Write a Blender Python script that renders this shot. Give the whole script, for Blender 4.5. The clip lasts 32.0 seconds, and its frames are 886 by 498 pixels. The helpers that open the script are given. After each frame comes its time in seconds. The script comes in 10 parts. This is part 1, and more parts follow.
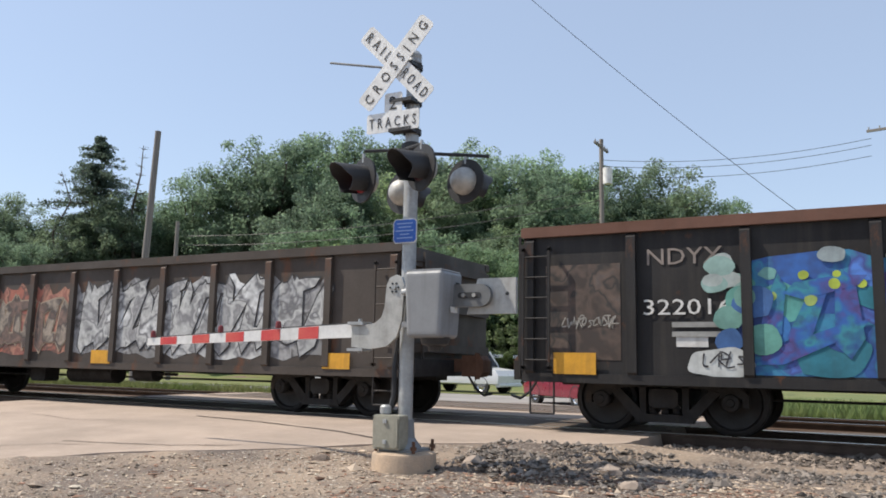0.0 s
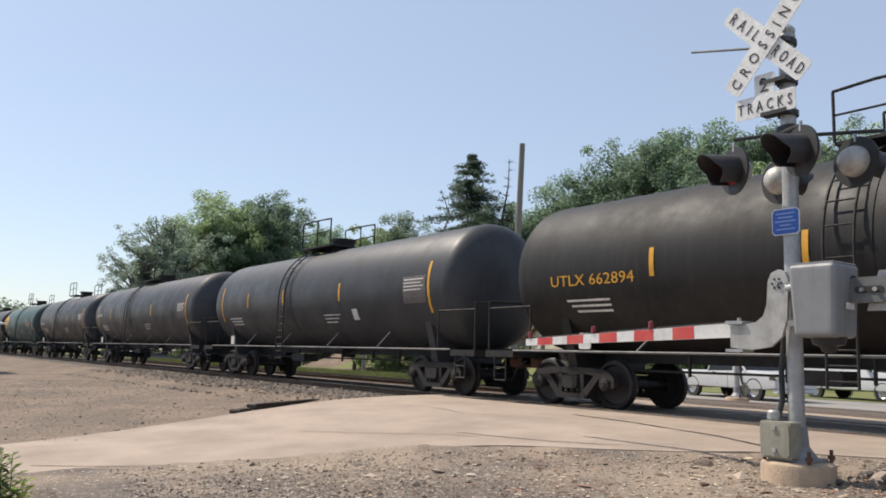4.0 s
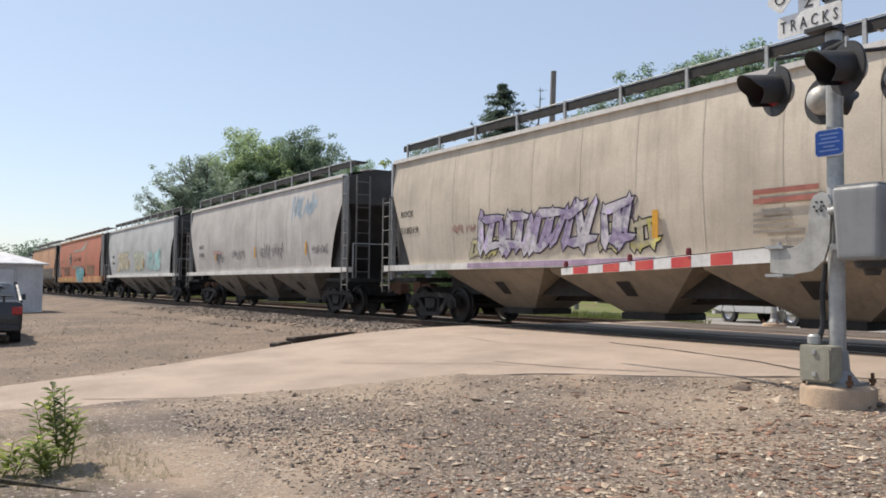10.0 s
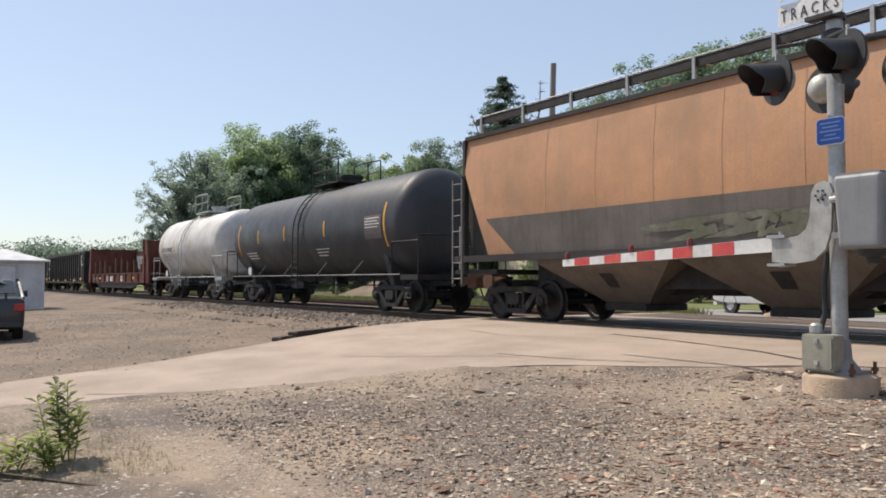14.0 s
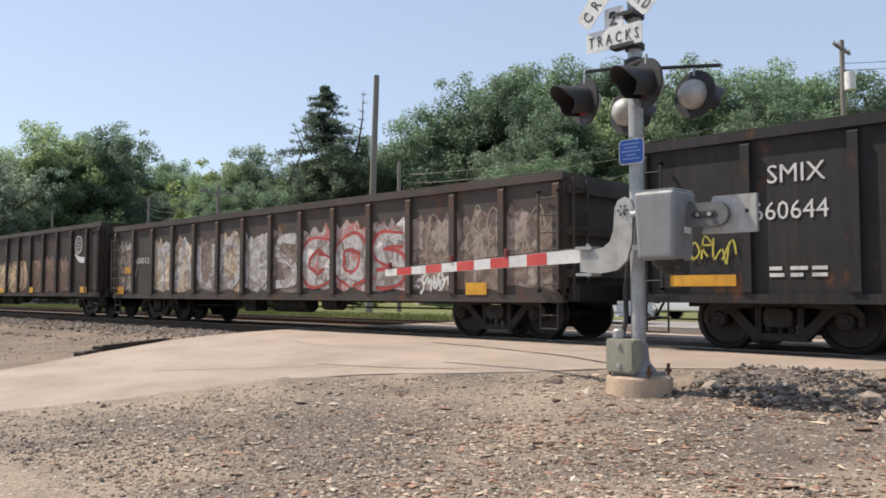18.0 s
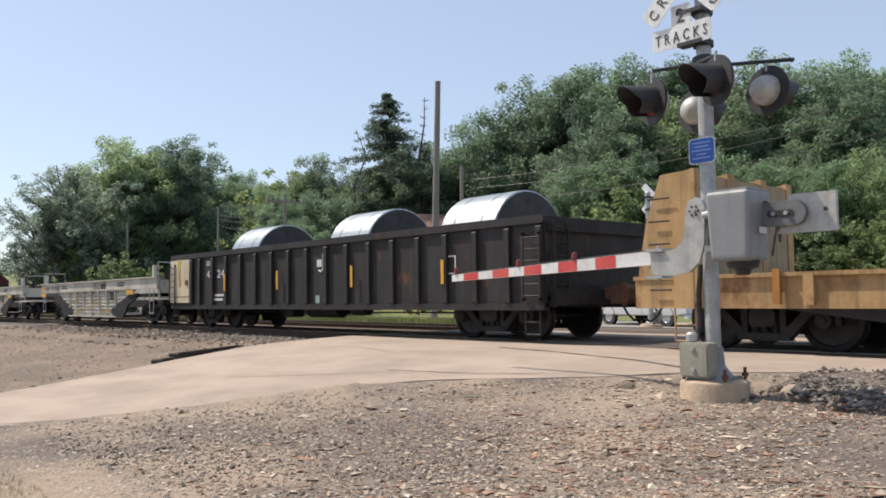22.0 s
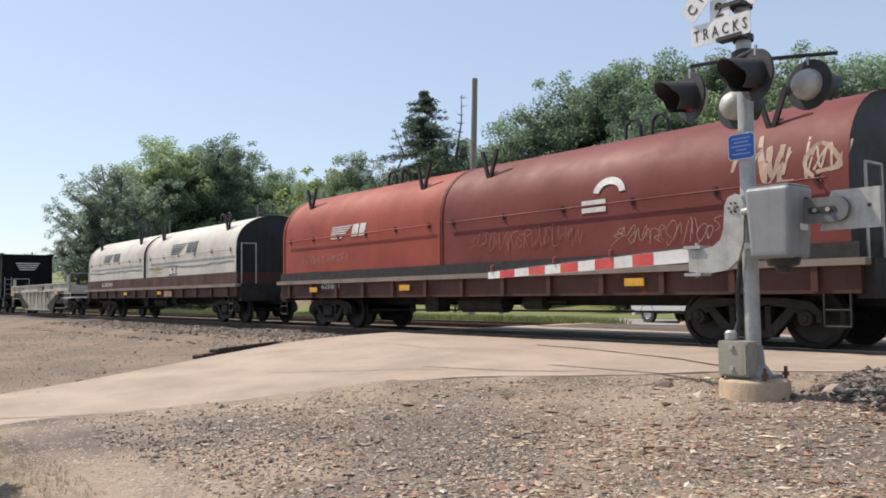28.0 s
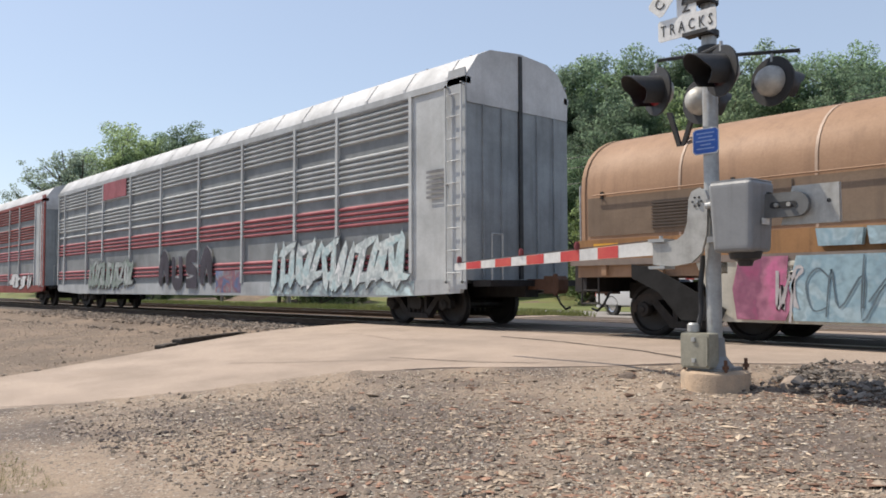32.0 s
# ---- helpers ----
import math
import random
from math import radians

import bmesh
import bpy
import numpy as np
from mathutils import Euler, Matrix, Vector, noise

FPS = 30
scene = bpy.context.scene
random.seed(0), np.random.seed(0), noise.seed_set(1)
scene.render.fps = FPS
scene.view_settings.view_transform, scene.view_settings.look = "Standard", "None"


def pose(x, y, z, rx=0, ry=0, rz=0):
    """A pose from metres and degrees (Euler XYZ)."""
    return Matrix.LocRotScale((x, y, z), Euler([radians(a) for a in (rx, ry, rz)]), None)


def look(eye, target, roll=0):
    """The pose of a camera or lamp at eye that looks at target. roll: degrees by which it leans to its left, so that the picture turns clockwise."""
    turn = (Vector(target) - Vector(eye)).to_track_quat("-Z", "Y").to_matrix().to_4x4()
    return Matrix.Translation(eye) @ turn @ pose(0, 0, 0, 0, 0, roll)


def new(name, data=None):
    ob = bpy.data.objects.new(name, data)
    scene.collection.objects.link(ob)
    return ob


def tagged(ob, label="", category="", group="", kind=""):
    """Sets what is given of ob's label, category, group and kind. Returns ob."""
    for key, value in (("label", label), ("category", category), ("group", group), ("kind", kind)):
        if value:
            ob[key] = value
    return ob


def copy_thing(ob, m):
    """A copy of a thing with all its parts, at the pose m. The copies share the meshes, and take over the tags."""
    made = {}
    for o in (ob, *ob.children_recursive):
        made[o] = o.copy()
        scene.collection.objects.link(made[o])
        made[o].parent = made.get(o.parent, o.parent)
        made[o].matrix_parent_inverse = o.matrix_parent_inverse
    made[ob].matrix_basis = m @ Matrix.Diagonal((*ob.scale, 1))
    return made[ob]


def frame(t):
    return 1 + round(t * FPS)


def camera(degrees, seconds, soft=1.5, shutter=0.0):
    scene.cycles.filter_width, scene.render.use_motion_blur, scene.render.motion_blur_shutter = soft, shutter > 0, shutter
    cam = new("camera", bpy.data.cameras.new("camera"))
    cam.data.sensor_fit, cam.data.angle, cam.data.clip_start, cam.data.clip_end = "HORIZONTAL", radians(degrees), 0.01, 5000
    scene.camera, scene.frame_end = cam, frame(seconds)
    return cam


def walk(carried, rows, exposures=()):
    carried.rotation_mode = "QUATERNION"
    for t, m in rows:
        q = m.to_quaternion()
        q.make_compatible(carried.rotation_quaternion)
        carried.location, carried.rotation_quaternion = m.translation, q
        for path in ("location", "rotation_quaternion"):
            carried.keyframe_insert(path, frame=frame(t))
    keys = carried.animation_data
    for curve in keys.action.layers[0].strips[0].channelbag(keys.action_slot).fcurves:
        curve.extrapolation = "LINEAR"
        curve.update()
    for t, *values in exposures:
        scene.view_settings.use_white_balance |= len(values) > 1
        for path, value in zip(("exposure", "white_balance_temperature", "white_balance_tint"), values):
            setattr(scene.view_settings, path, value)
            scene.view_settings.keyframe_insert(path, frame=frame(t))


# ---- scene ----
cam = camera(57.66, 32.0, soft=1.78)
PATH = [
    (0.0, pose(-0.087, -0.151, 1.491, 98.11, -1.08, 28.37)),
    (0.5, pose(-0.046, -0.156, 1.479, 97.64, -1.00, 31.97)),
    (1.0, pose(-0.026, -0.166, 1.494, 97.66, 0.58, 35.83)),
    (1.5, pose(-0.045, -0.163, 1.497, 97.55, 0.21, 38.87)),
    (2.0, pose(-0.068, -0.174, 1.485, 97.22, -0.60, 41.19)),
    (2.5, pose(-0.076, -0.168, 1.481, 96.97, -0.40, 44.11)),
    (3.0, pose(-0.095, -0.180, 1.482, 97.52, -0.07, 47.58)),
    (3.5, pose(-0.140, -0.175, 1.476, 97.97, -0.66, 51.62)),
    (4.0, pose(-0.151, -0.174, 1.474, 97.61, -1.68, 53.94)),
    (4.5, pose(-0.155, -0.171, 1.479, 96.91, -1.77, 54.99)),
    (6.5, pose(-0.159, -0.199, 1.477, 97.56, -2.65, 57.05)),
    (7.0, pose(-0.163, -0.191, 1.477, 97.73, -2.60, 57.05)),
    (7.5, pose(-0.175, -0.175, 1.474, 97.76, -2.54, 56.80)),
    (8.0, pose(-0.167, -0.190, 1.476, 97.74, -2.60, 56.53)),
    (8.5, pose(-0.159, -0.187, 1.471, 97.56, -2.03, 55.87)),
    (9.0, pose(-0.167, -0.176, 1.465, 96.23, -1.19, 55.62)),
    (9.5, pose(-0.192, -0.172, 1.456, 93.97, -0.90, 56.08)),
    (10.0, pose(-0.192, -0.174, 1.459, 92.78, -0.62, 56.33)),
    (10.5, pose(-0.196, -0.180, 1.454, 92.73, -0.15, 57.02)),
    (11.0, pose(-0.189, -0.176, 1.450, 92.65, 0.17, 57.33)),
    (11.5, pose(-0.162, -0.189, 1.453, 92.74, 0.01, 57.22)),
    (12.0, pose(-0.182, -0.171, 1.450, 92.83, -0.13, 56.90)),
    (12.5, pose(-0.197, -0.164, 1.449, 92.83, -0.30, 56.64)),
    (13.0, pose(-0.195, -0.170, 1.449, 92.72, -0.27, 56.78)),
    (13.5, pose(-0.199, -0.171, 1.443, 92.52, -0.21, 56.84)),
    (15.5, pose(-0.190, -0.170, 1.441, 92.71, -0.60, 52.73)),
    (16.0, pose(-0.197, -0.168, 1.446, 93.74, -1.05, 51.22)),
    (16.5, pose(-0.228, -0.172, 1.439, 93.78, -0.45, 48.74)),
    (17.0, pose(-0.242, -0.194, 1.433, 93.27, 0.29, 46.29)),
    (17.5, pose(-0.260, -0.214, 1.426, 93.06, 0.06, 44.41)),
    (18.0, pose(-0.201, -0.195, 1.431, 93.09, 0.02, 43.77)),
    (18.5, pose(-0.152, -0.175, 1.428, 92.95, 0.48, 44.70)),
    (19.0, pose(-0.186, -0.193, 1.425, 93.11, 0.25, 44.51)),
    (19.5, pose(-0.230, -0.218, 1.423, 93.36, 0.15, 43.37)),
    (20.0, pose(-0.204, -0.244, 1.438, 93.89, 1.22, 43.72)),
    (20.5, pose(-0.225, -0.234, 1.444, 94.27, 0.85, 45.18)),
    (21.0, pose(-0.232, -0.244, 1.439, 94.63, -0.36, 47.04)),
    (21.5, pose(-0.237, -0.236, 1.440, 94.41, -0.14, 48.54)),
    (22.0, pose(-0.237, -0.221, 1.440, 93.44, 0.77, 48.31)),
    (22.5, pose(-0.231, -0.239, 1.433, 93.46, 0.77, 48.73)),
    (23.0, pose(-0.227, -0.227, 1.437, 94.02, 0.46, 49.51)),
    (23.5, pose(-0.210, -0.238, 1.442, 94.26, 0.24, 49.85)),
    (24.0, pose(-0.208, -0.244, 1.434, 94.06, 0.06, 50.21)),
    (24.5, pose(-0.215, -0.236, 1.434, 93.37, -0.12, 50.53)),
    (25.0, pose(-0.221, -0.226, 1.433, 92.78, -0.24, 50.67)),
    (25.5, pose(-0.232, -0.225, 1.430, 92.29, -0.13, 50.89)),
    (27.5, pose(-0.208, -0.226, 1.441, 92.93, 0.63, 50.73)),
    (28.0, pose(-0.208, -0.223, 1.438, 93.28, 0.64, 50.97)),
    (28.5, pose(-0.211, -0.220, 1.439, 93.49, 0.66, 51.06)),
    (29.0, pose(-0.205, -0.227, 1.437, 93.52, 0.60, 50.95)),
    (29.5, pose(-0.205, -0.227, 1.442, 93.28, 0.51, 50.64)),
    (30.0, pose(-0.208, -0.224, 1.439, 93.12, 0.27, 49.99)),
    (30.5, pose(-0.201, -0.221, 1.437, 93.12, 0.20, 49.24)),
    (31.0, pose(-0.204, -0.216, 1.439, 92.94, -0.22, 48.67)),
    (31.5, pose(-0.213, -0.210, 1.432, 92.60, -0.52, 48.25)),
    (32.0, pose(-0.216, -0.215, 1.427, 92.69, 0.21, 48.58)),
]
walk(cam, PATH, exposures=((0.0, 0.3, 6700, 10), (1.0, 0.45, 6700, 10), (2.5, 0.35, 6800, 10), (4.5, 0.16, 6900, 11), (7.5, 0.15, 6900, 11), (9.0, 0.20, 6900, 11), (10.0, 0.18, 6900, 11), (12.0, 0.12, 6900, 11), (13.5, 0.18, 6900, 11), (16.0, 0.12, 6900, 11), (18.0, 0.28, 6900, 11), (30.0, 0.24, 6900, 11), (32.0, 0.19, 6900, 11)))

# ---- world, sun ----
SUN = Vector((-0.54, -0.22, 0.81)).normalized()          # towards the sun
world = bpy.data.worlds.new("sky")
scene.world = world
world.use_nodes = True
_bg = world.node_tree.nodes["Background"]
_sky = world.node_tree.nodes.new("ShaderNodeTexSky")
_sky.sky_type = "NISHITA"
_sky.sun_disc = False
_sky.sun_elevation = math.asin(SUN.z)
_sky.sun_rotation = math.atan2(SUN.x, SUN.y)
_sky.air_density, _sky.dust_density, _sky.ozone_density = 1.0, 0.7, 2.2
_haze = world.node_tree.nodes.new("ShaderNodeMix")          # even summer haze over the blue
_haze.data_type = "RGBA"
_haze.inputs[0].default_value = 0.48
_haze.inputs[7].default_value = (3.35, 4.0, 5.15, 1)
world.node_tree.links.new(_sky.outputs[0], _haze.inputs[6])
world.node_tree.links.new(_haze.outputs[2], _bg.inputs[0])
_bg.inputs[1].default_value = 0.145
sun = new("sun", bpy.data.lights.new("sun", "SUN"))
sun.data.energy, sun.data.angle, sun.data.color = 4.5, radians(0.5), (1.0, 0.94, 0.85)
sun.matrix_world = look(SUN * 60, (0, 0, 0))

# ---- materials ----
def mat(name, col, rough=0.7, metal=0.0, col2=None, scale=2.0, var=0.25, fine=40.0, fvar=0.15, bump=0.2,
        streak=0.0, dirt=(0.06, 0.05, 0.04), rust=0.0, rust_col=(0.14, 0.055, 0.025), island=0.0, rnd=0.0, emit=None, stretch=(1, 1, 1)):
    """Paint, metal, stone or wood: base colour with blotches, grain, run-down streaks and rust."""
    m = bpy.data.materials.new(name)
    m.use_nodes = True
    nt = m.node_tree
    N, Lk = nt.nodes.new, nt.links.new
    b = nt.nodes["Principled BSDF"]
    tc = N("ShaderNodeTexCoord")
    def noise_of(sc, detail=4.0, st=(1, 1, 1)):
        mp = N("ShaderNodeMapping")
        mp.inputs["Scale"].default_value = st
        Lk(tc.outputs["Object"], mp.inputs[0])
        n = N("ShaderNodeTexNoise")
        n.inputs["Scale"].default_value = sc
        n.inputs["Detail"].default_value = detail
        n.inputs["Roughness"].default_value = 0.62
        Lk(mp.outputs[0], n.inputs["Vector"])
        return n.outputs["Fac"]
    def ramp(fac, lo, hi, a=0.0, c=1.0):
        r = N("ShaderNodeMapRange")
        r.inputs[1].default_value, r.inputs[2].default_value = lo, hi
        r.inputs[3].default_value, r.inputs[4].default_value = a, c
        Lk(fac, r.inputs[0])
        return r.outputs[0]
    def mix(fac, x, y):
        q = N("ShaderNodeMix")
        q.data_type = "RGBA"
        for v, i in ((fac, 0), (x, 6), (y, 7)):
            if isinstance(v, bpy.types.NodeSocket):
                Lk(v, q.inputs[i])
            elif i == 0:
                q.inputs[0].default_value = v
            else:
                q.inputs[i].default_value = (*v, 1)
        return q.outputs[2]
    other = col2 if col2 else tuple(c * (1 - var) for c in col)
    big = noise_of(scale, 5.0, stretch)
    out = mix(ramp(big, 0.36, 0.66), col, other)
    grain = noise_of(fine, 3.0)
    out = mix(ramp(grain, 0.35, 0.75, 0.0, fvar), out, tuple(c * 0.35 for c in col))
    if streak:
        out = mix(ramp(noise_of(3.0, 5.0, (2.6, 2.6, 0.16)), 0.50, 0.78, 0.0, streak), out, dirt)
    if rust:
        out = mix(ramp(noise_of(2.3, 8.0, (1, 1, 0.6)), 0.62 - 0.25 * rust, 0.72, 0.0, 0.9), out, rust_col)
    if island or rnd:
        src = N("ShaderNodeNewGeometry").outputs["Random Per Island"] if island else N("ShaderNodeObjectInfo").outputs["Random"]
        hs = N("ShaderNodeHueSaturation")
        w = island or rnd
        Lk(ramp(src, 0, 1, 1 - w, 1 + w), hs.inputs["Value"])
        Lk(out, hs.inputs["Color"])
        out = hs.outputs[0]
    Lk(out, b.inputs["Base Color"])
    b.inputs["Metallic"].default_value = metal
    Lk(ramp(big, 0.3, 0.7, max(0.05, rough - 0.1), min(1, rough + 0.12)), b.inputs["Roughness"])
    if bump:
        bp = N("ShaderNodeBump")
        bp.inputs["Strength"].default_value = bump
        bp.inputs["Distance"].default_value = 0.02
        Lk(grain, bp.inputs["Height"])
        Lk(bp.outputs[0], b.inputs["Normal"])
    if emit:
        b.inputs["Emission Color"].default_value = (*emit[:3], 1)
        b.inputs["Emission Strength"].default_value = emit[3]
    return m


def car_paint(name, col, streak=0.35, rust=0.0, rough=0.62, **k):
    m = mat(name, col, rough, scale=k.pop("scale", 1.1), var=k.pop("var", 0.3), fine=26, fvar=0.2, bump=0.12, streak=streak, rust=rust, **k)
    m.node_tree.nodes["Principled BSDF"].inputs["Specular IOR Level"].default_value = 0.28
    return m


def leaf_mat(name, col, tip):
    """Leaves: blotched colour that differs a little from tree to tree, with light passing through."""
    m = mat(name, col, 0.6, col2=tip, scale=0.35, fine=3.0, fvar=0.25, bump=0, island=0.35)
    nt = m.node_tree
    N, Lk = nt.nodes.new, nt.links.new
    b = nt.nodes["Principled BSDF"]
    b.inputs["Specular IOR Level"].default_value = 0.3
    col_out = b.inputs["Base Color"].links[0].from_socket
    info = N("ShaderNodeObjectInfo").outputs["Random"]
    tree = N("ShaderNodeHueSaturation")
    for key, lo, hi in (("Hue", 0.482, 0.512), ("Saturation", 0.80, 1.08), ("Value", 0.82, 1.24)):
        r = N("ShaderNodeMapRange")
        r.inputs[3].default_value, r.inputs[4].default_value = (lo, hi) if key != "Hue" else (hi, lo)
        Lk(info, r.inputs[0])
        Lk(r.outputs[0], tree.inputs[key])
    Lk(col_out, tree.inputs["Color"])
    Lk(tree.outputs[0], b.inputs["Base Color"])
    glow = N("ShaderNodeHueSaturation")
    glow.inputs["Value"].default_value = 1.5
    Lk(tree.outputs[0], glow.inputs["Color"])
    through_leaf = N("ShaderNodeBsdfTranslucent")
    Lk(glow.outputs[0], through_leaf.inputs[0])
    both = N("ShaderNodeMixShader")
    both.inputs[0].default_value = 0.6
    Lk(b.outputs[0], both.inputs[1])
    Lk(through_leaf.outputs[0], both.inputs[2])
    Lk(both.outputs[0], nt.nodes["Material Output"].inputs[0])
    return m


def gravel_mat(name, soil, soil2, stones, size, cover, bump=0.8):
    """Soil strewn with small stones: cells of several stone colours over blotched soil."""
    m = bpy.data.materials.new(name)
    m.use_nodes = True
    nt = m.node_tree
    N, Lk = nt.nodes.new, nt.links.new
    b = nt.nodes["Principled BSDF"]
    tc = N("ShaderNodeTexCoord").outputs["Object"]
    def noise_of(sc, detail):
        n = N("ShaderNodeTexNoise")
        n.inputs["Scale"].default_value, n.inputs["Detail"].default_value, n.inputs["Roughness"].default_value = sc, detail, 0.65
        Lk(tc, n.inputs["Vector"])
        return n.outputs["Fac"]
    def ramp(fac, lo, hi, a=0.0, c=1.0):
        r = N("ShaderNodeMapRange")
        r.inputs[1].default_value, r.inputs[2].default_value, r.inputs[3].default_value, r.inputs[4].default_value = lo, hi, a, c
        Lk(fac, r.inputs[0])
        return r.outputs[0]
    def mix(fac, x, y):
        q = N("ShaderNodeMix")
        q.data_type = "RGBA"
        Lk(fac, q.inputs[0])
        for v, i in ((x, 6), (y, 7)):
            if isinstance(v, bpy.types.NodeSocket):
                Lk(v, q.inputs[i])
            else:
                q.inputs[i].default_value = (*v, 1)
        return q.outputs[2]
    def math2(op, x, y):
        q = N("ShaderNodeMath")
        q.operation = op
        Lk(x, q.inputs[0])
        if isinstance(y, bpy.types.NodeSocket):
            Lk(y, q.inputs[1])
        else:
            q.inputs[1].default_value = y
        return q.outputs[0]
    ground_c = mix(ramp(noise_of(0.42, 6), 0.42, 0.58), soil, soil2)
    ground_c = mix(ramp(noise_of(60, 3), 0.35, 0.75, 0, 0.5), ground_c, tuple(c * 0.45 for c in soil2))
    out, height = ground_c, None
    patch = ramp(noise_of(0.9, 5), 0.36, 0.62)
    for k, sc in ((0, 1.0 / size), (1, 2.1 / size)):
        v = N("ShaderNodeTexVoronoi")
        v.inputs["Scale"].default_value = sc
        v.inputs["Randomness"].default_value = 1.0
        Lk(tc, v.inputs["Vector"])
        sep = N("ShaderNodeSeparateColor")
        Lk(v.outputs["Color"], sep.inputs[0])
        cr = N("ShaderNodeValToRGB")
        cr.color_ramp.interpolation = "CONSTANT"
        els = cr.color_ramp.elements
        els[0].color, els[0].position = (*stones[0], 1), 0.0
        els[1].color, els[1].position = (*stones[1], 1), 1.0 / len(stones)
        for i in range(2, len(stones)):
            e = els.new(i / len(stones))
            e.color = (*stones[i], 1)
        Lk(sep.outputs[0], cr.inputs[0])
        some = math2("LESS_THAN", sep.outputs[1], cover * (0.6 if k == 0 else 1.0))
        inside = math2("LESS_THAN", v.outputs["Distance"], 0.42)
        fac = math2("MULTIPLY", math2("MULTIPLY", some, inside), patch if k else ramp(noise_of(1.7, 4), 0.34, 0.58, 0.15, 1))
        out = mix(fac, out, cr.outputs[0])
        hgt = math2("MULTIPLY", fac, ramp(v.outputs["Distance"], 0.0, 0.45, 1.0, 0.2))
        height = hgt if height is None else math2("MAXIMUM", height, hgt)
    Lk(out, b.inputs["Base Color"])
    b.inputs["Roughness"].default_value = 0.9
    b.inputs["Specular IOR Level"].default_value = 0.25
    bp = N("ShaderNodeBump")
    bp.inputs["Strength"].default_value, bp.inputs["Distance"].default_value = bump, 0.02
    Lk(height, bp.inputs["Height"])
    Lk(bp.outputs[0], b.inputs["Normal"])
    return m


DARK = mat("undercarriage_steel", (0.019, 0.017, 0.017), 0.75, scale=5, rust=0.25, rust_col=(0.030, 0.020, 0.015))
WHEEL = mat("wheel_steel", (0.022, 0.019, 0.018), 0.6, 0.2, scale=6, rust=0.3, rust_col=(0.035, 0.023, 0.017))
FRAME = mat("cast_steel_frame", (0.020, 0.017, 0.016), 0.75, scale=7, rust=0.35, rust_col=(0.055, 0.036, 0.024))
RAILM = mat("rail_steel_rusty", (0.11, 0.07, 0.05), 0.7, 0.3, scale=4)
RAILTOP = mat("rail_head_polished", (0.55, 0.54, 0.53), 0.25, 1.0, stretch=(0.05, 4, 4))
TIE = mat("creosoted_timber", (0.085, 0.068, 0.055), 0.85, scale=3, stretch=(6, 0.5, 6), rnd=0.25)
BALLAST = gravel_mat("ballast_bed", (0.13, 0.11, 0.095), (0.10, 0.085, 0.075), ((0.24, 0.215, 0.19), (0.13, 0.115, 0.105), (0.18, 0.155, 0.135), (0.08, 0.07, 0.065)), 0.07, 0.95, 1.0)
STONE = mat("crushed_stone", (0.35, 0.28, 0.215), 0.9, scale=3, island=0.6)
STONE_DARK = mat("ballast_stone", (0.225, 0.18, 0.145), 0.9, scale=3, island=0.65)
DIRT = gravel_mat("gravel_dirt", (0.35, 0.27, 0.20), (0.135, 0.108, 0.092), ((0.40, 0.35, 0.29), (0.17, 0.15, 0.13), (0.28, 0.235, 0.19), (0.09, 0.08, 0.07), (0.22, 0.145, 0.105), (0.52, 0.47, 0.41)), 0.045, 0.75)
LOT = gravel_mat("dirt_lot", (0.255, 0.19, 0.14), (0.165, 0.125, 0.095), ((0.30, 0.25, 0.20), (0.13, 0.105, 0.085), (0.23, 0.18, 0.14), (0.09, 0.075, 0.06)), 0.05, 0.7)
ASPHALT = mat("sunbleached_asphalt", (0.44, 0.345, 0.275), 0.92, col2=(0.33, 0.262, 0.21), scale=0.9, fine=90, fvar=0.45, bump=0.5)
CRACKM = mat("crack_filler", (0.075, 0.058, 0.046), 0.9)
ROAD2 = mat("far_road_asphalt", (0.30, 0.28, 0.26), 0.9, scale=0.5)
GRASSY = mat("mown_grass", (0.115, 0.155, 0.040), 0.9, col2=(0.20, 0.19, 0.075), scale=0.4, fine=14, fvar=0.4, bump=0.8)
CONCRETE = mat("weathered_concrete", (0.52, 0.38, 0.265), 0.9, col2=(0.40, 0.31, 0.23), scale=6, fine=60, fvar=0.3, bump=0.5)
GALV = mat("galvanised_steel", (0.46, 0.47, 0.47), 0.5, 0.45, scale=9, fine=50, bump=0.04, streak=0.3)
ALU = mat("cast_aluminium", (0.50, 0.49, 0.46), 0.5, 0.35, scale=8, bump=0.06, streak=0.25)
CASEG = mat("grey_case_paint", (0.255, 0.262, 0.27), 0.5, scale=5, var=0.12, fvar=0.06, bump=0.03, streak=0.3)
BLACKP = mat("matte_black_paint", (0.030, 0.030, 0.032), 0.55, scale=6)
SIGNW = mat("sign_white_sheeting", (0.84, 0.84, 0.82), 0.5, scale=5, streak=0.3, dirt=(0.3, 0.28, 0.25))
SIGNK = mat("sign_black_ink", (0.02, 0.02, 0.02), 0.6)
BLUEL = mat("pale_blue_print", (0.32, 0.46, 0.78), 0.5)
BLUE = mat("sign_blue_sheeting", (0.025, 0.12, 0.50), 0.45)
PANELW = mat("white_sheeting", (0.84, 0.83, 0.80), 0.5, scale=4, streak=0.25, dirt=(0.3, 0.28, 0.25))
REDW = mat("red_sheeting", (0.60, 0.055, 0.06), 0.45, col2=(0.66, 0.12, 0.09), scale=3)
LENS_ON = mat("red_lens_glowing", (0.06, 0.004, 0.006), 0.25, emit=(1.0, 0.03, 0.06, 0.05))
LENS = mat("red_lens", (0.035, 0.005, 0.008), 0.3)
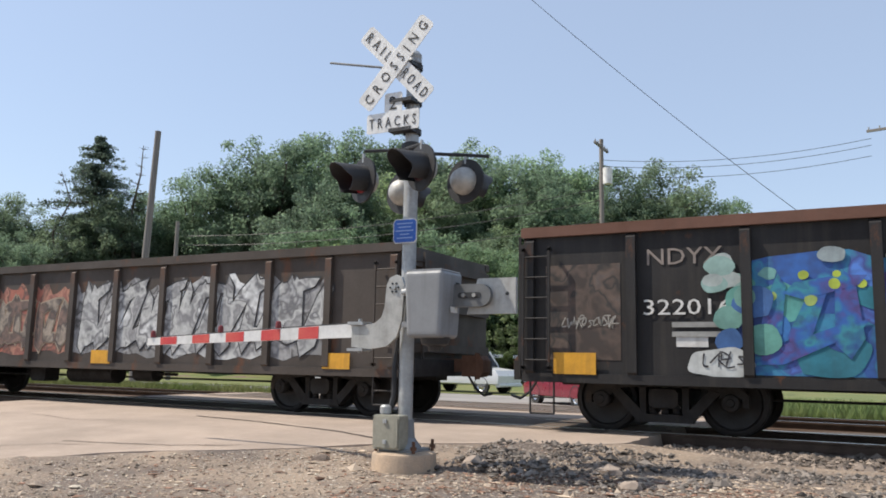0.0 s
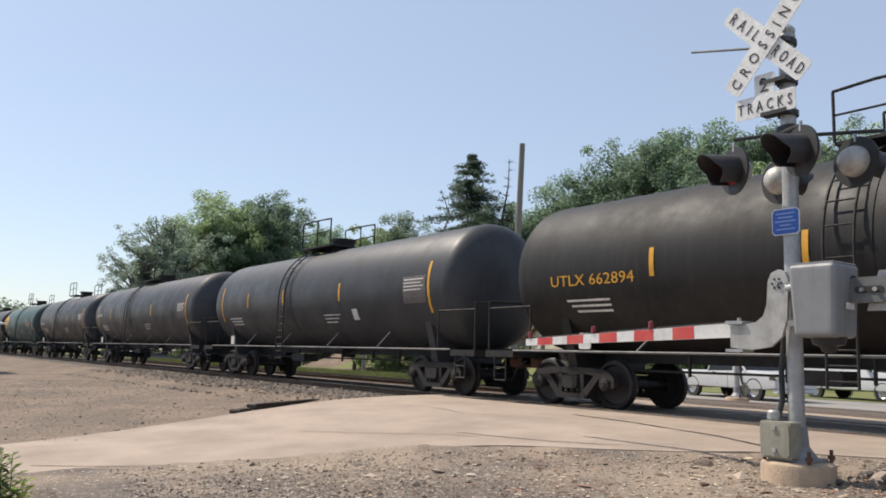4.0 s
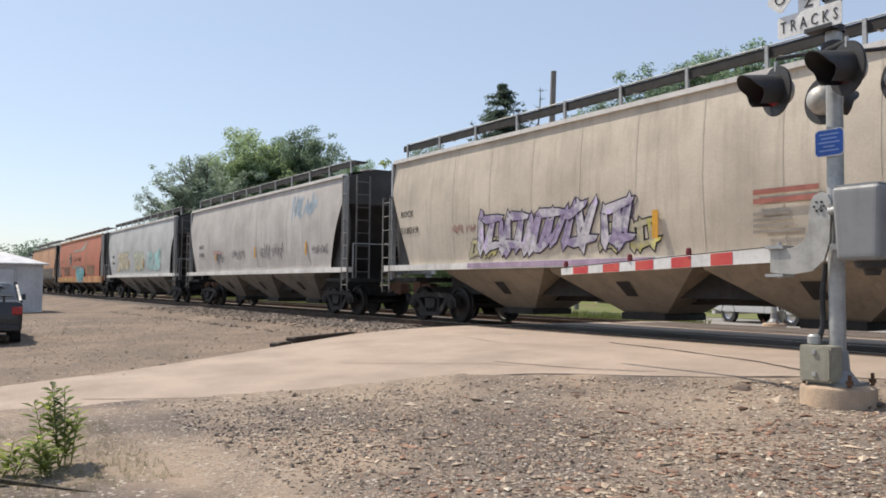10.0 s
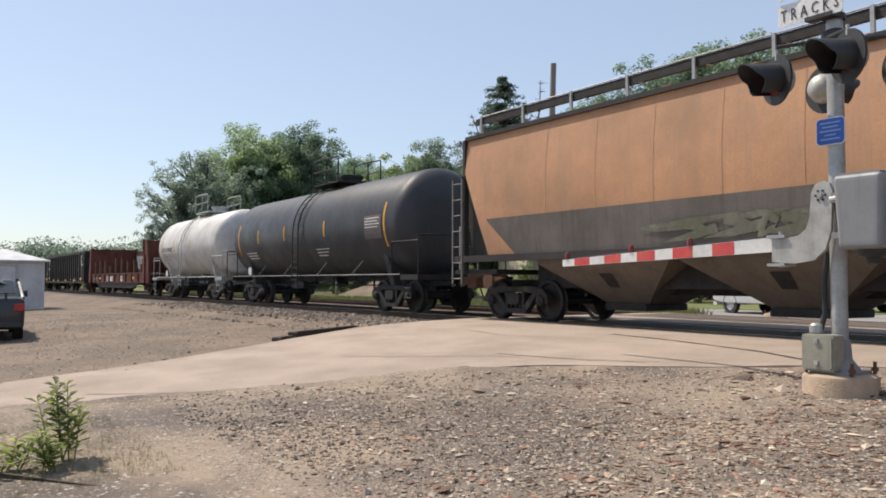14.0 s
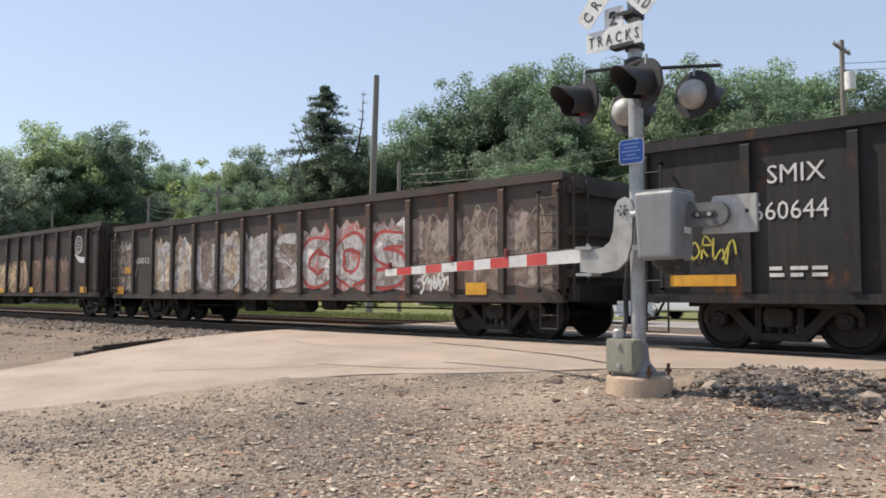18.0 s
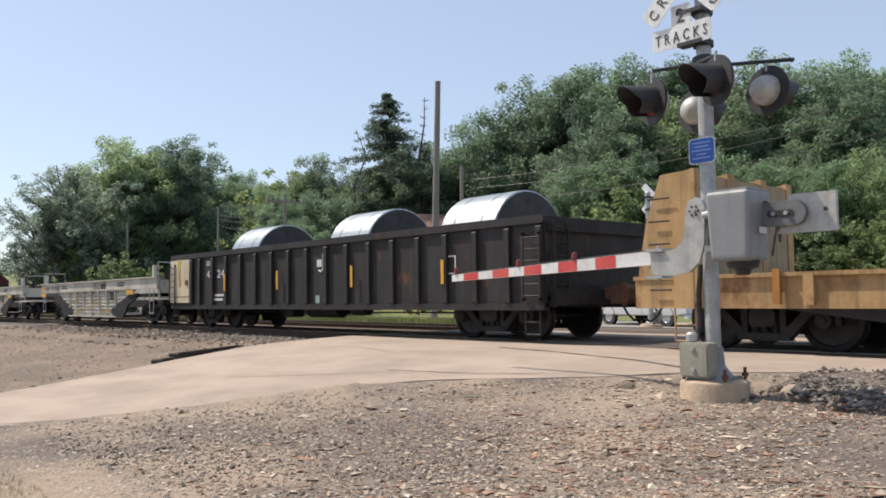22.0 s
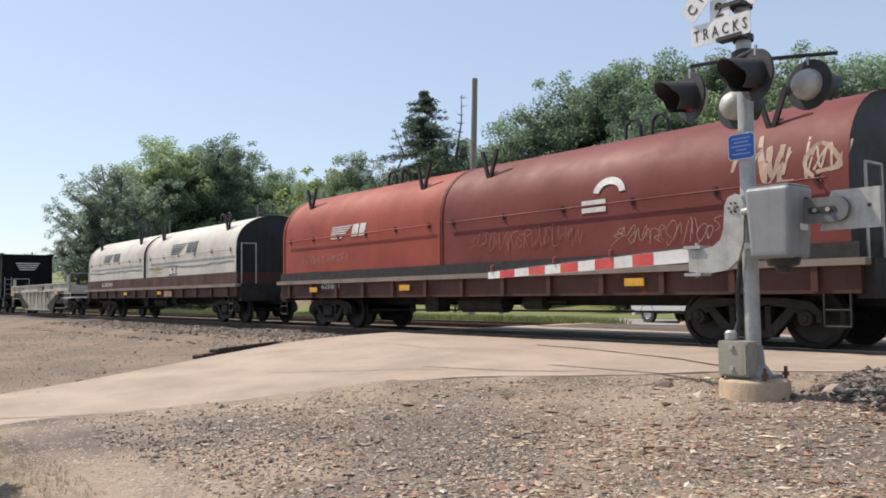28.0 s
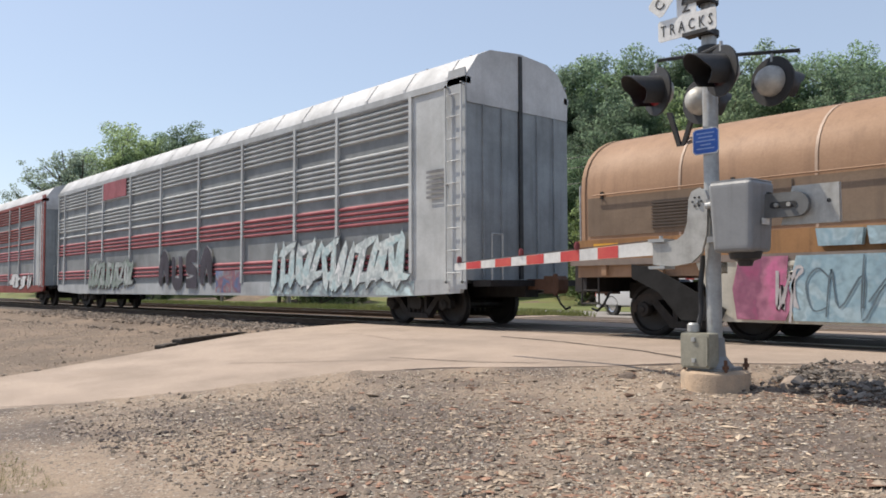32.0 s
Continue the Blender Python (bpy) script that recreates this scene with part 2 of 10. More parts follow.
YELLOW = mat("reflective_yellow", (0.72, 0.36, 0.03), 0.5, scale=4, streak=0.35)
WHITE = mat("white_stencil", (0.72, 0.71, 0.68), 0.7, scale=4, streak=0.35)
ARMG = mat("dark_grey_arm_paint", (0.17, 0.175, 0.175), 0.55, scale=6, streak=0.3)
DULLRED = mat("dull_red_lamp_lens", (0.22, 0.03, 0.03), 0.4)
INK = mat("black_stencil", (0.03, 0.028, 0.026), 0.7)
RUSTP = mat("rusty_fitting", (0.13, 0.062, 0.035), 0.8, scale=6)

# ---- mesh builder ----
class B:
    """Collects faces of one part, in metres in its thing's space."""
    def __init__(self):
        self.v, self.f = [], []
    def add(self, verts, faces):
        o = len(self.v)
        self.v += [tuple(p) for p in verts]
        self.f += [tuple(i + o for i in q) for q in faces]
        return self
    def box(self, x0, x1, y0, y1, z0, z1, c=0.0):
        if c:
            return self.prism([(x0 + c, z0), (x1 - c, z0), (x1, z0 + c), (x1, z1 - c), (x1 - c, z1), (x0 + c, z1), (x0, z1 - c), (x0, z0 + c)], y0, y1)
        p = [(x, y, z) for x in (x0, x1) for y in (y0, y1) for z in (z0, z1)]
        return self.add(p, [(0, 1, 3, 2), (4, 6, 7, 5), (0, 4, 5, 1), (2, 3, 7, 6), (0, 2, 6, 4), (1, 5, 7, 3)])
    def prism(self, prof, a, b, axis="y"):
        """A closed outline swept along an axis. y: outline in (x, z); x: in (y, z); z: in (x, y)."""
        n = len(prof)
        at = {"y": lambda p, t: (p[0], t, p[1]), "x": lambda p, t: (t, p[0], p[1]), "z": lambda p, t: (p[0], p[1], t)}[axis]
        pts = [at(p, a) for p in prof] + [at(p, b) for p in prof]
        fs = [tuple(range(n)), tuple(range(2 * n - 1, n - 1, -1))] + [(i, i + n, (i + 1) % n + n, (i + 1) % n) for i in range(n)]
        return self.add(pts, fs)
    def cyl(self, p, q, r, n=8, r2=None, caps=True):
        p, q = Vector(p), Vector(q)
        d = (q - p).normalized()
        u = d.orthogonal().normalized()
        w = d.cross(u)
        r2 = r if r2 is None else r2
        ring = [(math.cos(2 * math.pi * i / n), math.sin(2 * math.pi * i / n)) for i in range(n)]
        pts = [p + (u * a + w * b) * r for a, b in ring] + [q + (u * a + w * b) * r2 for a, b in ring]
        fs = [(i, (i + 1) % n, (i + 1) % n + n, i + n) for i in range(n)]
        if caps:
            fs += [tuple(range(n - 1, -1, -1)), tuple(range(n, 2 * n))]
        return self.add(pts, fs)
    def tube(self, pts, r, n=6):
        for a, b in zip(pts, pts[1:]):
            self.cyl(a, b, r, n)
        return self
    def lathe(self, prof, axis="y", n=24, centre=(0, 0, 0)):
        """An outline of (radius, along) turned about an axis."""
        m = len(prof)
        pts = []
        for i in range(n):
            c, s = math.cos(2 * math.pi * i / n), math.sin(2 * math.pi * i / n)
            for r, h in prof:
                p = {"y": (r * c, h, r * s), "x": (h, r * c, r * s), "z": (r * c, r * s, h)}[axis]
                pts.append((p[0] + centre[0], p[1] + centre[1], p[2] + centre[2]))
        fs = [(i * m + j, i * m + j + 1, (i + 1) % n * m + j + 1, (i + 1) % n * m + j) for i in range(n) for j in range(m - 1)]
        return self.add(pts, fs)
    def loft(self, rows, closed=False):
        """Quads between rows of points of equal length."""
        m = len(rows[0])
        fs = [(i * m + j, i * m + (j + 1) % m, (i + 1) * m + (j + 1) % m, (i + 1) * m + j) for i in range(len(rows) - 1) for j in range(m if closed else m - 1)]
        return self.add([p for r in rows for p in r], fs)
    def mesh(self, name, material, smooth=False, outward=True):
        me = bpy.data.meshes.new(name)
        me.from_pydata(self.v, [], self.f)
        if outward and len(self.f) < 4000:
            bm = bmesh.new()
            bm.from_mesh(me)
            bmesh.ops.recalc_face_normals(bm, faces=bm.faces)
            bm.to_mesh(me)
            bm.free()
        me.materials.append(material)
        if smooth:
            me.polygons.foreach_set("use_smooth", [True] * len(me.polygons))
            me.set_sharp_from_angle(angle=radians(38))
        me.update()
        return me


def part(name, b, material, parent, label="", smooth=False, at=None):
    """One mesh of its own under a thing or a part; b is a builder or a ready mesh."""
    me = b.mesh(name, material, smooth) if isinstance(b, B) else b
    ob = new(name, me)
    ob.parent = parent
    if at is not None:
        ob.location = at
    return tagged(ob, label)


def thing(name, label, category, at=(0, 0, 0), turn=0.0, group="", kind=""):
    """An Empty at the base of a thing, for its parts."""
    ob = new(name)
    ob.matrix_world = pose(*at, 0, 0, turn)
    return tagged(ob, label, category, group, kind)


_letters = {}
def letters(text, size, material, parent, x, y, z, name="lettering", label="", turn=(90, 0, 0), width=0.0, align="LEFT", bold=0.0, space=1.0):
    """Flat lettering in the built-in font as a mesh part."""
    key = (text, size, material.name, align, width, space)
    if key not in _letters:
        cu = bpy.data.curves.new("letters", "FONT")
        cu.body, cu.size, cu.extrude, cu.align_x, cu.resolution_u = text, size, 0.002, align, 2
        cu.offset, cu.space_character = bold, space
        tmp = bpy.data.objects.new("letters", cu)
        me = bpy.data.meshes.new_from_object(tmp)
        bpy.data.objects.remove(tmp)
        if width:
            xs = [v.co.x for v in me.vertices]
            k = width / max(1e-6, max(xs) - min(xs))
            for v in me.vertices:
                v.co.x *= k
        me.materials.clear()
        me.materials.append(material)
        _letters[key] = me
    ob = new(name, _letters[key])
    ob.parent = parent
    ob.matrix_local = pose(x, y, z, *turn)
    return tagged(ob, label)


# ---- ground, road, tracks ----
TRACK_Y, TRACK2_Y, RAIL_Z = 12.4, 16.7, 0.58

def ground_z(x, y):
    """Gentle rise from the camera to the tracks, level beyond, then the wooded hill."""
    if y < 8.5:
        z = 0.046 * max(y, -3)
        z *= 1.0 if x > -12 else max(0.55, 1 + (x + 12) * 0.02)
    elif y < 20:
        z = 0.39
    else:
        z = 0.39 - min(1.0, (y - 20) / 6) * 0.2
    d = math.hypot(x, y)
    az = math.degrees(math.atan2(-x, max(y, 0.1)))
    hill = max(0.0, (d - 62) / 60) if az < 60 else max(0.0, (d - 85) / 90)
    if y > 20 and 6 < az < 84:
        z += min(hill, 1.0) * 9 * min(1, (az - 6) / 8) * min(1, (84 - az) / 10)
    return z


def grid_sheet(name, xs, ys, lift, material, zf=ground_z):
    b = B().loft([[(x, y, zf(x, y) + lift) for x in xs] for y in ys])
    me = b.mesh(name, material, smooth=True, outward=False)
    for p in me.polygons:
        if p.normal.z < 0:
            me.flip_normals()
        break
    return new(name, me)


def steps(a, b, n):
    return [a + (b - a) * i / n for i in range(n + 1)]

xs = [-2500, -900, -400, -250] + steps(-180, -60, 24) + steps(-55, 20, 75) + [30, 50, 90, 200, 900, 2500]
ys = [-1500, -300, -100, -40, -20] + steps(-12, 34, 46) + steps(38, 160, 40) + [220, 400, 900, 2500]
tagged(grid_sheet("ground", xs, ys, 0.0, LOT), "brown dirt and gravel ground sheet", "ground", kind="structure")

# the road, from the lot over both tracks
def road_z(x, y):
    up = min(1, max(0, (y - 2.5) / 8.2))
    z = ground_z(x, min(y, 8.4)) + 0.012
    z = z + (RAIL_Z - 0.012 - z) * up * up * (3 - 2 * up)
    if y > 18.2:
        z = RAIL_Z - 0.012 - 0.34 * min(1, (y - 18.2) / 5)
    return z
def road_right(y):
    """The broken right edge: it swings out to the foot of the signal mast."""
    return float(np.interp(y, (-14, 0, 2, 3.5, 5, 5.8, 6.3, 6.65, 6.95, 7.4, 7.9, 8.4, 9.0, 9.5, 9.9), (-11.0, -10.4, -9.9, -9.3, -8.75, -8.3, -7.9, -7.4, -6.75, -6.15, -5.65, -5.15, -4.2, -3.3, -2.9)))
rows = []
for y in steps(-14, 24.0, 190):
    left = -12.45 - 0.33 * max(y, 0) + 0.12 * noise.noise((y, 9, 2))
    left = max(left, -16.2)
    right = road_right(y) + 0.22 * noise.noise((y * 1.3, 4, 7)) + 0.1 * noise.noise((y * 4.1, 2, 7))
    top = [(x, y, road_z(x, y) + 0.012 * noise.noise((x * 0.5, y * 0.5, 5))) for x in steps(left, right, 26)]
    rows.append([(left - 0.05, y, top[0][2] - 0.3)] + top + [(right + 0.05, y, top[-1][2] - 0.3)])
road = new("road", B().loft(rows).mesh("road", ASPHALT, smooth=True))
tagged(road, "sun-bleached cracked asphalt road over the crossing", "road", kind="structure")

# gravel apron on the near side of the road
def apron_edge(y):
    return road_right(y) - 0.45
def apron_z(x, y):
    """The dirt banks up to the road's edge and falls away from it."""
    z = ground_z(x, y) + 0.032 + 0.022 * noise.noise((x * 0.7, y * 0.7, 1)) + 0.008 * noise.noise((x * 2.3, y * 2.3, 4))
    d = x - road_right(y)
    drift = max(0.0, min(1.0, (6.4 - y) / 0.8))          # sand lies over the edge near the lot, the asphalt stands proud by the mast
    bank = road_z(x, y) - 0.004 - 0.075 * max(0.0, d) + 0.012 * noise.noise((x * 1.1, y * 1.1, 2)) + drift * 0.022
    if d < 0.0:
        return road_z(x, y) - 0.03 + drift * (0.046 + 0.10 * d + 0.022 * noise.noise((x * 3.1, y * 3.1, 6)) + 0.016 * noise.noise((x * 9.0, y * 9.0, 6)))
    return max(z, min(bank, z + 0.2))
rows = []
for y in steps(-8, 9.9, 120):
    x0 = apron_edge(y) + 0.25 * noise.noise((y * 0.9, 3, 0))
    rows.append([(x, y, apron_z(x, y)) for i, x in enumerate([x0 + (14 - x0) * (j / 110) ** 1.6 for j in range(111)])])
apron = new("gravel_apron", B().loft(rows).mesh("gravel_apron", DIRT, smooth=True))
tagged(apron, "pale brown gravel and sandy dirt apron", "gravel", kind="structure")

def crack(points, w, seed):
    rnd = random.Random(seed)
    pts = []
    for (x0, y0), (x1, y1) in zip(points, points[1:]):
        n = max(2, int(math.hypot(x1 - x0, y1 - y0) / 0.18))
        for i in range(n):
            f = i / n
            pts.append((x0 + (x1 - x0) * f + rnd.uniform(-0.018, 0.018), y0 + (y1 - y0) * f + rnd.uniform(-0.018, 0.018)))
    b = B()
    r = []
    for (x, y), (x2, y2) in zip(pts, pts[1:]):
        d = Vector((x2 - x, y2 - y)).normalized()
        ww = w * rnd.uniform(0.5, 1.3)
        z = road_z(x, y) + 0.012 * noise.noise((x * 0.5, y * 0.5, 5)) + 0.007
        r.append([(x - d.y * ww, y + d.x * ww, z), (x + d.y * ww, y - d.x * ww, z)])
    part("crack", b.loft(r), CRACKM, road)

crack([(-5.3, 8.3), (-6.0, 8.75), (-6.84, 9.16), (-8.44, 9.53), (-10.4, 9.86)], 0.030, 1)
crack([(-10.6, 1.6), (-9.89, 2.44), (-9.18, 3.69), (-8.95, 4.75)], 0.010, 2)
crack([(-9.1, 6.62), (-8.4, 6.75), (-7.6, 6.95), (-7.0, 7.2), (-6.5, 7.6)], 0.013, 3)
crack([(-11.1, 5.2), (-10.2, 5.7), (-9.0, 6.4), (-8.1, 6.7)], 0.009, 6)
crack([(-14.6, 8.0), (-12.6, 8.6), (-11.2, 8.3), (-10.0, 8.7)], 0.008, 7)

far_road = [[(x, y, ground_z(x, y) + 0.012) for x in steps(-120, 40, 60)] for y in steps(24.0, 31.5, 6)]
tagged(new("far_road", B().loft(far_road).mesh("far_road", ROAD2, smooth=True)), "pale grey asphalt street beyond the tracks", "road", kind="structure")
verge = [[(x, y, ground_z(x, y) + 0.02 + 0.05 * noise.noise((x * 0.4, y * 0.4, 0))) for x in steps(-150, -17.5, 90)] for y in steps(19.4, 23.6, 8)]
tagged(new("grass_verge", B().loft(verge).mesh("grass_verge", GRASSY, smooth=True)), "patchy mown grass strip beside the tracks", "grass", kind="structure")
verge2 = [[(x, y, ground_z(x, y) + 0.02 + 0.05 * noise.noise((x * 0.4, y * 0.4, 0))) for x in steps(-2.6, 40, 40)] for y in steps(19.4, 23.6, 8)]
tagged(new("grass_verge", B().loft(verge2).mesh("grass_verge", GRASSY, smooth=True)), "green mown grass strip beside the crossing", "grass", kind="structure")
lawn = [[(x, y, ground_z(x, y) + 0.02) for x in steps(-170, 40, 90)] for y in steps(31.7, 110, 40)]
tagged(new("lawn", B().loft(lawn).mesh("lawn", GRASSY, smooth=True)), "green grass rising to the wooded hill", "grass", kind="structure")

# ballast beds with a gap for the road
def ballast(y, x0, x1):
    prof = [(-2.7, 0.36), (-1.55, RAIL_Z - 0.15), (1.55, RAIL_Z - 0.15), (2.7, 0.36)]
    rows_ = []
    for x in steps(x0, x1, max(4, int(abs(x1 - x0) / 1.2))):
        rows_.append([(x, y + v, z + 0.03 * noise.noise((x, v * 2, y))) for v, z in [(-3.0, 0.30)] + [(prof[0][0] + (prof[3][0] - prof[0][0]) * i / 14, np.interp(-2.7 + 5.4 * i / 14, [p[0] for p in prof], [p[1] for p in prof])) for i in range(15)] + [(3.0, 0.30)]])
    ob = new("ballast_bed", B().loft(rows_).mesh("ballast_bed", BALLAST, smooth=True))
    tagged(ob, "grey crushed stone ballast bed of the railway track", "ballast", kind="structure")
for y in (TRACK_Y, TRACK2_Y):
    ballast(y, -420, -15.9)
    ballast(y, -2.75, 160)

RAIL_PROF = [(-0.075, -0.17), (0.075, -0.17), (0.075, -0.155), (0.012, -0.135), (0.012, -0.045), (0.036, -0.035), (0.036, -0.004), (-0.036, -0.004), (-0.036, -0.035), (-0.012, -0.045), (-0.012, -0.135), (-0.075, -0.155)]
for y in (TRACK_Y, TRACK2_Y):
    tr = thing("railway_track", "rusty steel rails on creosoted timber ties", "railway track", (0, y, RAIL_Z), kind="structure")
    for s in (-0.755, 0.755):
        rl = part("rail", B().prism([(s + a, b) for a, b in RAIL_PROF], -420, 160, "x"), RAILM, tr)
        part("rail_head", B().box(-420, 160, s - 0.034, s + 0.034, -0.004, 0.0), RAILTOP, rl, "polished running surface of the rail")
    tie = B().box(-0.115, 0.115, -1.3, 1.3, -0.32, -0.165).mesh("tie", TIE)
    for i in range(70):
        x = -16.6 - i * 0.52 if i < 55 else -3.2 + (i - 55) * 0.52
        part("tie", tie, TIE, tr, at=(x, 0, 0))
    rest = B()
    for i in range(420):
        rest.box(-45.5 - i * 0.52 - 0.11, -45.5 - i * 0.52 + 0.11, -1.3, 1.3, -0.32, -0.165)
    part("far_ties", rest.mesh("far_ties", TIE, outward=False), TIE, tr)


PLANKM = mat("crossing_timber", (0.10, 0.075, 0.058), 0.9, col2=(0.15, 0.115, 0.09), scale=2.5, stretch=(0.5, 6, 1), rnd=0.2)
for y in (TRACK_Y, TRACK2_Y):
    for row_y in (-1.12, -0.56, -0.28, 0.0, 0.28, 0.56, 1.12):
        w_ = 0.36 if abs(row_y) > 1 else 0.26
        plank = B().box(-1.19, 1.19, -w_ / 2, w_ / 2, -0.12, 0.0, 0.01).mesh("crossing_plank", PLANKM)
        for i in range(5):
            if abs(row_y) < 0.1 or abs(row_y) > 0.1:
                part("crossing_plank", plank, PLANKM, road, "dark worn crossing timber" if i == 0 else "", at=(-14.4 + i * 2.4, y + row_y, RAIL_Z - 0.004 + 0.004 * (i % 2)))


def scatter(name, label, n, area, size, material, seed, lift=0.0, zf=ground_z, dens=None, flat=0.6, long=1.0):
    """Loose stones as one mesh: squashed, turned octahedra."""
    rg = np.random.RandomState(seed)
    base = np.array([(1, 0, 0), (-1, 0, 0), (0, 1, 0), (0, -1, 0), (0, 0, 1), (0, 0, -1)], float)
    tri = np.array([(0, 2, 4), (2, 1, 4), (1, 3, 4), (3, 0, 4), (2, 0, 5), (1, 2, 5), (3, 1, 5), (0, 3, 5)])
    vs, fs, k = [], [], 0
    while k < n:
        x, y = rg.uniform(area[0], area[1]), rg.uniform(area[2], area[3])
        if dens and rg.rand() > dens(x, y):
            n -= 1
            continue
        s = size * rg.lognormal(0, 0.42)
        p = base * (s * rg.uniform(0.6, 1.3, 3)) * (long, 1, flat) + rg.uniform(-0.25, 0.25, (6, 3)) * s
        a = rg.uniform(0, 6.28)
        c, q = math.cos(a), math.sin(a)
        p = p @ np.array([(c, q, 0), (-q, c, 0), (0, 0, 1)])
        vs.append(p + (x, y, zf(x, y) + lift + s * 0.18))
        fs.append(tri + 6 * k)
        k += 1
    me = bpy.data.meshes.new(name)
    me.from_pydata(np.concatenate(vs).tolist(), [], np.concatenate(fs).tolist())
    me.materials.append(material)
    ob = new(name, me)
    return tagged(ob, label, "gravel", kind="stuff")

on_apron = lambda x, y: (1.0 if x > road_right(y) + 0.25 else 0.06) * (0.35 + 0.65 * max(0, min(1, 0.5 + 1.6 * noise.noise((x * 0.45, y * 0.45, 8)))))
scatter("gravel", "loose pale grey and brown gravel stones", 16000, (-11.5, 1.5, 2.2, 9.2), 0.015, STONE, 3, 0.0, zf=apron_z, dens=on_apron)
scatter("gravel", "small brown gravel on the near ground", 12000, (-8.5, -1.0, 2.0, 5.0), 0.011, STONE, 4, 0.0, zf=apron_z, dens=on_apron)
bed_z = lambda x, y: 0.36 + max(0, min(1, (y - 9.7) / 1.15)) * (RAIL_Z - 0.15 - 0.36)
scatter("ballast_stones", "coarse grey ballast stones beside the track", 8000, (-2.8, 5.5, 7.8, 11.4), 0.030, STONE_DARK, 5, 0.0, zf=lambda x, y: max(ground_z(x, y), bed_z(x, y) if y > 9.4 else 0))
scatter("ballast_stones", "coarse grey ballast stones beside the dirt lot", 8500, (-40, -15.8, 7.6, 11.4), 0.030, STONE_DARK, 6, 0.0, zf=lambda x, y: max(ground_z(x, y), bed_z(x, y) if y > 9.4 else 0), dens=lambda x, y: 0.25 if y < 9.3 else 1.0)
scatter("lot_gravel", "sparse stones on the dirt lot", 6000, (-34, -12.5, 0.0, 8.0), 0.013, STONE, 7, 0.0)

RUBBLE = mat("broken_asphalt_rubble", (0.175, 0.150, 0.128), 0.95, scale=4, island=0.75)
CHIPS = mat("pale_chips", (0.56, 0.49, 0.39), 0.9, scale=5, island=0.4)
LITTER = mat("red_brown_litter", (0.27, 0.155, 0.105), 0.9, scale=5, island=0.6)
HUSK = mat("pale_dry_litter", (0.50, 0.39, 0.285), 0.9, scale=5, island=0.45)
heap = lambda x, y: apron_z(x, y) + 0.10 * max(0.0, 1 - ((x + 3.3) / 1.2) ** 2) * max(0.0, 1 - ((y - 8.2) / 1.2) ** 2)
scatter("asphalt_rubble", "dark broken asphalt rubble heaped beside the mast", 5200, (-4.3, 0.8, 7.25, 9.5), 0.025, RUBBLE, 21, 0.0, zf=heap, dens=lambda x, y: max(0.0, min(1.0, 0.45 + 1.6 * noise.noise((x * 1.3, y * 1.3, 3)))))
scatter("stone_chips", "small pale stone chips strewn on the gravel", 6500, (-9.0, 1.5, 2.2, 8.6), 0.011, CHIPS, 22, 0.002, zf=apron_z, dens=lambda x, y: (0.0 if x < road_right(y) + 0.3 else 1.0) * max(0.1, min(1.0, 0.5 + 1.4 * noise.noise((x * 0.6, y * 0.6, 12)))), flat=0.35)
scatter("leaf_litter", "reddish brown litter on the gravel", 9000, (-6.0, 1.5, 2.2, 8.0), 0.017, LITTER, 23, 0.002, zf=apron_z, dens=lambda x, y: max(0.0, min(1.0, (x + 6.5) / 5)) * max(0.1, min(1.0, 0.5 + 1.4 * noise.noise((x * 0.5, y * 0.5, 14)))), flat=0.3)
right_side = lambda x, y: (0.0 if x < road_right(y) + 0.25 else 1.0) * max(0.15, min(1.0, (x + 8.0) / 5)) * max(0.1, min(1.0, 0.5 + 1.5 * noise.noise((x * 0.7, y * 0.7, 17))))
scatter("gravel", "patch of dark purple-grey gravel on the near ground", 6000, (-8.6, -5.0, 1.6, 4.2), 0.009, mat("dark_gravel", (0.115, 0.092, 0.088), 0.9, scale=4, island=0.6), 26, 0.0, zf=apron_z, dens=lambda x, y: max(0.0, 0.95 - math.hypot((x + 6.9 - 0.45 * (y - 2.8)) / 1.5, (y - 2.8) / 0.95) + 0.7 * noise.noise((x * 1.6, y * 1.6, 19))))
scatter("leaf_litter", "pale dry chips of bark and leaves on the gravel", 13000, (-8.5, 1.5, 2.2, 8.4), 0.010, HUSK, 24, 0.003, zf=apron_z, dens=right_side, flat=0.3, long=2.6)
scatter("leaf_litter", "reddish dry chips of bark and leaves on the gravel", 9000, (-7.5, 1.5, 2.2, 8.0), 0.011, LITTER, 25, 0.003, zf=apron_z, dens=right_side, flat=0.3, long=2.6)

# ---- crossing signal with its lowered gate ----
def blade(parent, angle, words, front):
    L, W = 1.22, 0.229
    b = B().box(-L / 2, L / 2, -0.004, 0.004, -W / 2, W / 2, 0.03)
    p = part("crossbuck_blade", b, SIGNW, parent, "white crossbuck blade with black letters")
    p.matrix_local = pose(-0.11, -0.20 - front, 4.48, 0, -angle, 0)
    for txt, x, w in words:
        letters(txt, 0.175, SIGNK, p, x, -0.007, -0.062, "lettering", width=w, space=1.9)
    return p


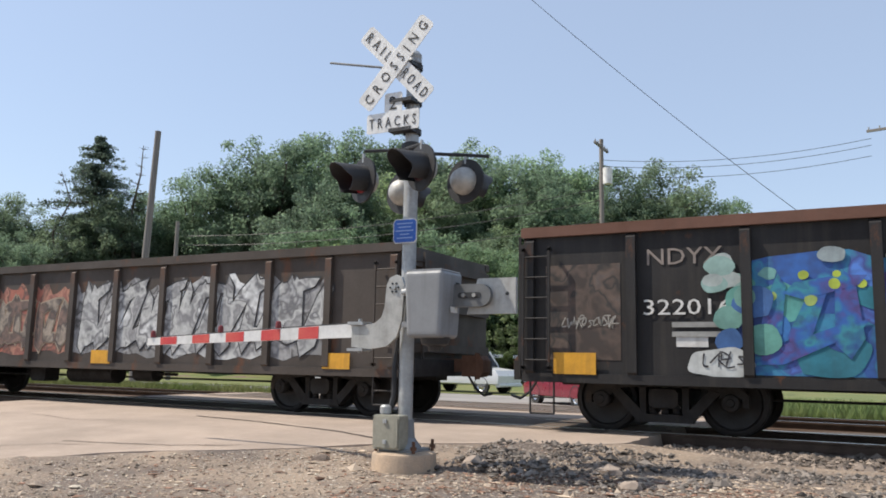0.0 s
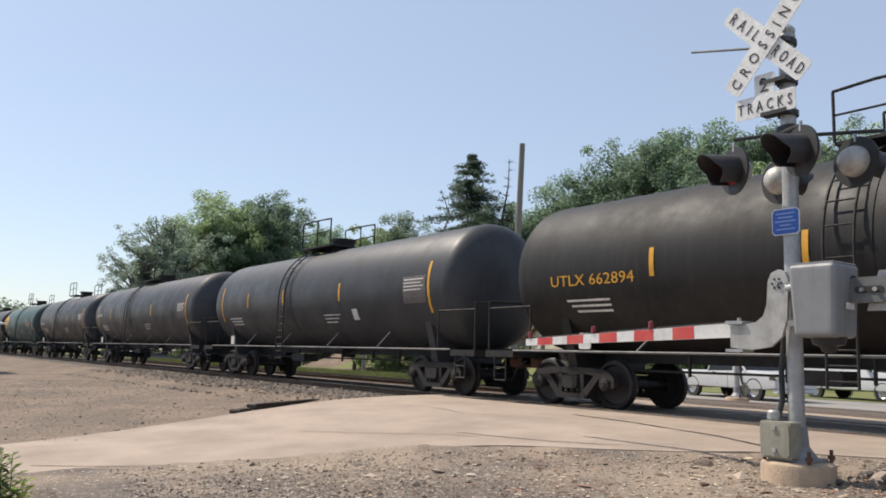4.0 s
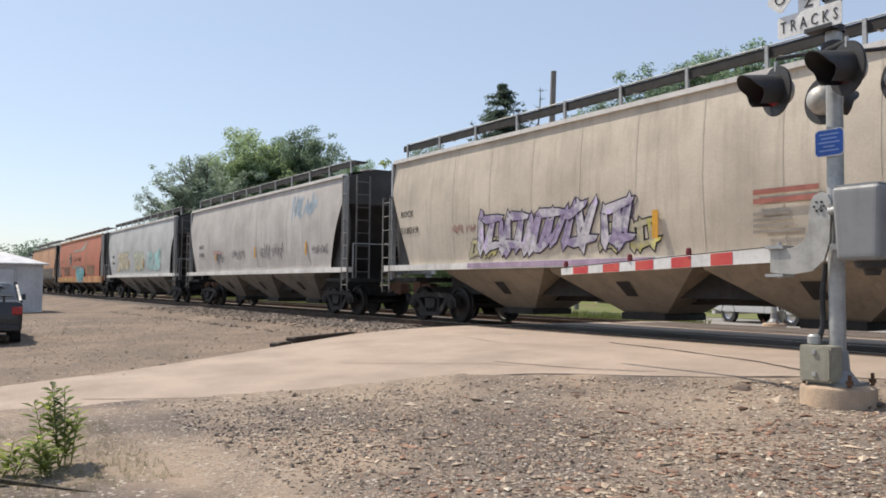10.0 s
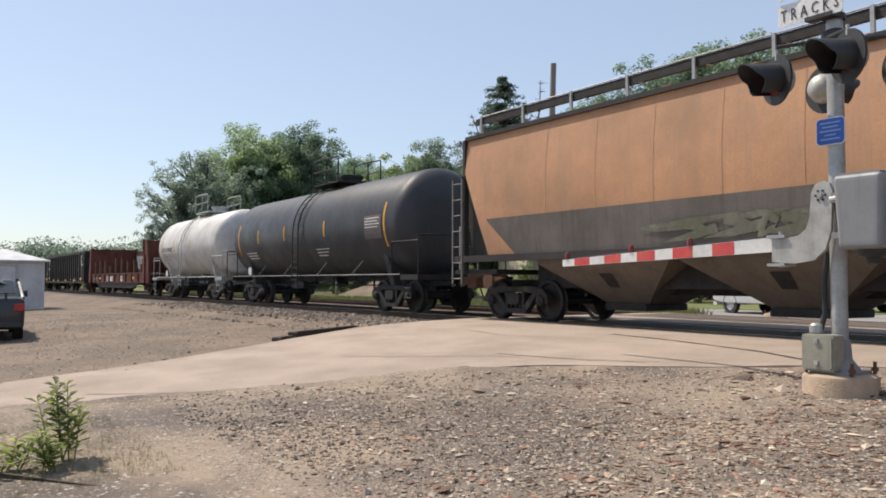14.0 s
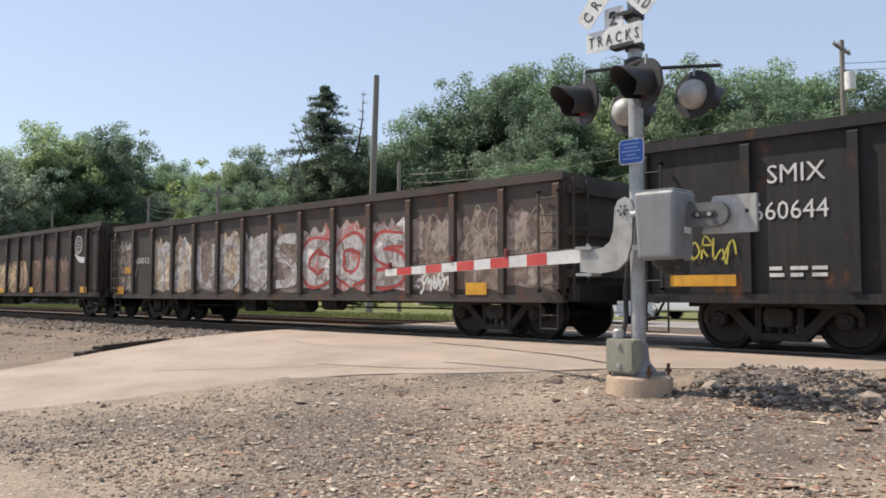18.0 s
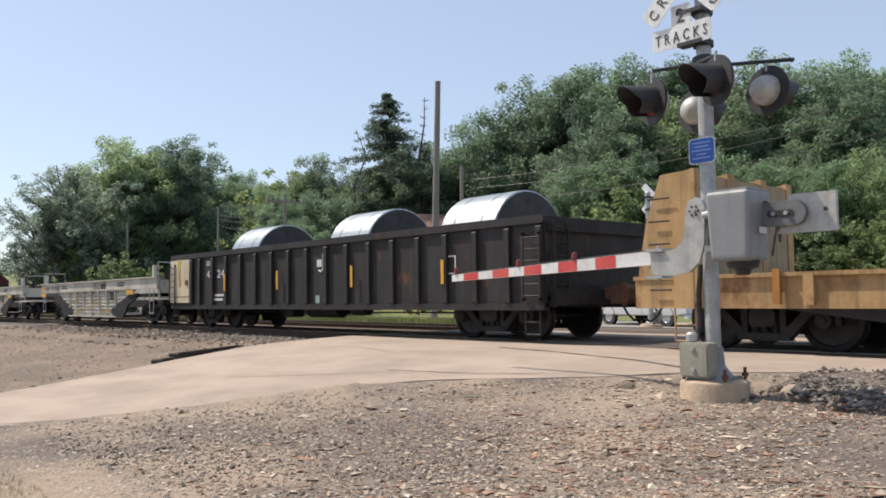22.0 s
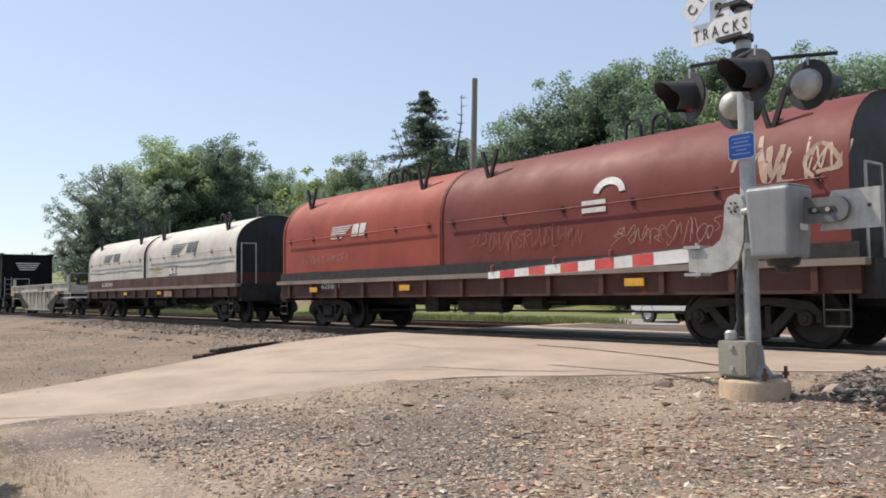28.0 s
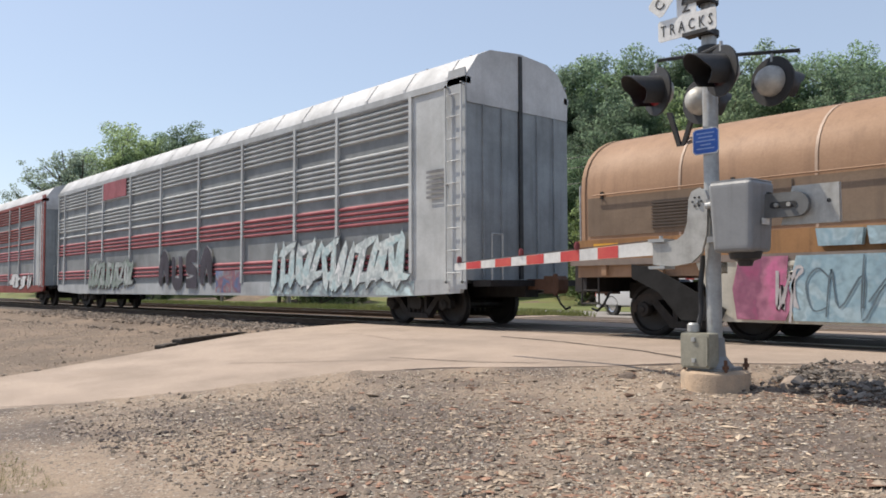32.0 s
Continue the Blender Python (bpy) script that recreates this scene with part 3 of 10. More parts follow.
def lamp(parent, x, y, z, facing, lit):
    """One flashing lamp; facing -1 looks towards the road side of the camera."""
    f = facing
    disc = part("lamp_background", B().lathe([(0.0, 0.012), (0.252, 0.012), (0.256, 0.0), (0.252, -0.012), (0.0, -0.012)], "y", 32), BLACKP, parent, "round black signal background", True, at=(x, y, z))
    house = B().lathe([(0.0, 0.17), (0.06, 0.165), (0.12, 0.13), (0.155, 0.06), (0.16, 0.0)], "y", 24)
    if f > 0:
        house.v = [(a, -b, c) for a, b, c in house.v]
    part("lamp_housing", house, ALU, disc, "domed aluminium lamp housing", True)
    hood = B()
    rows_ = []
    for i in range(21):
        a = radians(-58 + 296 * i / 20)
        cut = 0.40 * (0.55 + 0.45 * max(0.0, math.sin(a)) ** 0.6)
        rows_.append([(0.165 * math.cos(a), f * 0.01, 0.165 * math.sin(a)), (0.16 * math.cos(a), f * cut, 0.16 * math.sin(a) - 0.02), (0.152 * math.cos(a), f * cut, 0.152 * math.sin(a) - 0.02), (0.157 * math.cos(a), f * 0.01, 0.157 * math.sin(a))])
    part("hood", hood.loft(rows_), BLACKP, disc, "black sheet metal hood", True)
    part("lens", B().lathe([(0.0, f * 0.05), (0.08, f * 0.043), (0.15, f * 0.016)], "y", 24), LENS_ON if lit else LENS, disc, "red lens", True)
    disc.rotation_euler = (0, 0, radians(-24 if f < 0 else -10))
    part("hanger", B().cyl((0, 0, 0.2), (0, 0, 0.30), 0.018), GALV, disc)
    return disc


BOXP = mat("beige_box_paint", (0.34, 0.325, 0.26), 0.6, scale=5, bump=0.05, streak=0.45)
def crossing_signal(at, turn, near=True):
    s = thing("crossing_signal", "galvanised crossing signal mast with crossbuck, lamps and lowered gate arm" if near else "weathered crossing signal mast with crossbuck beyond the tracks", "crossing signal", at, turn)
    fd = B().lathe([(0.0, 0.22), (0.30, 0.22), (0.335, 0.20), (0.345, 0.17), (0.345, -0.25), (0.0, -0.25)], "z", 40)
    part("foundation", fd, CONCRETE, s, "round weathered concrete foundation", True)
    part("base_plate", B().prism([(-0.2, -0.2), (0.2, -0.2), (0.2, 0.2), (-0.2, 0.2)], 0.221, 0.25, "z").lathe([(0.19, 0.25), (0.11, 0.36), (0.095, 0.55), (0.0, 0.55)], "z", 20), CASEG, s)
    bolt = B().cyl((0, 0, 0.22), (0, 0, 0.34), 0.018, 6).cyl((0, 0, 0.25), (0, 0, 0.285), 0.034, 6).mesh("anchor_bolt", RUSTP)
    for x in (-0.23, 0.23):
        for y in (-0.2, 0.2):
            part("anchor_bolt", bolt, RUSTP, s, at=(x, y, 0))
    part("mast", B().cyl((0, 0, 0.3), (0, 0, 4.62), 0.078, 20), GALV, s, "galvanised steel mast tube", True)
    part("mast_cap", B().lathe([(0.0, 4.68), (0.06, 4.67), (0.092, 4.63), (0.092, 4.60), (0.084, 4.58), (0.092, 4.56), (0.092, 4.53), (0.08, 4.52)], "z", 20), GALV, s, "", True)
    # crossbuck and plates
    blade(s, -46, [("RAIL", -0.56, 0.43), ("ROAD", 0.14, 0.42)], 0.0)
    blade(s, 48, [("CROSSING", -0.56, 1.11)], 0.016)
    tr_ = part("tracks_plate", B().box(-0.343, 0.343, -0.004, 0.004, -0.114, 0.114, 0.02), SIGNW, s, "white plate with black letters", at=(-0.15, -0.18, 3.82))
    letters("TRACKS", 0.165, SIGNK, tr_, -0.31, -0.007, -0.058, "lettering", width=0.61, space=1.7)
    two = part("number_plate", B().box(-0.114, 0.114, -0.004, 0.004, 0.0, 0.23, 0.02), SIGNW, s, "white plate with the number two", at=(-0.15, -0.176, 3.925))
    letters("2", 0.22, SIGNK, two, -0.058, -0.007, 0.035, "lettering")
    for z in (4.06, 3.72, 4.48):
        part("bracket", B().box(-0.2, 0.09, -0.19, -0.06, z - 0.02, z + 0.02).lathe([(0.105, z - 0.03), (0.105, z + 0.03)], "z", 12), BLACKP, s, "black clamp bracket")
    part("rod", B().cyl((-0.25, -0.05, 4.50), (-1.12, -0.08, 4.70), 0.014), mat("dull_rod", (0.22, 0.23, 0.24), 0.7), s, "thin grey rod")
    # lamps on their crossarm
    part("crossarm", B().tube([(-0.42, -0.33, 3.47), (-0.05, -0.1, 3.50), (0.32, -0.33, 3.47)], 0.02).tube([(-0.38, 0.30, 3.47), (0.05, 0.1, 3.50), (0.55, 0.30, 3.47), (0.80, 0.34, 3.44)], 0.02), BLACKP, s, "black pipe crossarm")
    part("junction_collar", B().lathe([(0.08, 3.39), (0.12, 3.41), (0.12, 3.58), (0.08, 3.60)], "z", 16), BLACKP, s, "", True)
    lamp(s, -0.42, -0.33, 3.14, -1, near)
    lamp(s, 0.32, -0.33, 3.21, -1, False)
    lamp(s, -0.28, 0.30, 3.11, 1, False)
    lamp(s, 0.53, 0.30, 3.17, 1, False)
    # blue notice
    bl = part("notice_plate", B().box(-0.15, 0.15, -0.003, 0.003, -0.135, 0.135, 0.03), SIGNW, s, "blue notice plate with white lines", at=(0.0, -0.1, 2.58))
    part("plate_face", B().box(-0.14, 0.14, -0.007, -0.0035, -0.125, 0.125, 0.025), BLUE, bl)
    for i, w in enumerate((0.2, 0.16, 0.22, 0.12, 0.2)):
        part("text_line", B().box(-w / 2, w / 2, -0.0095, -0.0075, 0.077 - i * 0.04, 0.089 - i * 0.04), BLUEL, bl)
    # gate mechanism
    bm = bmesh.new()
    bmesh.ops.create_cube(bm, size=1)
    for v in bm.verts:
        k = 0.86 if v.co.z < 0 else 1.0
        v.co = (v.co.x * 0.46 * k, v.co.y * 0.46 * (0.9 if v.co.z < 0 else 1.0), v.co.z * 0.68)
    bmesh.ops.bevel(bm, geom=bm.edges[:], offset=0.06, segments=4, affect="EDGES", profile=0.6)
    me = bpy.data.meshes.new("mechanism_case")
    bm.to_mesh(me)
    bm.free()
    me.materials.append(CASEG)
    case = part("mechanism_case", me, CASEG, s, "grey steel gate mechanism case", at=(0.50, -0.33, 1.74))
    part("case_mount", B().box(0.06, 0.34, -0.22, 0.10, 1.52, 1.58).box(0.06, 0.34, -0.22, 0.10, 1.90, 1.96).box(0.09, 0.34, -0.14, -0.05, 1.58, 1.90), CASEG, s, "grey steel mounting bracket")
    part("case_plate", B().box(0.226, 0.234, -0.07, 0.07, -0.06, 0.0), SIGNW, case, "small white data plate", at=(0.0, 0.02, -0.02))
    part("hasp", B().box(0.225, 0.25, -0.02, 0.02, -0.05, 0.06).cyl((0.245, 0, -0.08), (0.245, 0, -0.02), 0.02), BLACKP, case, "black padlock and hasp", at=(0.0, 0.08, 0.17))
    part("case_lid", B().box(-0.205, 0.205, -0.205, 0.205, 0.334, 0.352, 0.008), CASEG, case)
    part("case_foot", B().lathe([(0.0, -0.47), (0.06, -0.47), (0.08, -0.42), (0.14, -0.40), (0.16, -0.33), (0.0, -0.33)], "z", 16, (0.03, 0, 0)), BLACKP, case, "", True)
    # arm bracket, arm, counterweight: one rocking assembly, here at rest
    outline = [(0.03, 2.06), (-0.04, 2.09), (-0.12, 2.06), (-0.16, 1.98), (-0.18, 1.74), (-0.22, 1.63), (-0.30, 1.57), (-0.42, 1.55), (-0.60, 1.53), (-0.60, 1.31), (-0.36, 1.29), (-0.14, 1.32), (-0.02, 1.42), (0.04, 1.60), (0.06, 1.98)]
    br = part("arm_bracket", B().prism(outline, -0.19, -0.15), ALU, s, "cast aluminium gate arm bracket")
    for i in range(6):
        a = math.pi * i / 3
        part("bolt", B().cyl((-0.06 + 0.05 * math.cos(a), -0.2, 1.95 + 0.05 * math.sin(a)), (-0.06 + 0.05 * math.cos(a), -0.188, 1.95 + 0.05 * math.sin(a)), 0.012, 6), BLACKP, br)
    part("pivot", B().cyl((-0.06, -0.215, 1.95), (-0.06, -0.05, 1.95), 0.025, 12).cyl((0.05, -0.18, 1.90), (0.34, -0.28, 1.90), 0.04, 12), GALV, br)
    part("clamp", B().box(-0.64, -0.44, -0.22, -0.02, 1.55, 1.585).box(-0.64, -0.44, -0.22, -0.02, 1.265, 1.295).cyl((-0.54, -0.12, 1.25), (-0.54, -0.12, 1.62), 0.02), GALV, br)
    arm = part("gate_arm", B().prism([(-0.45, 1.42), (-0.45, 1.575), (-3.82, 1.40), (-3.82, 1.31)], -0.155, -0.125), PANELW, s, "white gate arm with red stripes")
    def armz(x, f):
        k = (x + 0.45) / -3.37
        lo, hi = 1.42 - 0.11 * k, 1.575 - 0.175 * k
        return lo + (hi - lo) * f
    for i in range(5):
        x1 = -1.08 - i * 0.555
        x0 = x1 - 0.285
        for y0, y1 in ((-0.158, -0.1555), (-0.1245, -0.122)):
            part("red_stripe", B().prism([(x0, armz(x0, 0.02)), (x1, armz(x1, 0.02)), (x1, armz(x1, 0.98)), (x0, armz(x0, 0.98))], y0, y1), REDW, arm)
    for x in (-1.68, -2.58, -3.74):
        al = part("arm_lamp", B().lathe([(0.0, 0.09), (0.026, 0.08), (0.034, 0.05), (0.034, 0.0), (0.0, 0.0)], "z", 12, (x, -0.14, armz(x, 1) + 0.01)), DULLRED, arm, "small red gate lamp", True)
    part("arm_wire", B().tube([(-0.6, -0.12, 1.58), (-1.75, -0.118, armz(-1.75, 1) + 0.015), (-2.65, -0.118, armz(-2.65, 1) + 0.012), (-3.8, -0.118, armz(-3.8, 1) + 0.01)], 0.006, 5), BLACKP, arm)
    tip_ = [(1.02 + 0.115 * math.cos(a), 1.835 + 0.115 * math.sin(a)) for a in steps(-math.pi / 2, math.pi / 2, 8)]
    slot = [(1.00 + 0.03 * math.cos(a), 1.835 + 0.03 * math.sin(a)) for a in steps(-math.pi / 2, math.pi / 2, 6)] + [(0.80 + 0.03 * math.cos(a), 1.835 + 0.03 * math.sin(a)) for a in steps(math.pi / 2, 1.5 * math.pi, 6)]
    cw = part("counterweight_arm", B().prism([(0.45, 1.72)] + tip_ + [(0.45, 1.95)], -0.30, -0.24), ARMG, s, "dark grey slotted counterweight arm")
    part("arm_slot", B().prism(slot, -0.306, -0.301), BLACKP, cw, "black slot in the arm")
    for x in (0.84, 0.96):
        part("weight_bolt", B().cyl((x, -0.33, 1.835), (x, -0.30, 1.835), 0.022, 6), ALU, cw)
    plate_ = part("counterweight", B().prism([(0.84, 1.65), (1.38, 1.65), (1.38, 2.01), (0.96, 2.01)], -0.235, -0.185), ALU, cw, "pale grey counterweight plate")
    part("plate_hole", B().cyl((1.29, -0.239, 1.85), (1.29, -0.23, 1.85), 0.02), BLACKP, plate_)
    # junction box and conduit
    jb = part("junction_box", B().box(-0.22, 0.10, -0.28, -0.10, 0.25, 0.60, 0.01), BOXP, s, "beige steel junction box")
    part("box_lid", B().box(-0.21, 0.09, -0.302, -0.281, 0.27, 0.585, 0.02), BOXP, jb)
    for z in (0.33, 0.54):
        part("latch", B().box(-0.08, -0.04, -0.318, -0.30, z - 0.02, z + 0.02), GALV, jb)
    part("conduit", B().tube([(-0.10, -0.02, 1.40), (-0.12, -0.05, 1.1), (-0.11, -0.06, 0.8), (-0.14, -0.1, 0.62)], 0.028, 8), BLACKP, s, "black flexible conduit", True)
    part("conduit_elbow", B().lathe([(0.03, 0.60), (0.06, 0.61), (0.06, 0.68), (0.04, 0.70), (0.0, 0.70)], "z", 12, (-0.16, -0.14, 0)), GALV, s, "", True)
    return s

crossing_signal((-4.62, 7.41, 0.345), 0)
crossing_signal((-15.02, 21.8, 0.30), 180, near=False).scale = (1.0, 1.0, 0.95)

# ---- railway trucks, shared by all cars ----
WR = 0.457
_w = B()
for sgn in (-1, 1):
    prof = [(0.0, 0.86), (0.09, 0.86), (0.10, 0.80), (0.20, 0.765), (0.36, 0.785), (0.385, 0.83), (WR - 0.012, 0.825), (WR, 0.815), (WR + 0.004, 0.73), (WR + 0.024, 0.712), (WR + 0.02, 0.685), (0.38, 0.682), (0.36, 0.70), (0.12, 0.69), (0.085, 0.66), (0.085, 0.0)]
    _w.lathe([(r, sgn * y) for r, y in prof], "y", 28)
    _w.cyl((0, sgn * 0.86, 0), (0, sgn * 1.10, 0), 0.07, 12)
WHEELSET = _w.mesh("wheelset", WHEEL, True)
_t = B()
for sgn in (-1, 1):
    _t.lathe([(WR + 0.003, sgn * 0.80), (WR + 0.004, sgn * 0.745)], "y", 28)
BOLSTER = B().box(-0.20, 0.20, -1.12, 1.12, 0.36, 0.62, 0.05).cyl((0, 0, 0.6), (0, 0, 0.72), 0.2, 16).mesh("bolster", DARK)
_f = B()
_f.prism([(-1.12, 0.56), (-0.98, 0.70), (-0.55, 0.76), (0.55, 0.76), (0.98, 0.70), (1.12, 0.56), (1.12, 0.40), (1.04, 0.40), (1.04, 0.52), (0.74, 0.52), (0.74, 0.60), (0.40, 0.64), (-0.40, 0.64), (-0.74, 0.60), (-0.74, 0.52), (-1.04, 0.52), (-1.04, 0.40), (-1.12, 0.40)], -0.07, 0.07)
for sgn in (-1, 1):
    _f.prism([(sgn * 0.76, 0.58), (sgn * 0.62, 0.62), (sgn * 0.26, 0.26), (sgn * 0.38, 0.17)], -0.075, 0.075)
    _f.prism([(sgn * 0.34, 0.66), (sgn * 0.25, 0.66), (sgn * 0.25, 0.22), (sgn * 0.34, 0.22)], -0.07, 0.07)
_f.prism([(-0.40, 0.16), (0.40, 0.16), (0.36, 0.27), (-0.36, 0.27)], -0.09, 0.09)
SIDE = _f.mesh("side_frame", FRAME)
SPRING = B().lathe([(0.05 + 0.014 * (k % 2), 0.27 + k * 0.0263) for k in range(9)], "z", 9).mesh("spring", FRAME, True)
CAP = B().lathe([(0.0, 0.0), (0.05, 0.0), (0.06, 0.02), (0.11, 0.03), (0.125, 0.06), (0.125, 0.16)], "y", 16).mesh("bearing_cap", FRAME, True)
COUPLER = B().box(0, 0.62, -0.11, 0.11, 0.78, 1.0, 0.03).prism([(0.52, 0.70), (0.86, 0.70), (0.92, 0.78), (0.92, 0.98), (0.86, 1.06), (0.52, 1.06)], -0.16, 0.14).cyl((0.8, -0.12, 0.66), (0.8, -0.12, 1.1), 0.05).mesh("coupler", RUSTP)
HOSE = B().tube([(0.1, 0.3, 0.85), (0.35, 0.34, 0.72), (0.5, 0.32, 0.5), (0.7, 0.25, 0.38), (0.9, 0.15, 0.42)], 0.022, 6).mesh("air_hose", BLACKP)
WHEELS = {-1: [], 1: []}


def truck(car, x):
    t = part("truck", BOLSTER, DARK, car, at=(x, 0, 0))
    for s in (-1, 1):
        part("side_frame", SIDE, FRAME, t, at=(0, s * 1.0, 0))
        for dx in (-0.16, 0.0, 0.16):
            part("spring", SPRING, FRAME, t, at=(dx, s * 1.0, 0))
        w = part("wheelset", WHEELSET, WHEEL, t, at=(s * 0.89, 0, WR))
        WHEELS[s].append(w)
        for q in (-1, 1):
            c = part("bearing_cap", CAP, FRAME, t, at=(s * 0.89, q * 1.14, WR))
            if q > 0:
                c.rotation_euler = (0, 0, math.pi)


CARS = []
def rail_car(name, label, u0, u1, trucks=1.9, coupled=0.75, sill=(0.62, 0.92)):
    """A car whose near-side ends lie at u0 and u1 along the train; its axes stand on the rail heads."""
    L = u1 - u0
    car = thing(name, label, name.replace("_", " "), ((u0 + u1) / 2, TRACK_Y, RAIL_Z), group="train cars")
    CARS.append((car, (u0 + u1) / 2))
    for s in (-1, 1):
        truck(car, s * (L / 2 - trucks))
        c = part("coupler", COUPLER, RUSTP, car, at=(s * (L / 2 - 0.15 if coupled > 0.5 else L / 2 - 0.6), 0, 0))
        h = part("air_hose", HOSE, BLACKP, car, at=(s * (L / 2 - 0.1), 0, 0))
        if s < 0:
            c.rotation_euler = h.rotation_euler = (0, 0, math.pi)
    part("centre_sill", B().box(-L / 2 + 0.1, L / 2 - 0.1, -0.2, 0.2, *sill), DARK, car)
    return car, L


def ladder(car, x0, x1, y, z0, z1, n, material, depth=0.09):
    b = B()
    for x in (x0, x1):
        b.box(x - 0.02, x + 0.02, y - depth, y - depth + 0.03, z0, z1)
        b.box(x - 0.02, x + 0.02, y - depth, y, z1 - 0.06, z1 - 0.02).box(x - 0.02, x + 0.02, y - depth, y, z0 + 0.02, z0 + 0.06)
    lad = part("ladder", b, material, car)
    rung = B().cyl((x0, y - depth + 0.015, 0), (x1, y - depth + 0.015, 0), 0.013, 6).mesh("rung", material)
    for i in range(n):
        part("rung", rung, material, lad, at=(0, 0, z0 + (z1 - z0) * (i + 0.5) / n))
    return lad


def end_ladder(car, x, y0, y1, z0, z1, n, material, out):
    b = B()
    for y in (y0, y1):
        b.box(x, x + out * 0.04, y - 0.02, y + 0.02, z0, z1)
    lad = part("ladder", b, material, car)
    rung = B().cyl((x + out * 0.03, y0, 0), (x + out * 0.03, y1, 0), 0.013, 6).mesh("rung", material)
    for i in range(n):
        part("rung", rung, material, lad, at=(0, 0, z0 + (z1 - z0) * (i + 0.5) / n))


def stirrup(car, x, y, z0, z1, material):
    part("step", B().tube([(x - 0.18, y, z1), (x - 0.18, y, z0), (x + 0.18, y, z0), (x + 0.18, y, z1)], 0.016, 6).cyl((x - 0.18, y, (z0 + z1) / 2), (x + 0.18, y, (z0 + z1) / 2), 0.014, 6), material, car, "steel stirrup step")


def brake_gear(car, L, z=0.62):
    """Air tank, valve and rods hung under the floor."""
    part("air_reservoir", B().cyl((-0.9, -0.75, z - 0.05), (0.5, -0.75, z - 0.05), 0.2, 14), DARK, car, "", True)
    part("brake_cylinder", B().cyl((1.2, -0.85, z - 0.02), (1.75, -0.85, z - 0.02), 0.16, 12).cyl((1.75, -0.85, z - 0.02), (2.3, -0.85, z - 0.02), 0.03), DARK, car, "", True)
    part("brake_rod", B().cyl((-L / 2 + 3.2, -0.55, 0.5), (L / 2 - 3.2, -0.55, 0.52), 0.02, 6), DARK, car)
    part("valve", B().box(-2.1, -1.6, -0.95, -0.6, z - 0.25, z + 0.1, 0.05), DARK, car)


def plates(car, y, z, xs_, w=0.5, h=0.16, material=None):
    me = B().box(-w / 2, w / 2, -0.004, 0.002, -h / 2, h / 2).mesh("reflector_plate", material or YELLOW)
    for x in xs_:
        part("reflector_plate", me, material or YELLOW, car, "yellow reflective plate", at=(x, y, z))


def bars(car, x, y, z, w, h, n, material, name="stencil_line", seed=0):
    """Small print as plain bars."""
    rnd = random.Random(seed + int(x * 10))
    for i in range(n):
        ww = w * rnd.uniform(0.65, 1.0)
        part(name, B().box(x, x + ww, y - 0.003, y + 0.002, z - i * h * 1.8 - h, z - i * h * 1.8), material, car)


def blob(rnd, cx, cz, rx, rz, n=11, rough=0.3):
    ph = rnd.uniform(0, 6.28)
    out = []
    for i in range(n):
        a = ph + 2 * math.pi * i / n
        k = 1 + rnd.uniform(-rough, rough)
        out.append((cx + rx * k * math.cos(a), cz + rz * k * math.sin(a)))
    return out


_paints = {}
def spray(rgb):
    if rgb not in _paints:
        _paints[rgb] = mat("spray_paint", rgb, 0.65, scale=1.8, var=0.4, fine=12, fvar=0.25, bump=0.0, streak=0.25)
    return _paints[rgb]


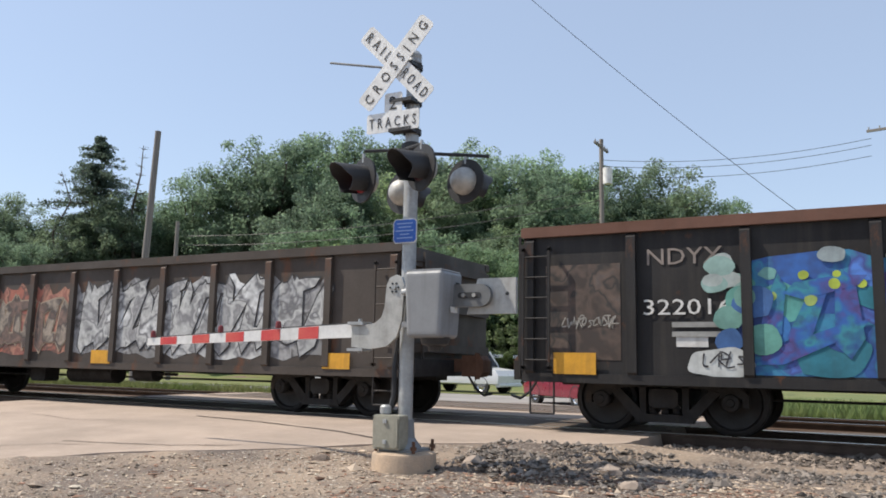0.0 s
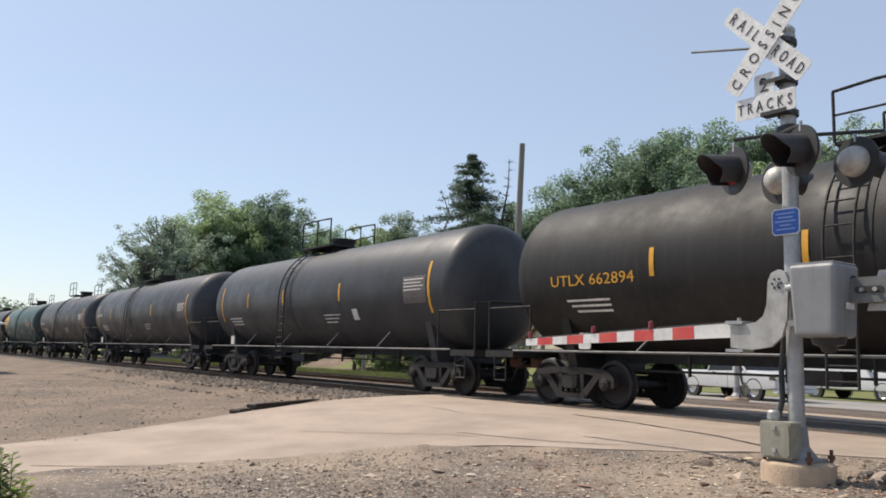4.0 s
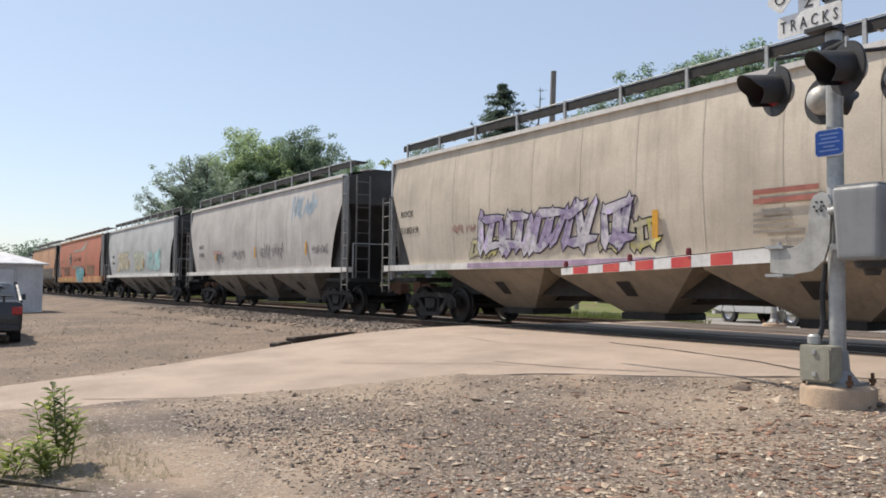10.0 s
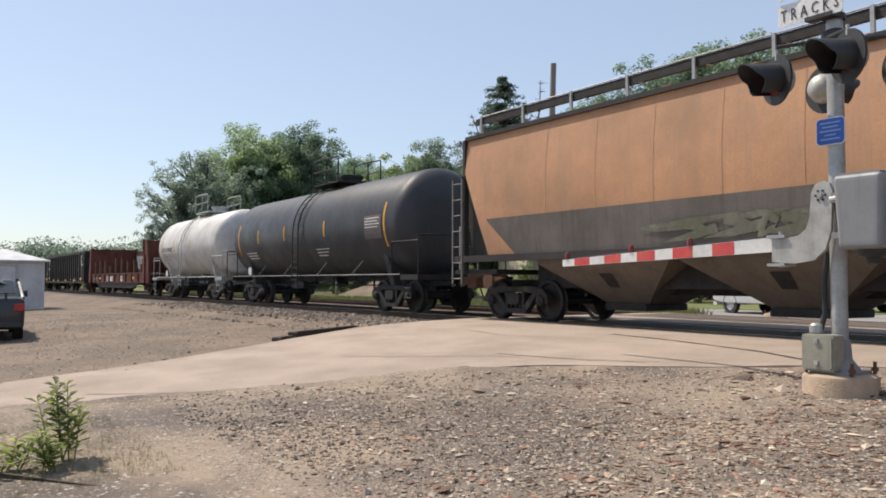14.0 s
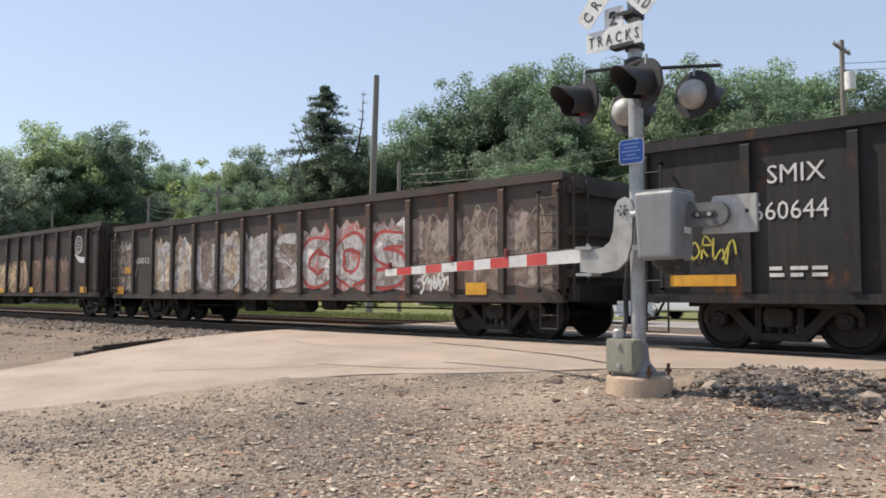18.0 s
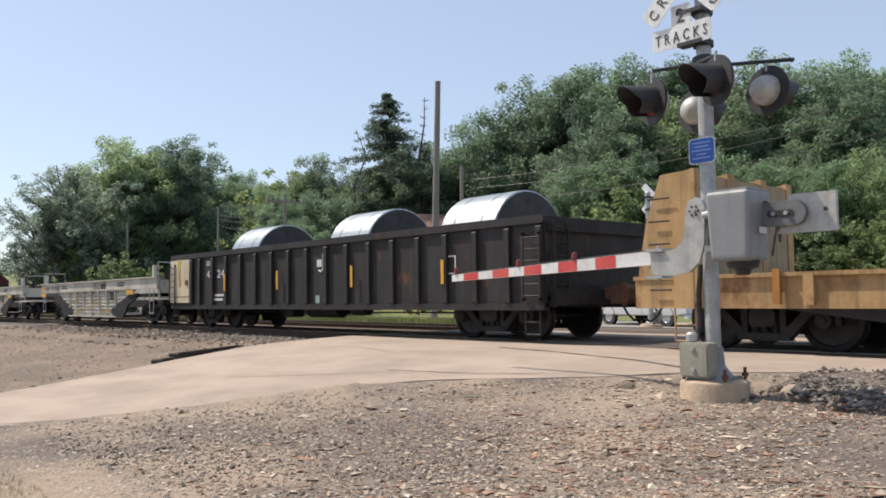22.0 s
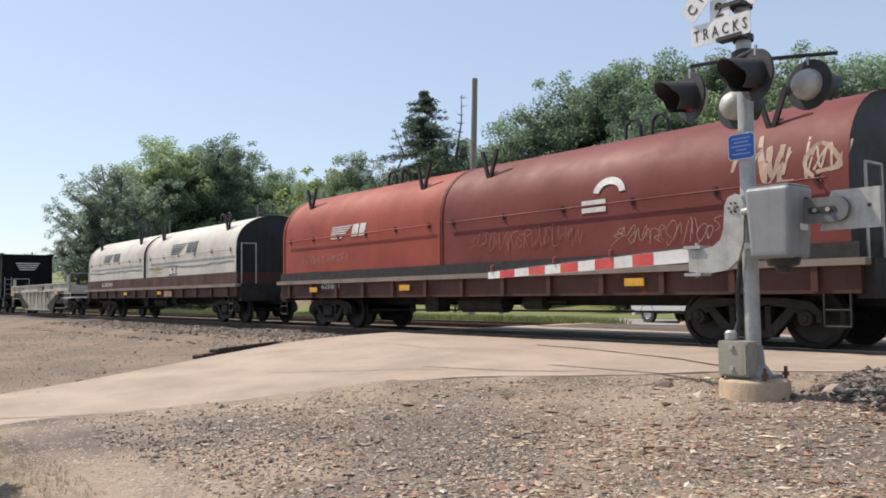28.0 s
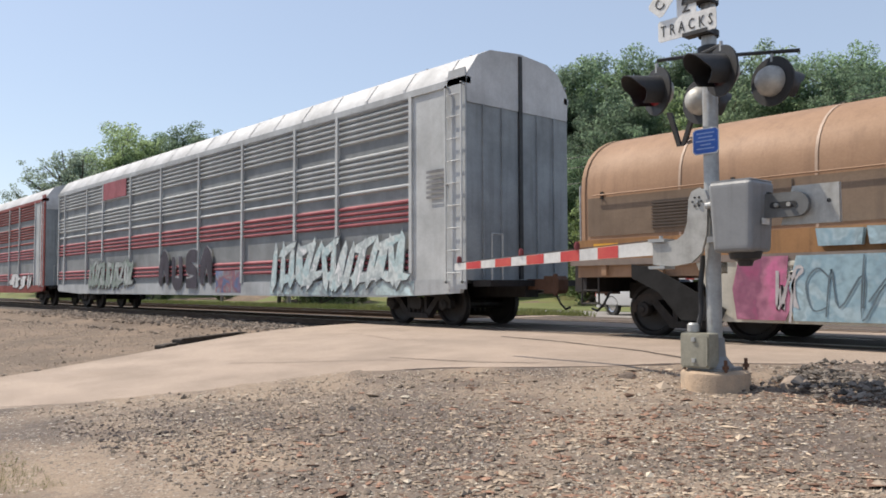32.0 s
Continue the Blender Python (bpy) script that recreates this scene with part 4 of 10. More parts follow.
_mixes = {}
def spray_mix(cols):
    """Several spray colours running into one another, dusty and worn."""
    if cols in _mixes:
        return _mixes[cols]
    m = mat("spray_paint_blend", cols[0], 0.65, scale=1.4, fine=12, fvar=0.2, bump=0.0, streak=0.2)
    nt = m.node_tree
    N, Lk = nt.nodes.new, nt.links.new
    b = nt.nodes["Principled BSDF"]
    tc = N("ShaderNodeTexCoord")
    warp = N("ShaderNodeTexNoise")
    warp.inputs["Scale"].default_value, warp.inputs["Detail"].default_value = 1.7, 3.0
    Lk(tc.outputs["Object"], warp.inputs["Vector"])
    add = N("ShaderNodeVectorMath")
    add.operation = "MULTIPLY_ADD"
    Lk(warp.outputs["Color"], add.inputs[0])
    add.inputs[1].default_value = (1.3, 1.3, 1.3)
    Lk(tc.outputs["Object"], add.inputs[2])
    v = N("ShaderNodeTexNoise")
    v.inputs["Scale"].default_value, v.inputs["Detail"].default_value = 1.6, 2.0
    Lk(add.outputs[0], v.inputs["Vector"])
    cr = N("ShaderNodeValToRGB")
    els = cr.color_ramp.elements
    ks = list(cols) + [tuple(min(0.8, c * 1.5 + 0.04) for c in cols[0])]
    els[0].color, els[0].position = (*ks[0], 1), 0.33
    els[1].color, els[1].position = (*ks[-1], 1), 0.68
    for k in range(1, len(ks) - 1):
        e = els.new(0.33 + 0.35 * k / (len(ks) - 1))
        e.color = (*ks[k], 1)
    Lk(v.outputs["Fac"], cr.inputs[0])
    g = N("ShaderNodeTexNoise")
    g.inputs["Scale"].default_value, g.inputs["Detail"].default_value = 9.0, 6.0
    Lk(tc.outputs["Object"], g.inputs["Vector"])
    dirt_ = N("ShaderNodeMapRange")
    dirt_.inputs[1].default_value, dirt_.inputs[2].default_value, dirt_.inputs[3].default_value, dirt_.inputs[4].default_value = 0.45, 0.75, 0.0, 0.55
    Lk(g.outputs["Fac"], dirt_.inputs[0])
    q = N("ShaderNodeMix")
    q.data_type = "RGBA"
    Lk(dirt_.outputs[0], q.inputs[0])
    Lk(cr.outputs[0], q.inputs[6])
    q.inputs[7].default_value = (*[c * 0.4 + 0.02 for c in cols[0]], 1)
    Lk(q.outputs[2], b.inputs["Base Color"])
    _mixes[cols] = m
    return m


def curve_through(pts, k=5):
    fine, n = [], len(pts) - 1
    for i in range(n):
        p0, p1, p2, p3 = pts[max(0, i - 1)], pts[i], pts[i + 1], pts[min(n, i + 2)]
        for m in range(k):
            t = m / k
            fine.append(tuple(0.5 * (2 * p1[j] + (p2[j] - p0[j]) * t + (2 * p0[j] - 5 * p1[j] + 4 * p2[j] - p3[j]) * t * t + (3 * p1[j] - p0[j] - 3 * p2[j] + p3[j]) * t ** 3) for j in (0, 1)))
    return fine + [pts[-1]]


def graffiti(car, x0, x1, z0, z1, ysurf, colors, seed, letters_n=None, outline=(0.03, 0.03, 0.035), back=None):
    """Unreadable painted letter forms: broad brush strokes with outline and blended fill on the side surface."""
    rnd = random.Random(seed)
    ys_ = ysurf if callable(ysurf) else (lambda z: ysurf)
    W, H = x1 - x0, z1 - z0
    n = letters_n or max(2, int(W / (H * 0.75)))
    fillm = spray_mix(tuple(colors[:4]))
    def ribbon(b, pts, w0, lift, grow=0.0):
        m = len(pts)
        r = []
        for k, ((x, z), (x2, z2)) in enumerate(zip(pts, pts[1:] + [(2 * pts[-1][0] - pts[-2][0], 2 * pts[-1][1] - pts[-2][1])])):
            d = Vector((x2 - x, z2 - z))
            d = d.normalized() if d.length > 1e-6 else Vector((1, 0))
            e = min(k, m - 1 - k)
            ww = w0 * (0.18 if e == 0 else 1.0) * (1 + 0.25 * math.sin(k * 1.3 + seed)) + grow
            ext = grow * (-1 if k == 0 else 1 if k == m - 1 else 0)
            x, z = x + d.x * ext, z + d.y * ext
            za, zb = min(max(z + d.x * ww, z0 - grow), z1 + grow), min(max(z - d.x * ww, z0 - grow), z1 + grow)
            up = lift + 0.0003 * k
            r.append([(x - d.y * ww, ys_(za) - up, za), (x + d.y * ww, ys_(zb) - up, zb)])
        b.loft(r)
    if back:
        cl = B()
        for i in range(n + 1):
            poly = curve_through((lambda q: q + [q[0]])(blob(rnd, x0 + W * (i + 0.5) / (n + 1), (z0 + z1) / 2, W / n * 0.85, H * 0.52, 12, 0.22)), 4)
            cx, cz = x0 + W * (i + 0.5) / (n + 1), (z0 + z1) / 2
            poly = [(x, min(max(z, z0), z1)) for x, z in poly]
            mid = [((p[0] + cx) / 2, (p[1] + cz) / 2) for p in poly]
            k = len(poly)
            lift = 0.004 + 0.0004 * i
            cl.add([(x, ys_(z) - lift, z) for x, z in poly + mid + [(cx, cz)]], [(j, (j + 1) % k, k + (j + 1) % k, k + j) for j in range(k)] + [(k + j, k + (j + 1) % k, 2 * k) for j in range(k)])
        part("graffiti_cloud", cl.mesh("graffiti_cloud", spray_mix((back, tuple(c * 0.5 for c in back), colors[-1], colors[0])), outward=False), fillm, car, "spray-painted graffiti background")
    for i in range(n):
        cx, w = x0 + W * (i + 0.5) / n, W / n
        lean = 0.22 * H * (1 if seed % 2 else -1) + rnd.uniform(-0.1, 0.1) * H
        sw = min(0.13 * H, 0.17 * w) * rnd.uniform(0.8, 1.2)
        strokes = []
        for k in range(3):
            style = rnd.random()
            a, c = 0.62 * w, 0.5 * H - sw * 0.6
            zm = (z0 + z1) / 2
            px = cx + rnd.uniform(-0.4, 0.4) * w
            if style < 0.45:
                pts = [(px - lean * 0.6, zm - c * rnd.uniform(0.7, 1)), (px + rnd.uniform(-0.2, 0.2) * w, zm + rnd.uniform(-0.3, 0.3) * c), (px + lean * 0.6 + rnd.uniform(-0.2, 0.2) * w, zm + c * rnd.uniform(0.75, 1.05))]
            elif style < 0.75:
                f = rnd.choice((-1, 1))
                pts = [(px + f * a, zm + c * rnd.uniform(0.5, 1)), (px - f * a * 0.5, zm + c * rnd.uniform(0.0, 0.5)), (px + f * a * 0.4, zm - c * rnd.uniform(0.0, 0.4)), (px - f * a, zm - c * rnd.uniform(0.6, 1))]
            else:
                zz = zm + rnd.uniform(-0.8, 0.8) * c
                pts = [(px - a, zz - 0.1 * H), (px, zz + rnd.uniform(-0.12, 0.12) * H), (px + a, zz + rnd.uniform(0.0, 0.25) * H)]
            strokes.append(curve_through(pts, 2))
        if outline:
            b = B()
            for k, st in enumerate(strokes):
                ribbon(b, st, sw, 0.006 + 0.0006 * k + 0.0002 * i, 0.035 if H > 0.6 else 0.02)
            part("graffiti_outline", b.mesh("graffiti_outline", spray(outline), outward=False), fillm, car, "spray-painted graffiti letter")
        b = B()
        for k, st in enumerate(strokes):
            ribbon(b, st, sw, 0.016 + 0.001 * k + 0.0002 * i)
        part("graffiti_fill", b.mesh("graffiti_fill", fillm, outward=False), fillm, car, "spray-painted graffiti letter")


STROKES = ([(0, 0), (0.1, 1), (0.5, 0.2), (0.9, 1), (1, 0)], [(0.9, 0.8), (0.5, 1), (0.1, 0.6), (0.4, 0.0), (0.95, 0.3)], [(0.1, 1), (0.15, 0), (0.9, 0.1)],
           [(0.5, 0), (0.05, 0.5), (0.5, 1), (0.95, 0.5), (0.5, 0), (0.2, 0.15)], [(0, 0), (0.5, 1), (1, 0)], [(0.9, 0.9), (0.2, 0.8), (0.8, 0.3), (0.1, 0)], [(0, 1), (0.35, 0), (0.6, 0.7), (0.85, 0), (1, 1)],
           [(0.1, 0), (0.15, 1), (0.8, 0.8), (0.2, 0.5), (0.9, 0)])
def scrawl(car, x0, x1, z0, z1, y, material, seed, w=0.02):
    """A thin hand-drawn tag of unreadable strokes."""
    rnd = random.Random(seed)
    W, H = x1 - x0, z1 - z0
    n = max(3, int(W / (H * 0.42)))
    yy = y if callable(y) else (lambda z: y)
    for i in range(n):
        hgt = H * rnd.uniform(0.55, 1.0)
        base, wide = z0 + rnd.uniform(0, H - hgt), W / n * rnd.uniform(0.9, 1.7)
        pts = [(x0 + W * i / n + wide * (u + 0.22 * v) + rnd.uniform(-0.2, 0.2) * wide, base + hgt * v + rnd.uniform(-0.2, 0.2) * hgt) for u, v in rnd.choice(STROKES)]
        r = []
        fine = curve_through(pts, 4)
        for (x, z), (x2, z2) in zip(fine, fine[1:]):
            d = Vector((x2 - x, z2 - z))
            d = d.normalized() if d.length else Vector((1, 0))
            q = w * rnd.uniform(0.55, 0.95)
            r.append([(x - d.y * q, yy(z) - 0.006 - 0.0003 * i, z + d.x * q), (x + d.y * q, yy(z) - 0.006 - 0.0003 * i, z - d.x * q)])
        part("tag_stroke", B().loft(r).mesh("tag_stroke", material, outward=False), material, car, "thin scrawled graffiti stroke")


def wild(car, x0, x1, z0, z1, ysurf, cols, seed, n, outline=(0.03, 0.03, 0.04), slim=1.0):
    """Unreadable pointed letter forms: slanted shards with an outline, several to each form."""
    rnd = random.Random(seed)
    ys_ = ysurf if callable(ysurf) else (lambda z: ysurf)
    W, H = x1 - x0, z1 - z0
    fill, edge = spray_mix(tuple(cols)), spray(outline) if outline else None
    def shard(b, cx, cz, ln, w, ang, lift, grow):
        d, e = Vector((math.cos(ang), math.sin(ang))), Vector((-math.sin(ang), math.cos(ang)))
        pts = [(-0.5, 0.0, -1.6), (-0.34, 0.5, -0.5), (0.22, 0.42, 0.4), (0.5, 0.16, 1.4), (0.38, -0.28, 0.6), (-0.28, -0.5, -0.6)]
        out = []
        for u, v, g in pts:
            q = Vector((cx, cz)) + d * (u * ln + g * grow) + e * (v * w + (grow if v > 0 else -grow if v < 0 else 0))
            z = min(max(q.y, z0 - grow), z1 + grow)
            out.append((q.x, ys_(z) - lift, z))
        b.add(out, [(0, 1, 2), (0, 2, 3), (0, 3, 4), (0, 4, 5)])
    for i in range(n):
        c, w = x0 + W * (i + 0.5) / n, W / n
        lean = radians(rnd.uniform(66, 84))
        plan = []
        for k in range(5):
            if k < 3:
                plan.append((c + (k - 1) * 0.34 * w + rnd.uniform(-0.08, 0.08) * w, z0 + H * rnd.uniform(0.42, 0.56), H * rnd.uniform(0.72, 1.05), min(0.34 * w, 0.24 * H) * rnd.uniform(0.7, 1.1) * slim, lean + rnd.uniform(-0.35, 0.35)))
            else:
                plan.append((c + rnd.uniform(-0.1, 0.2) * w, z0 + H * (0.25 if k == 3 else 0.78), w * rnd.uniform(0.7, 1.1), 0.17 * H * slim, rnd.uniform(-0.1, 0.5)))
        if edge:
            b = B()
            for k, q in enumerate(plan):
                shard(b, *q, 0.005 + 0.0005 * k + 0.0002 * i, 0.03 if H > 0.6 else 0.018)
            part("graffiti_outline", b.mesh("graffiti_outline", edge, outward=False), edge, car, "spray-painted graffiti outline")
        b = B()
        for k, q in enumerate(plan):
            shard(b, *q, 0.012 + 0.0008 * k + 0.0002 * i, 0.0)
        part("graffiti_fill", b.mesh("graffiti_fill", fill, outward=False), fill, car, "spray-painted graffiti letter")


# ---- gondolas ----
def gondola(label, u0, u1, top, paint, ribs, bottom=0.74, chord=None, rib_paint=None, rib_xs=None):
    car, L = rail_car("gondola_car", label, u0, u1)
    h = L / 2
    rp, ch = rib_paint or paint, chord or paint
    for s in (-1, 1):
        part("side_wall", B().prism([(s * 1.53, bottom), (s * 1.575, bottom), (s * 1.575, top - 0.05), (s * 1.53, top - 0.05)], -h, h, "x"), paint, car)
        part("top_chord", B().box(-h - 0.02, h + 0.02, min(s * 1.5, s * 1.645), max(s * 1.5, s * 1.645), top - 0.15, top, 0.02), ch, car)
        part("side_sill", B().box(-h, h, min(s * 1.5, s * 1.63), max(s * 1.5, s * 1.63), bottom - 0.06, bottom + 0.07), rp, car)
        rib = B().prism([(s * 1.57, bottom), (s * 1.66, bottom + 0.1), (s * 1.66, top - 0.22), (s * 1.57, top - 0.15)], -0.065, 0.065, "x").mesh("rib", rp)
        for x in rib_xs or steps(-h + 0.12, h - 0.12, ribs - 1):
            part("rib", rib, rp, car, at=(x, 0, 0))
        part("end_wall", B().box(s * h - 0.06 if s > 0 else -h, s * h if s > 0 else -h + 0.06, -1.53, 1.53, bottom, top - 0.02), paint, car)
        er = B().box(0, s * 0.09, -1.5, 1.5, -0.07, 0.07).mesh("end_rib", rp)
        for k in range(3):
            part("end_rib", er, rp, car, at=(s * h, 0, bottom + (top - bottom) * (k + 0.6) / 3))
        stirrup(car, s * (h - 0.3), -1.6, bottom - 0.5, bottom - 0.05, DARK)
        ladder(car, s * (h - 0.24) - 0.2, s * (h - 0.24) + 0.2, -1.63, bottom + 0.1, top - 0.3, 6, rp)
        end_ladder(car, s * (h + 0.09), -1.45, -1.05, bottom, top - 0.1, 6, rp, s)
        part("end_sill", B().box(min(s * (h - 0.1), s * (h + 0.2)), max(s * (h - 0.1), s * (h + 0.2)), -1.45, 1.45, 0.70, 0.98), DARK, car)
    part("floor", B().box(-h, h, -1.53, 1.53, bottom + 0.1, bottom + 0.18), DARK, car)
    brake_gear(car, L)
    return car, h


YS = -1.575
FORMS = ([(0.1, 0), (0.12, 0.95), (0.75, 0.95), (0.8, 0.5), (0.2, 0.45)], [(0.5, 0.02), (0.1, 0.25), (0.12, 0.8), (0.55, 0.98), (0.88, 0.75), (0.88, 0.25), (0.5, 0.02)],
         [(0.12, 0.98), (0.12, 0.3), (0.4, 0.02), (0.8, 0.15), (0.86, 0.98)], [(0.05, 0.92), (0.95, 0.95), (0.5, 0.93), (0.5, 0.0)],
         [(0.9, 0.85), (0.5, 0.98), (0.12, 0.75), (0.1, 0.25), (0.5, 0.02), (0.9, 0.2), (0.88, 0.48), (0.55, 0.48)], [(0.9, 0.95), (0.3, 0.95), (0.15, 0.65), (0.8, 0.42), (0.78, 0.08), (0.1, 0.03)],
         [(0.05, 0.0), (0.45, 0.98), (0.6, 0.98), (0.95, 0.0)])


def bay_letters(car, x0, pitch, z0, z1, forms, width, paint, lift=0.006, side=0.10):
    """Faded letter forms, one to each bay between two ribs; none where the form is None."""
    for i, f in enumerate(forms):
        if f is None:
            continue
        w, hh = pitch - 2 * side, z1 - z0
        pts = curve_through([(x0 + i * pitch + side + x * w, z0 + width / 2 + z * (hh - width)) for x, z in FORMS[f]], 4)
        r = []
        for k, (x, z) in enumerate(pts):
            xa, za = pts[max(0, k - 1)]
            xb, zb = pts[min(len(pts) - 1, k + 1)]
            d = Vector((xb - xa, zb - za)).normalized()
            ww = width / 2 * (1 + 0.18 * math.sin(k * 0.9 + i))
            lo, hi = x0 + i * pitch + 0.075, x0 + (i + 1) * pitch - 0.075
            r.append([(min(max(x - d.y * ww, lo), hi), YS - lift - 0.0004 * k, z + d.x * ww), (min(max(x + d.y * ww, lo), hi), YS - lift - 0.0004 * k, z - d.x * ww)])
        part("painted_letter", B().loft(r), paint, car, "faded spray-painted letter form")


def bay_panels(car, x0, pitch, z0, z1, fills, seed):
    """Worn spray-painted fields between the ribs, with an uneven upper edge."""
    rnd = random.Random(seed)
    for i, cols in enumerate(fills):
        if cols is None:
            continue
        xa, xb = x0 + i * pitch + 0.08, x0 + (i + 1) * pitch - 0.08
        n = 9
        top = [(xb + (xa - xb) * k / n, z1 + rnd.uniform(-0.22, 0.08)) for k in range(n + 1)]
        low = [(xa + (xb - xa) * k / 4, z0 + rnd.uniform(-0.02, 0.12)) for k in range(5)]
        part("painted_field", B().prism(low + top, YS - 0.004, YS - 0.001), spray_mix(cols), car, "worn spray-painted field")


SOOT = car_paint("sooty_black_paint", (0.033, 0.031, 0.031), 0.5, 0.05, dirt=(0.065, 0.056, 0.047))
BROWN = car_paint("dark_brown_paint", (0.092, 0.054, 0.044), 0.45, 0.2)
# darker than the brown walls: the ribs' shading is in the paint
RIBDARK = car_paint("shaded_brown_rib_paint", (0.040, 0.030, 0.028), 0.4, 0.1)
GREYBR = car_paint("grey_brown_paint", (0.085, 0.070, 0.060), 0.45, 0.2)
RUSTC = mat("rusty_chord", (0.16, 0.075, 0.05), 0.8, scale=1.2, streak=0.2)

car, h = gondola("black gondola car with bright blue graffiti and rusty top edge", 313.3, 330.0, 2.92, SOOT, 12, chord=RUSTC)
letters("322016", 0.30, WHITE, car, -h + 1.75, YS - 0.023, 1.62, width=1.15)
bars(car, -h + 2.2, YS - 0.004, 1.35, 0.5, 0.16, 1, WHITE)
letters("NDYX", 0.32, spray((0.30, 0.25, 0.22)), car, -h + 1.8, YS - 0.01, 2.3, width=1.0)
def mural(car, x0, x1, z0, z1, base, spots, n, seed):
    """A painted field covered with overlapping rounded spots of other colours."""
    rnd = random.Random(seed)
    top = [(x1 + (x0 - x1) * k / 40, z1 + rnd.uniform(-0.18, 0.0)) for k in range(41)]
    part("painted_field", B().prism([(x0, z0), (x1, z0)] + top, YS - 0.003, YS - 0.001), spray_mix(base), car, "blue spray-painted field")
    for k in range(n):
        r = rnd.uniform(0.07, 0.34)
        cx, cz = rnd.uniform(x0 + 0.1, x1 - 0.2), rnd.uniform(z0 + 0.1, z1 - 0.15)
        q = blob(rnd, cx, cz, r * rnd.uniform(0.8, 1.6), r, 9, 0.16)
        q = [(min(max(x, x0 - 0.3), x1 + 0.1), min(max(z, z0 - 0.04), z1 + 0.02)) for x, z in curve_through(q + [q[0]], 3)[:-1]]
        part("painted_spot", B().add([(x, YS - 0.0045 - 0.00012 * k, z) for x, z in q], [tuple(range(len(q)))]), spray(spots[k % len(spots)]), car, "rounded spray-painted spot")
BLUEF = ((0.035, 0.13, 0.42), (0.03, 0.09, 0.30), (0.04, 0.24, 0.40), (0.06, 0.08, 0.30))
SPOTS = ((0.05, 0.30, 0.34), (0.03, 0.10, 0.36), (0.12, 0.42, 0.38), (0.10, 0.07, 0.26), (0.04, 0.18, 0.48), (0.45, 0.58, 0.10), (0.03, 0.22, 0.30), (0.14, 0.09, 0.30), (0.20, 0.45, 0.42))
mural(car, -h + 3.05, h - 1, 0.84, 2.40, BLUEF, SPOTS, 70, 11)
rnd = random.Random(14)
def dots(n, xa, xb, za, zb, ra, rb, cols, lift, squash=1.0):
    for k in range(n):
        r = rnd.uniform(ra, rb)
        q = blob(rnd, rnd.uniform(xa, xb), rnd.uniform(za, zb), r * rnd.uniform(0.9, 1.2), r * squash, 9, 0.1)
        q = curve_through(q + [q[0]], 2)[:-1]
        part("painted_spot", B().add([(x, YS - lift - 0.00015 * k, z) for x, z in q], [tuple(range(len(q)))]), spray(cols[k % len(cols)]), car, "rounded spray-painted spot")
dots(26, -h + 3.1, h - 1.2, 1.0, 1.5, 0.14, 0.30, ((0.10, 0.07, 0.24), (0.02, 0.05, 0.20), (0.06, 0.30, 0.30)), 0.0135)
wild(car, -h + 3.2, h - 1.2, 0.9, 2.25, YS - 0.006, [(0.02, 0.06, 0.24), (0.04, 0.26, 0.32), (0.03, 0.12, 0.40), (0.09, 0.06, 0.22)], 16, 9, outline=None)
dots(34, -h + 2.9, h - 1.2, 1.2, 2.15, 0.035, 0.075, ((0.50, 0.62, 0.08), (0.42, 0.56, 0.16), (0.12, 0.42, 0.36)), 0.0175)
dots(34, -h + 4.0, h - 1.0, 2.28, 2.46, 0.10, 0.22, ((0.50, 0.55, 0.55), (0.40, 0.48, 0.50), (0.24, 0.44, 0.42)), 0.025, 0.7)
dots(7, -h + 2.6, -h + 3.2, 1.95, 2.35, 0.10, 0.20, ((0.44, 0.50, 0.48), (0.30, 0.46, 0.42)), 0.031, 0.7)
dots(6, -h + 2.75, -h + 3.3, 1.1, 1.9, 0.12, 0.22, ((0.14, 0.38, 0.32), (0.20, 0.42, 0.36), (0.06, 0.16, 0.40)), 0.033)
part("rust_field", B().box(-h + 0.35, -h + 1.45, YS - 0.006, YS - 0.001, 1.0, 2.35), spray_mix(((0.05, 0.036, 0.03), (0.10, 0.07, 0.055), (0.03, 0.028, 0.027), (0.13, 0.09, 0.07))), car, "worn brown paint field")
bars(car, -h + 2.15, YS - 0.02, 1.52, 0.75, 0.07, 2, spray((0.40, 0.40, 0.38)))
scrawl(car, -h + 0.6, -h + 1.4, 1.45, 1.62, YS - 0.008, spray((0.42, 0.40, 0.36)), 15, 0.012)
q = blob(rnd, -h + 2.75, 0.98, 0.42, 0.2, 10, 0.15)
part("painted_spot", B().add([(x, YS - 0.036, z) for x, z in curve_through(q + [q[0]], 3)[:-1]], [tuple(range(30))]), spray((0.62, 0.64, 0.62)), car, "white painted bubble")
scrawl(car, -h + 2.5, -h + 3.05, 0.9, 1.12, YS - 0.038, spray((0.04, 0.04, 0.05)), 13, 0.014)
plates(car, -1.64, 0.95, [-h + 0.8, -2, 4], 0.62, 0.3)

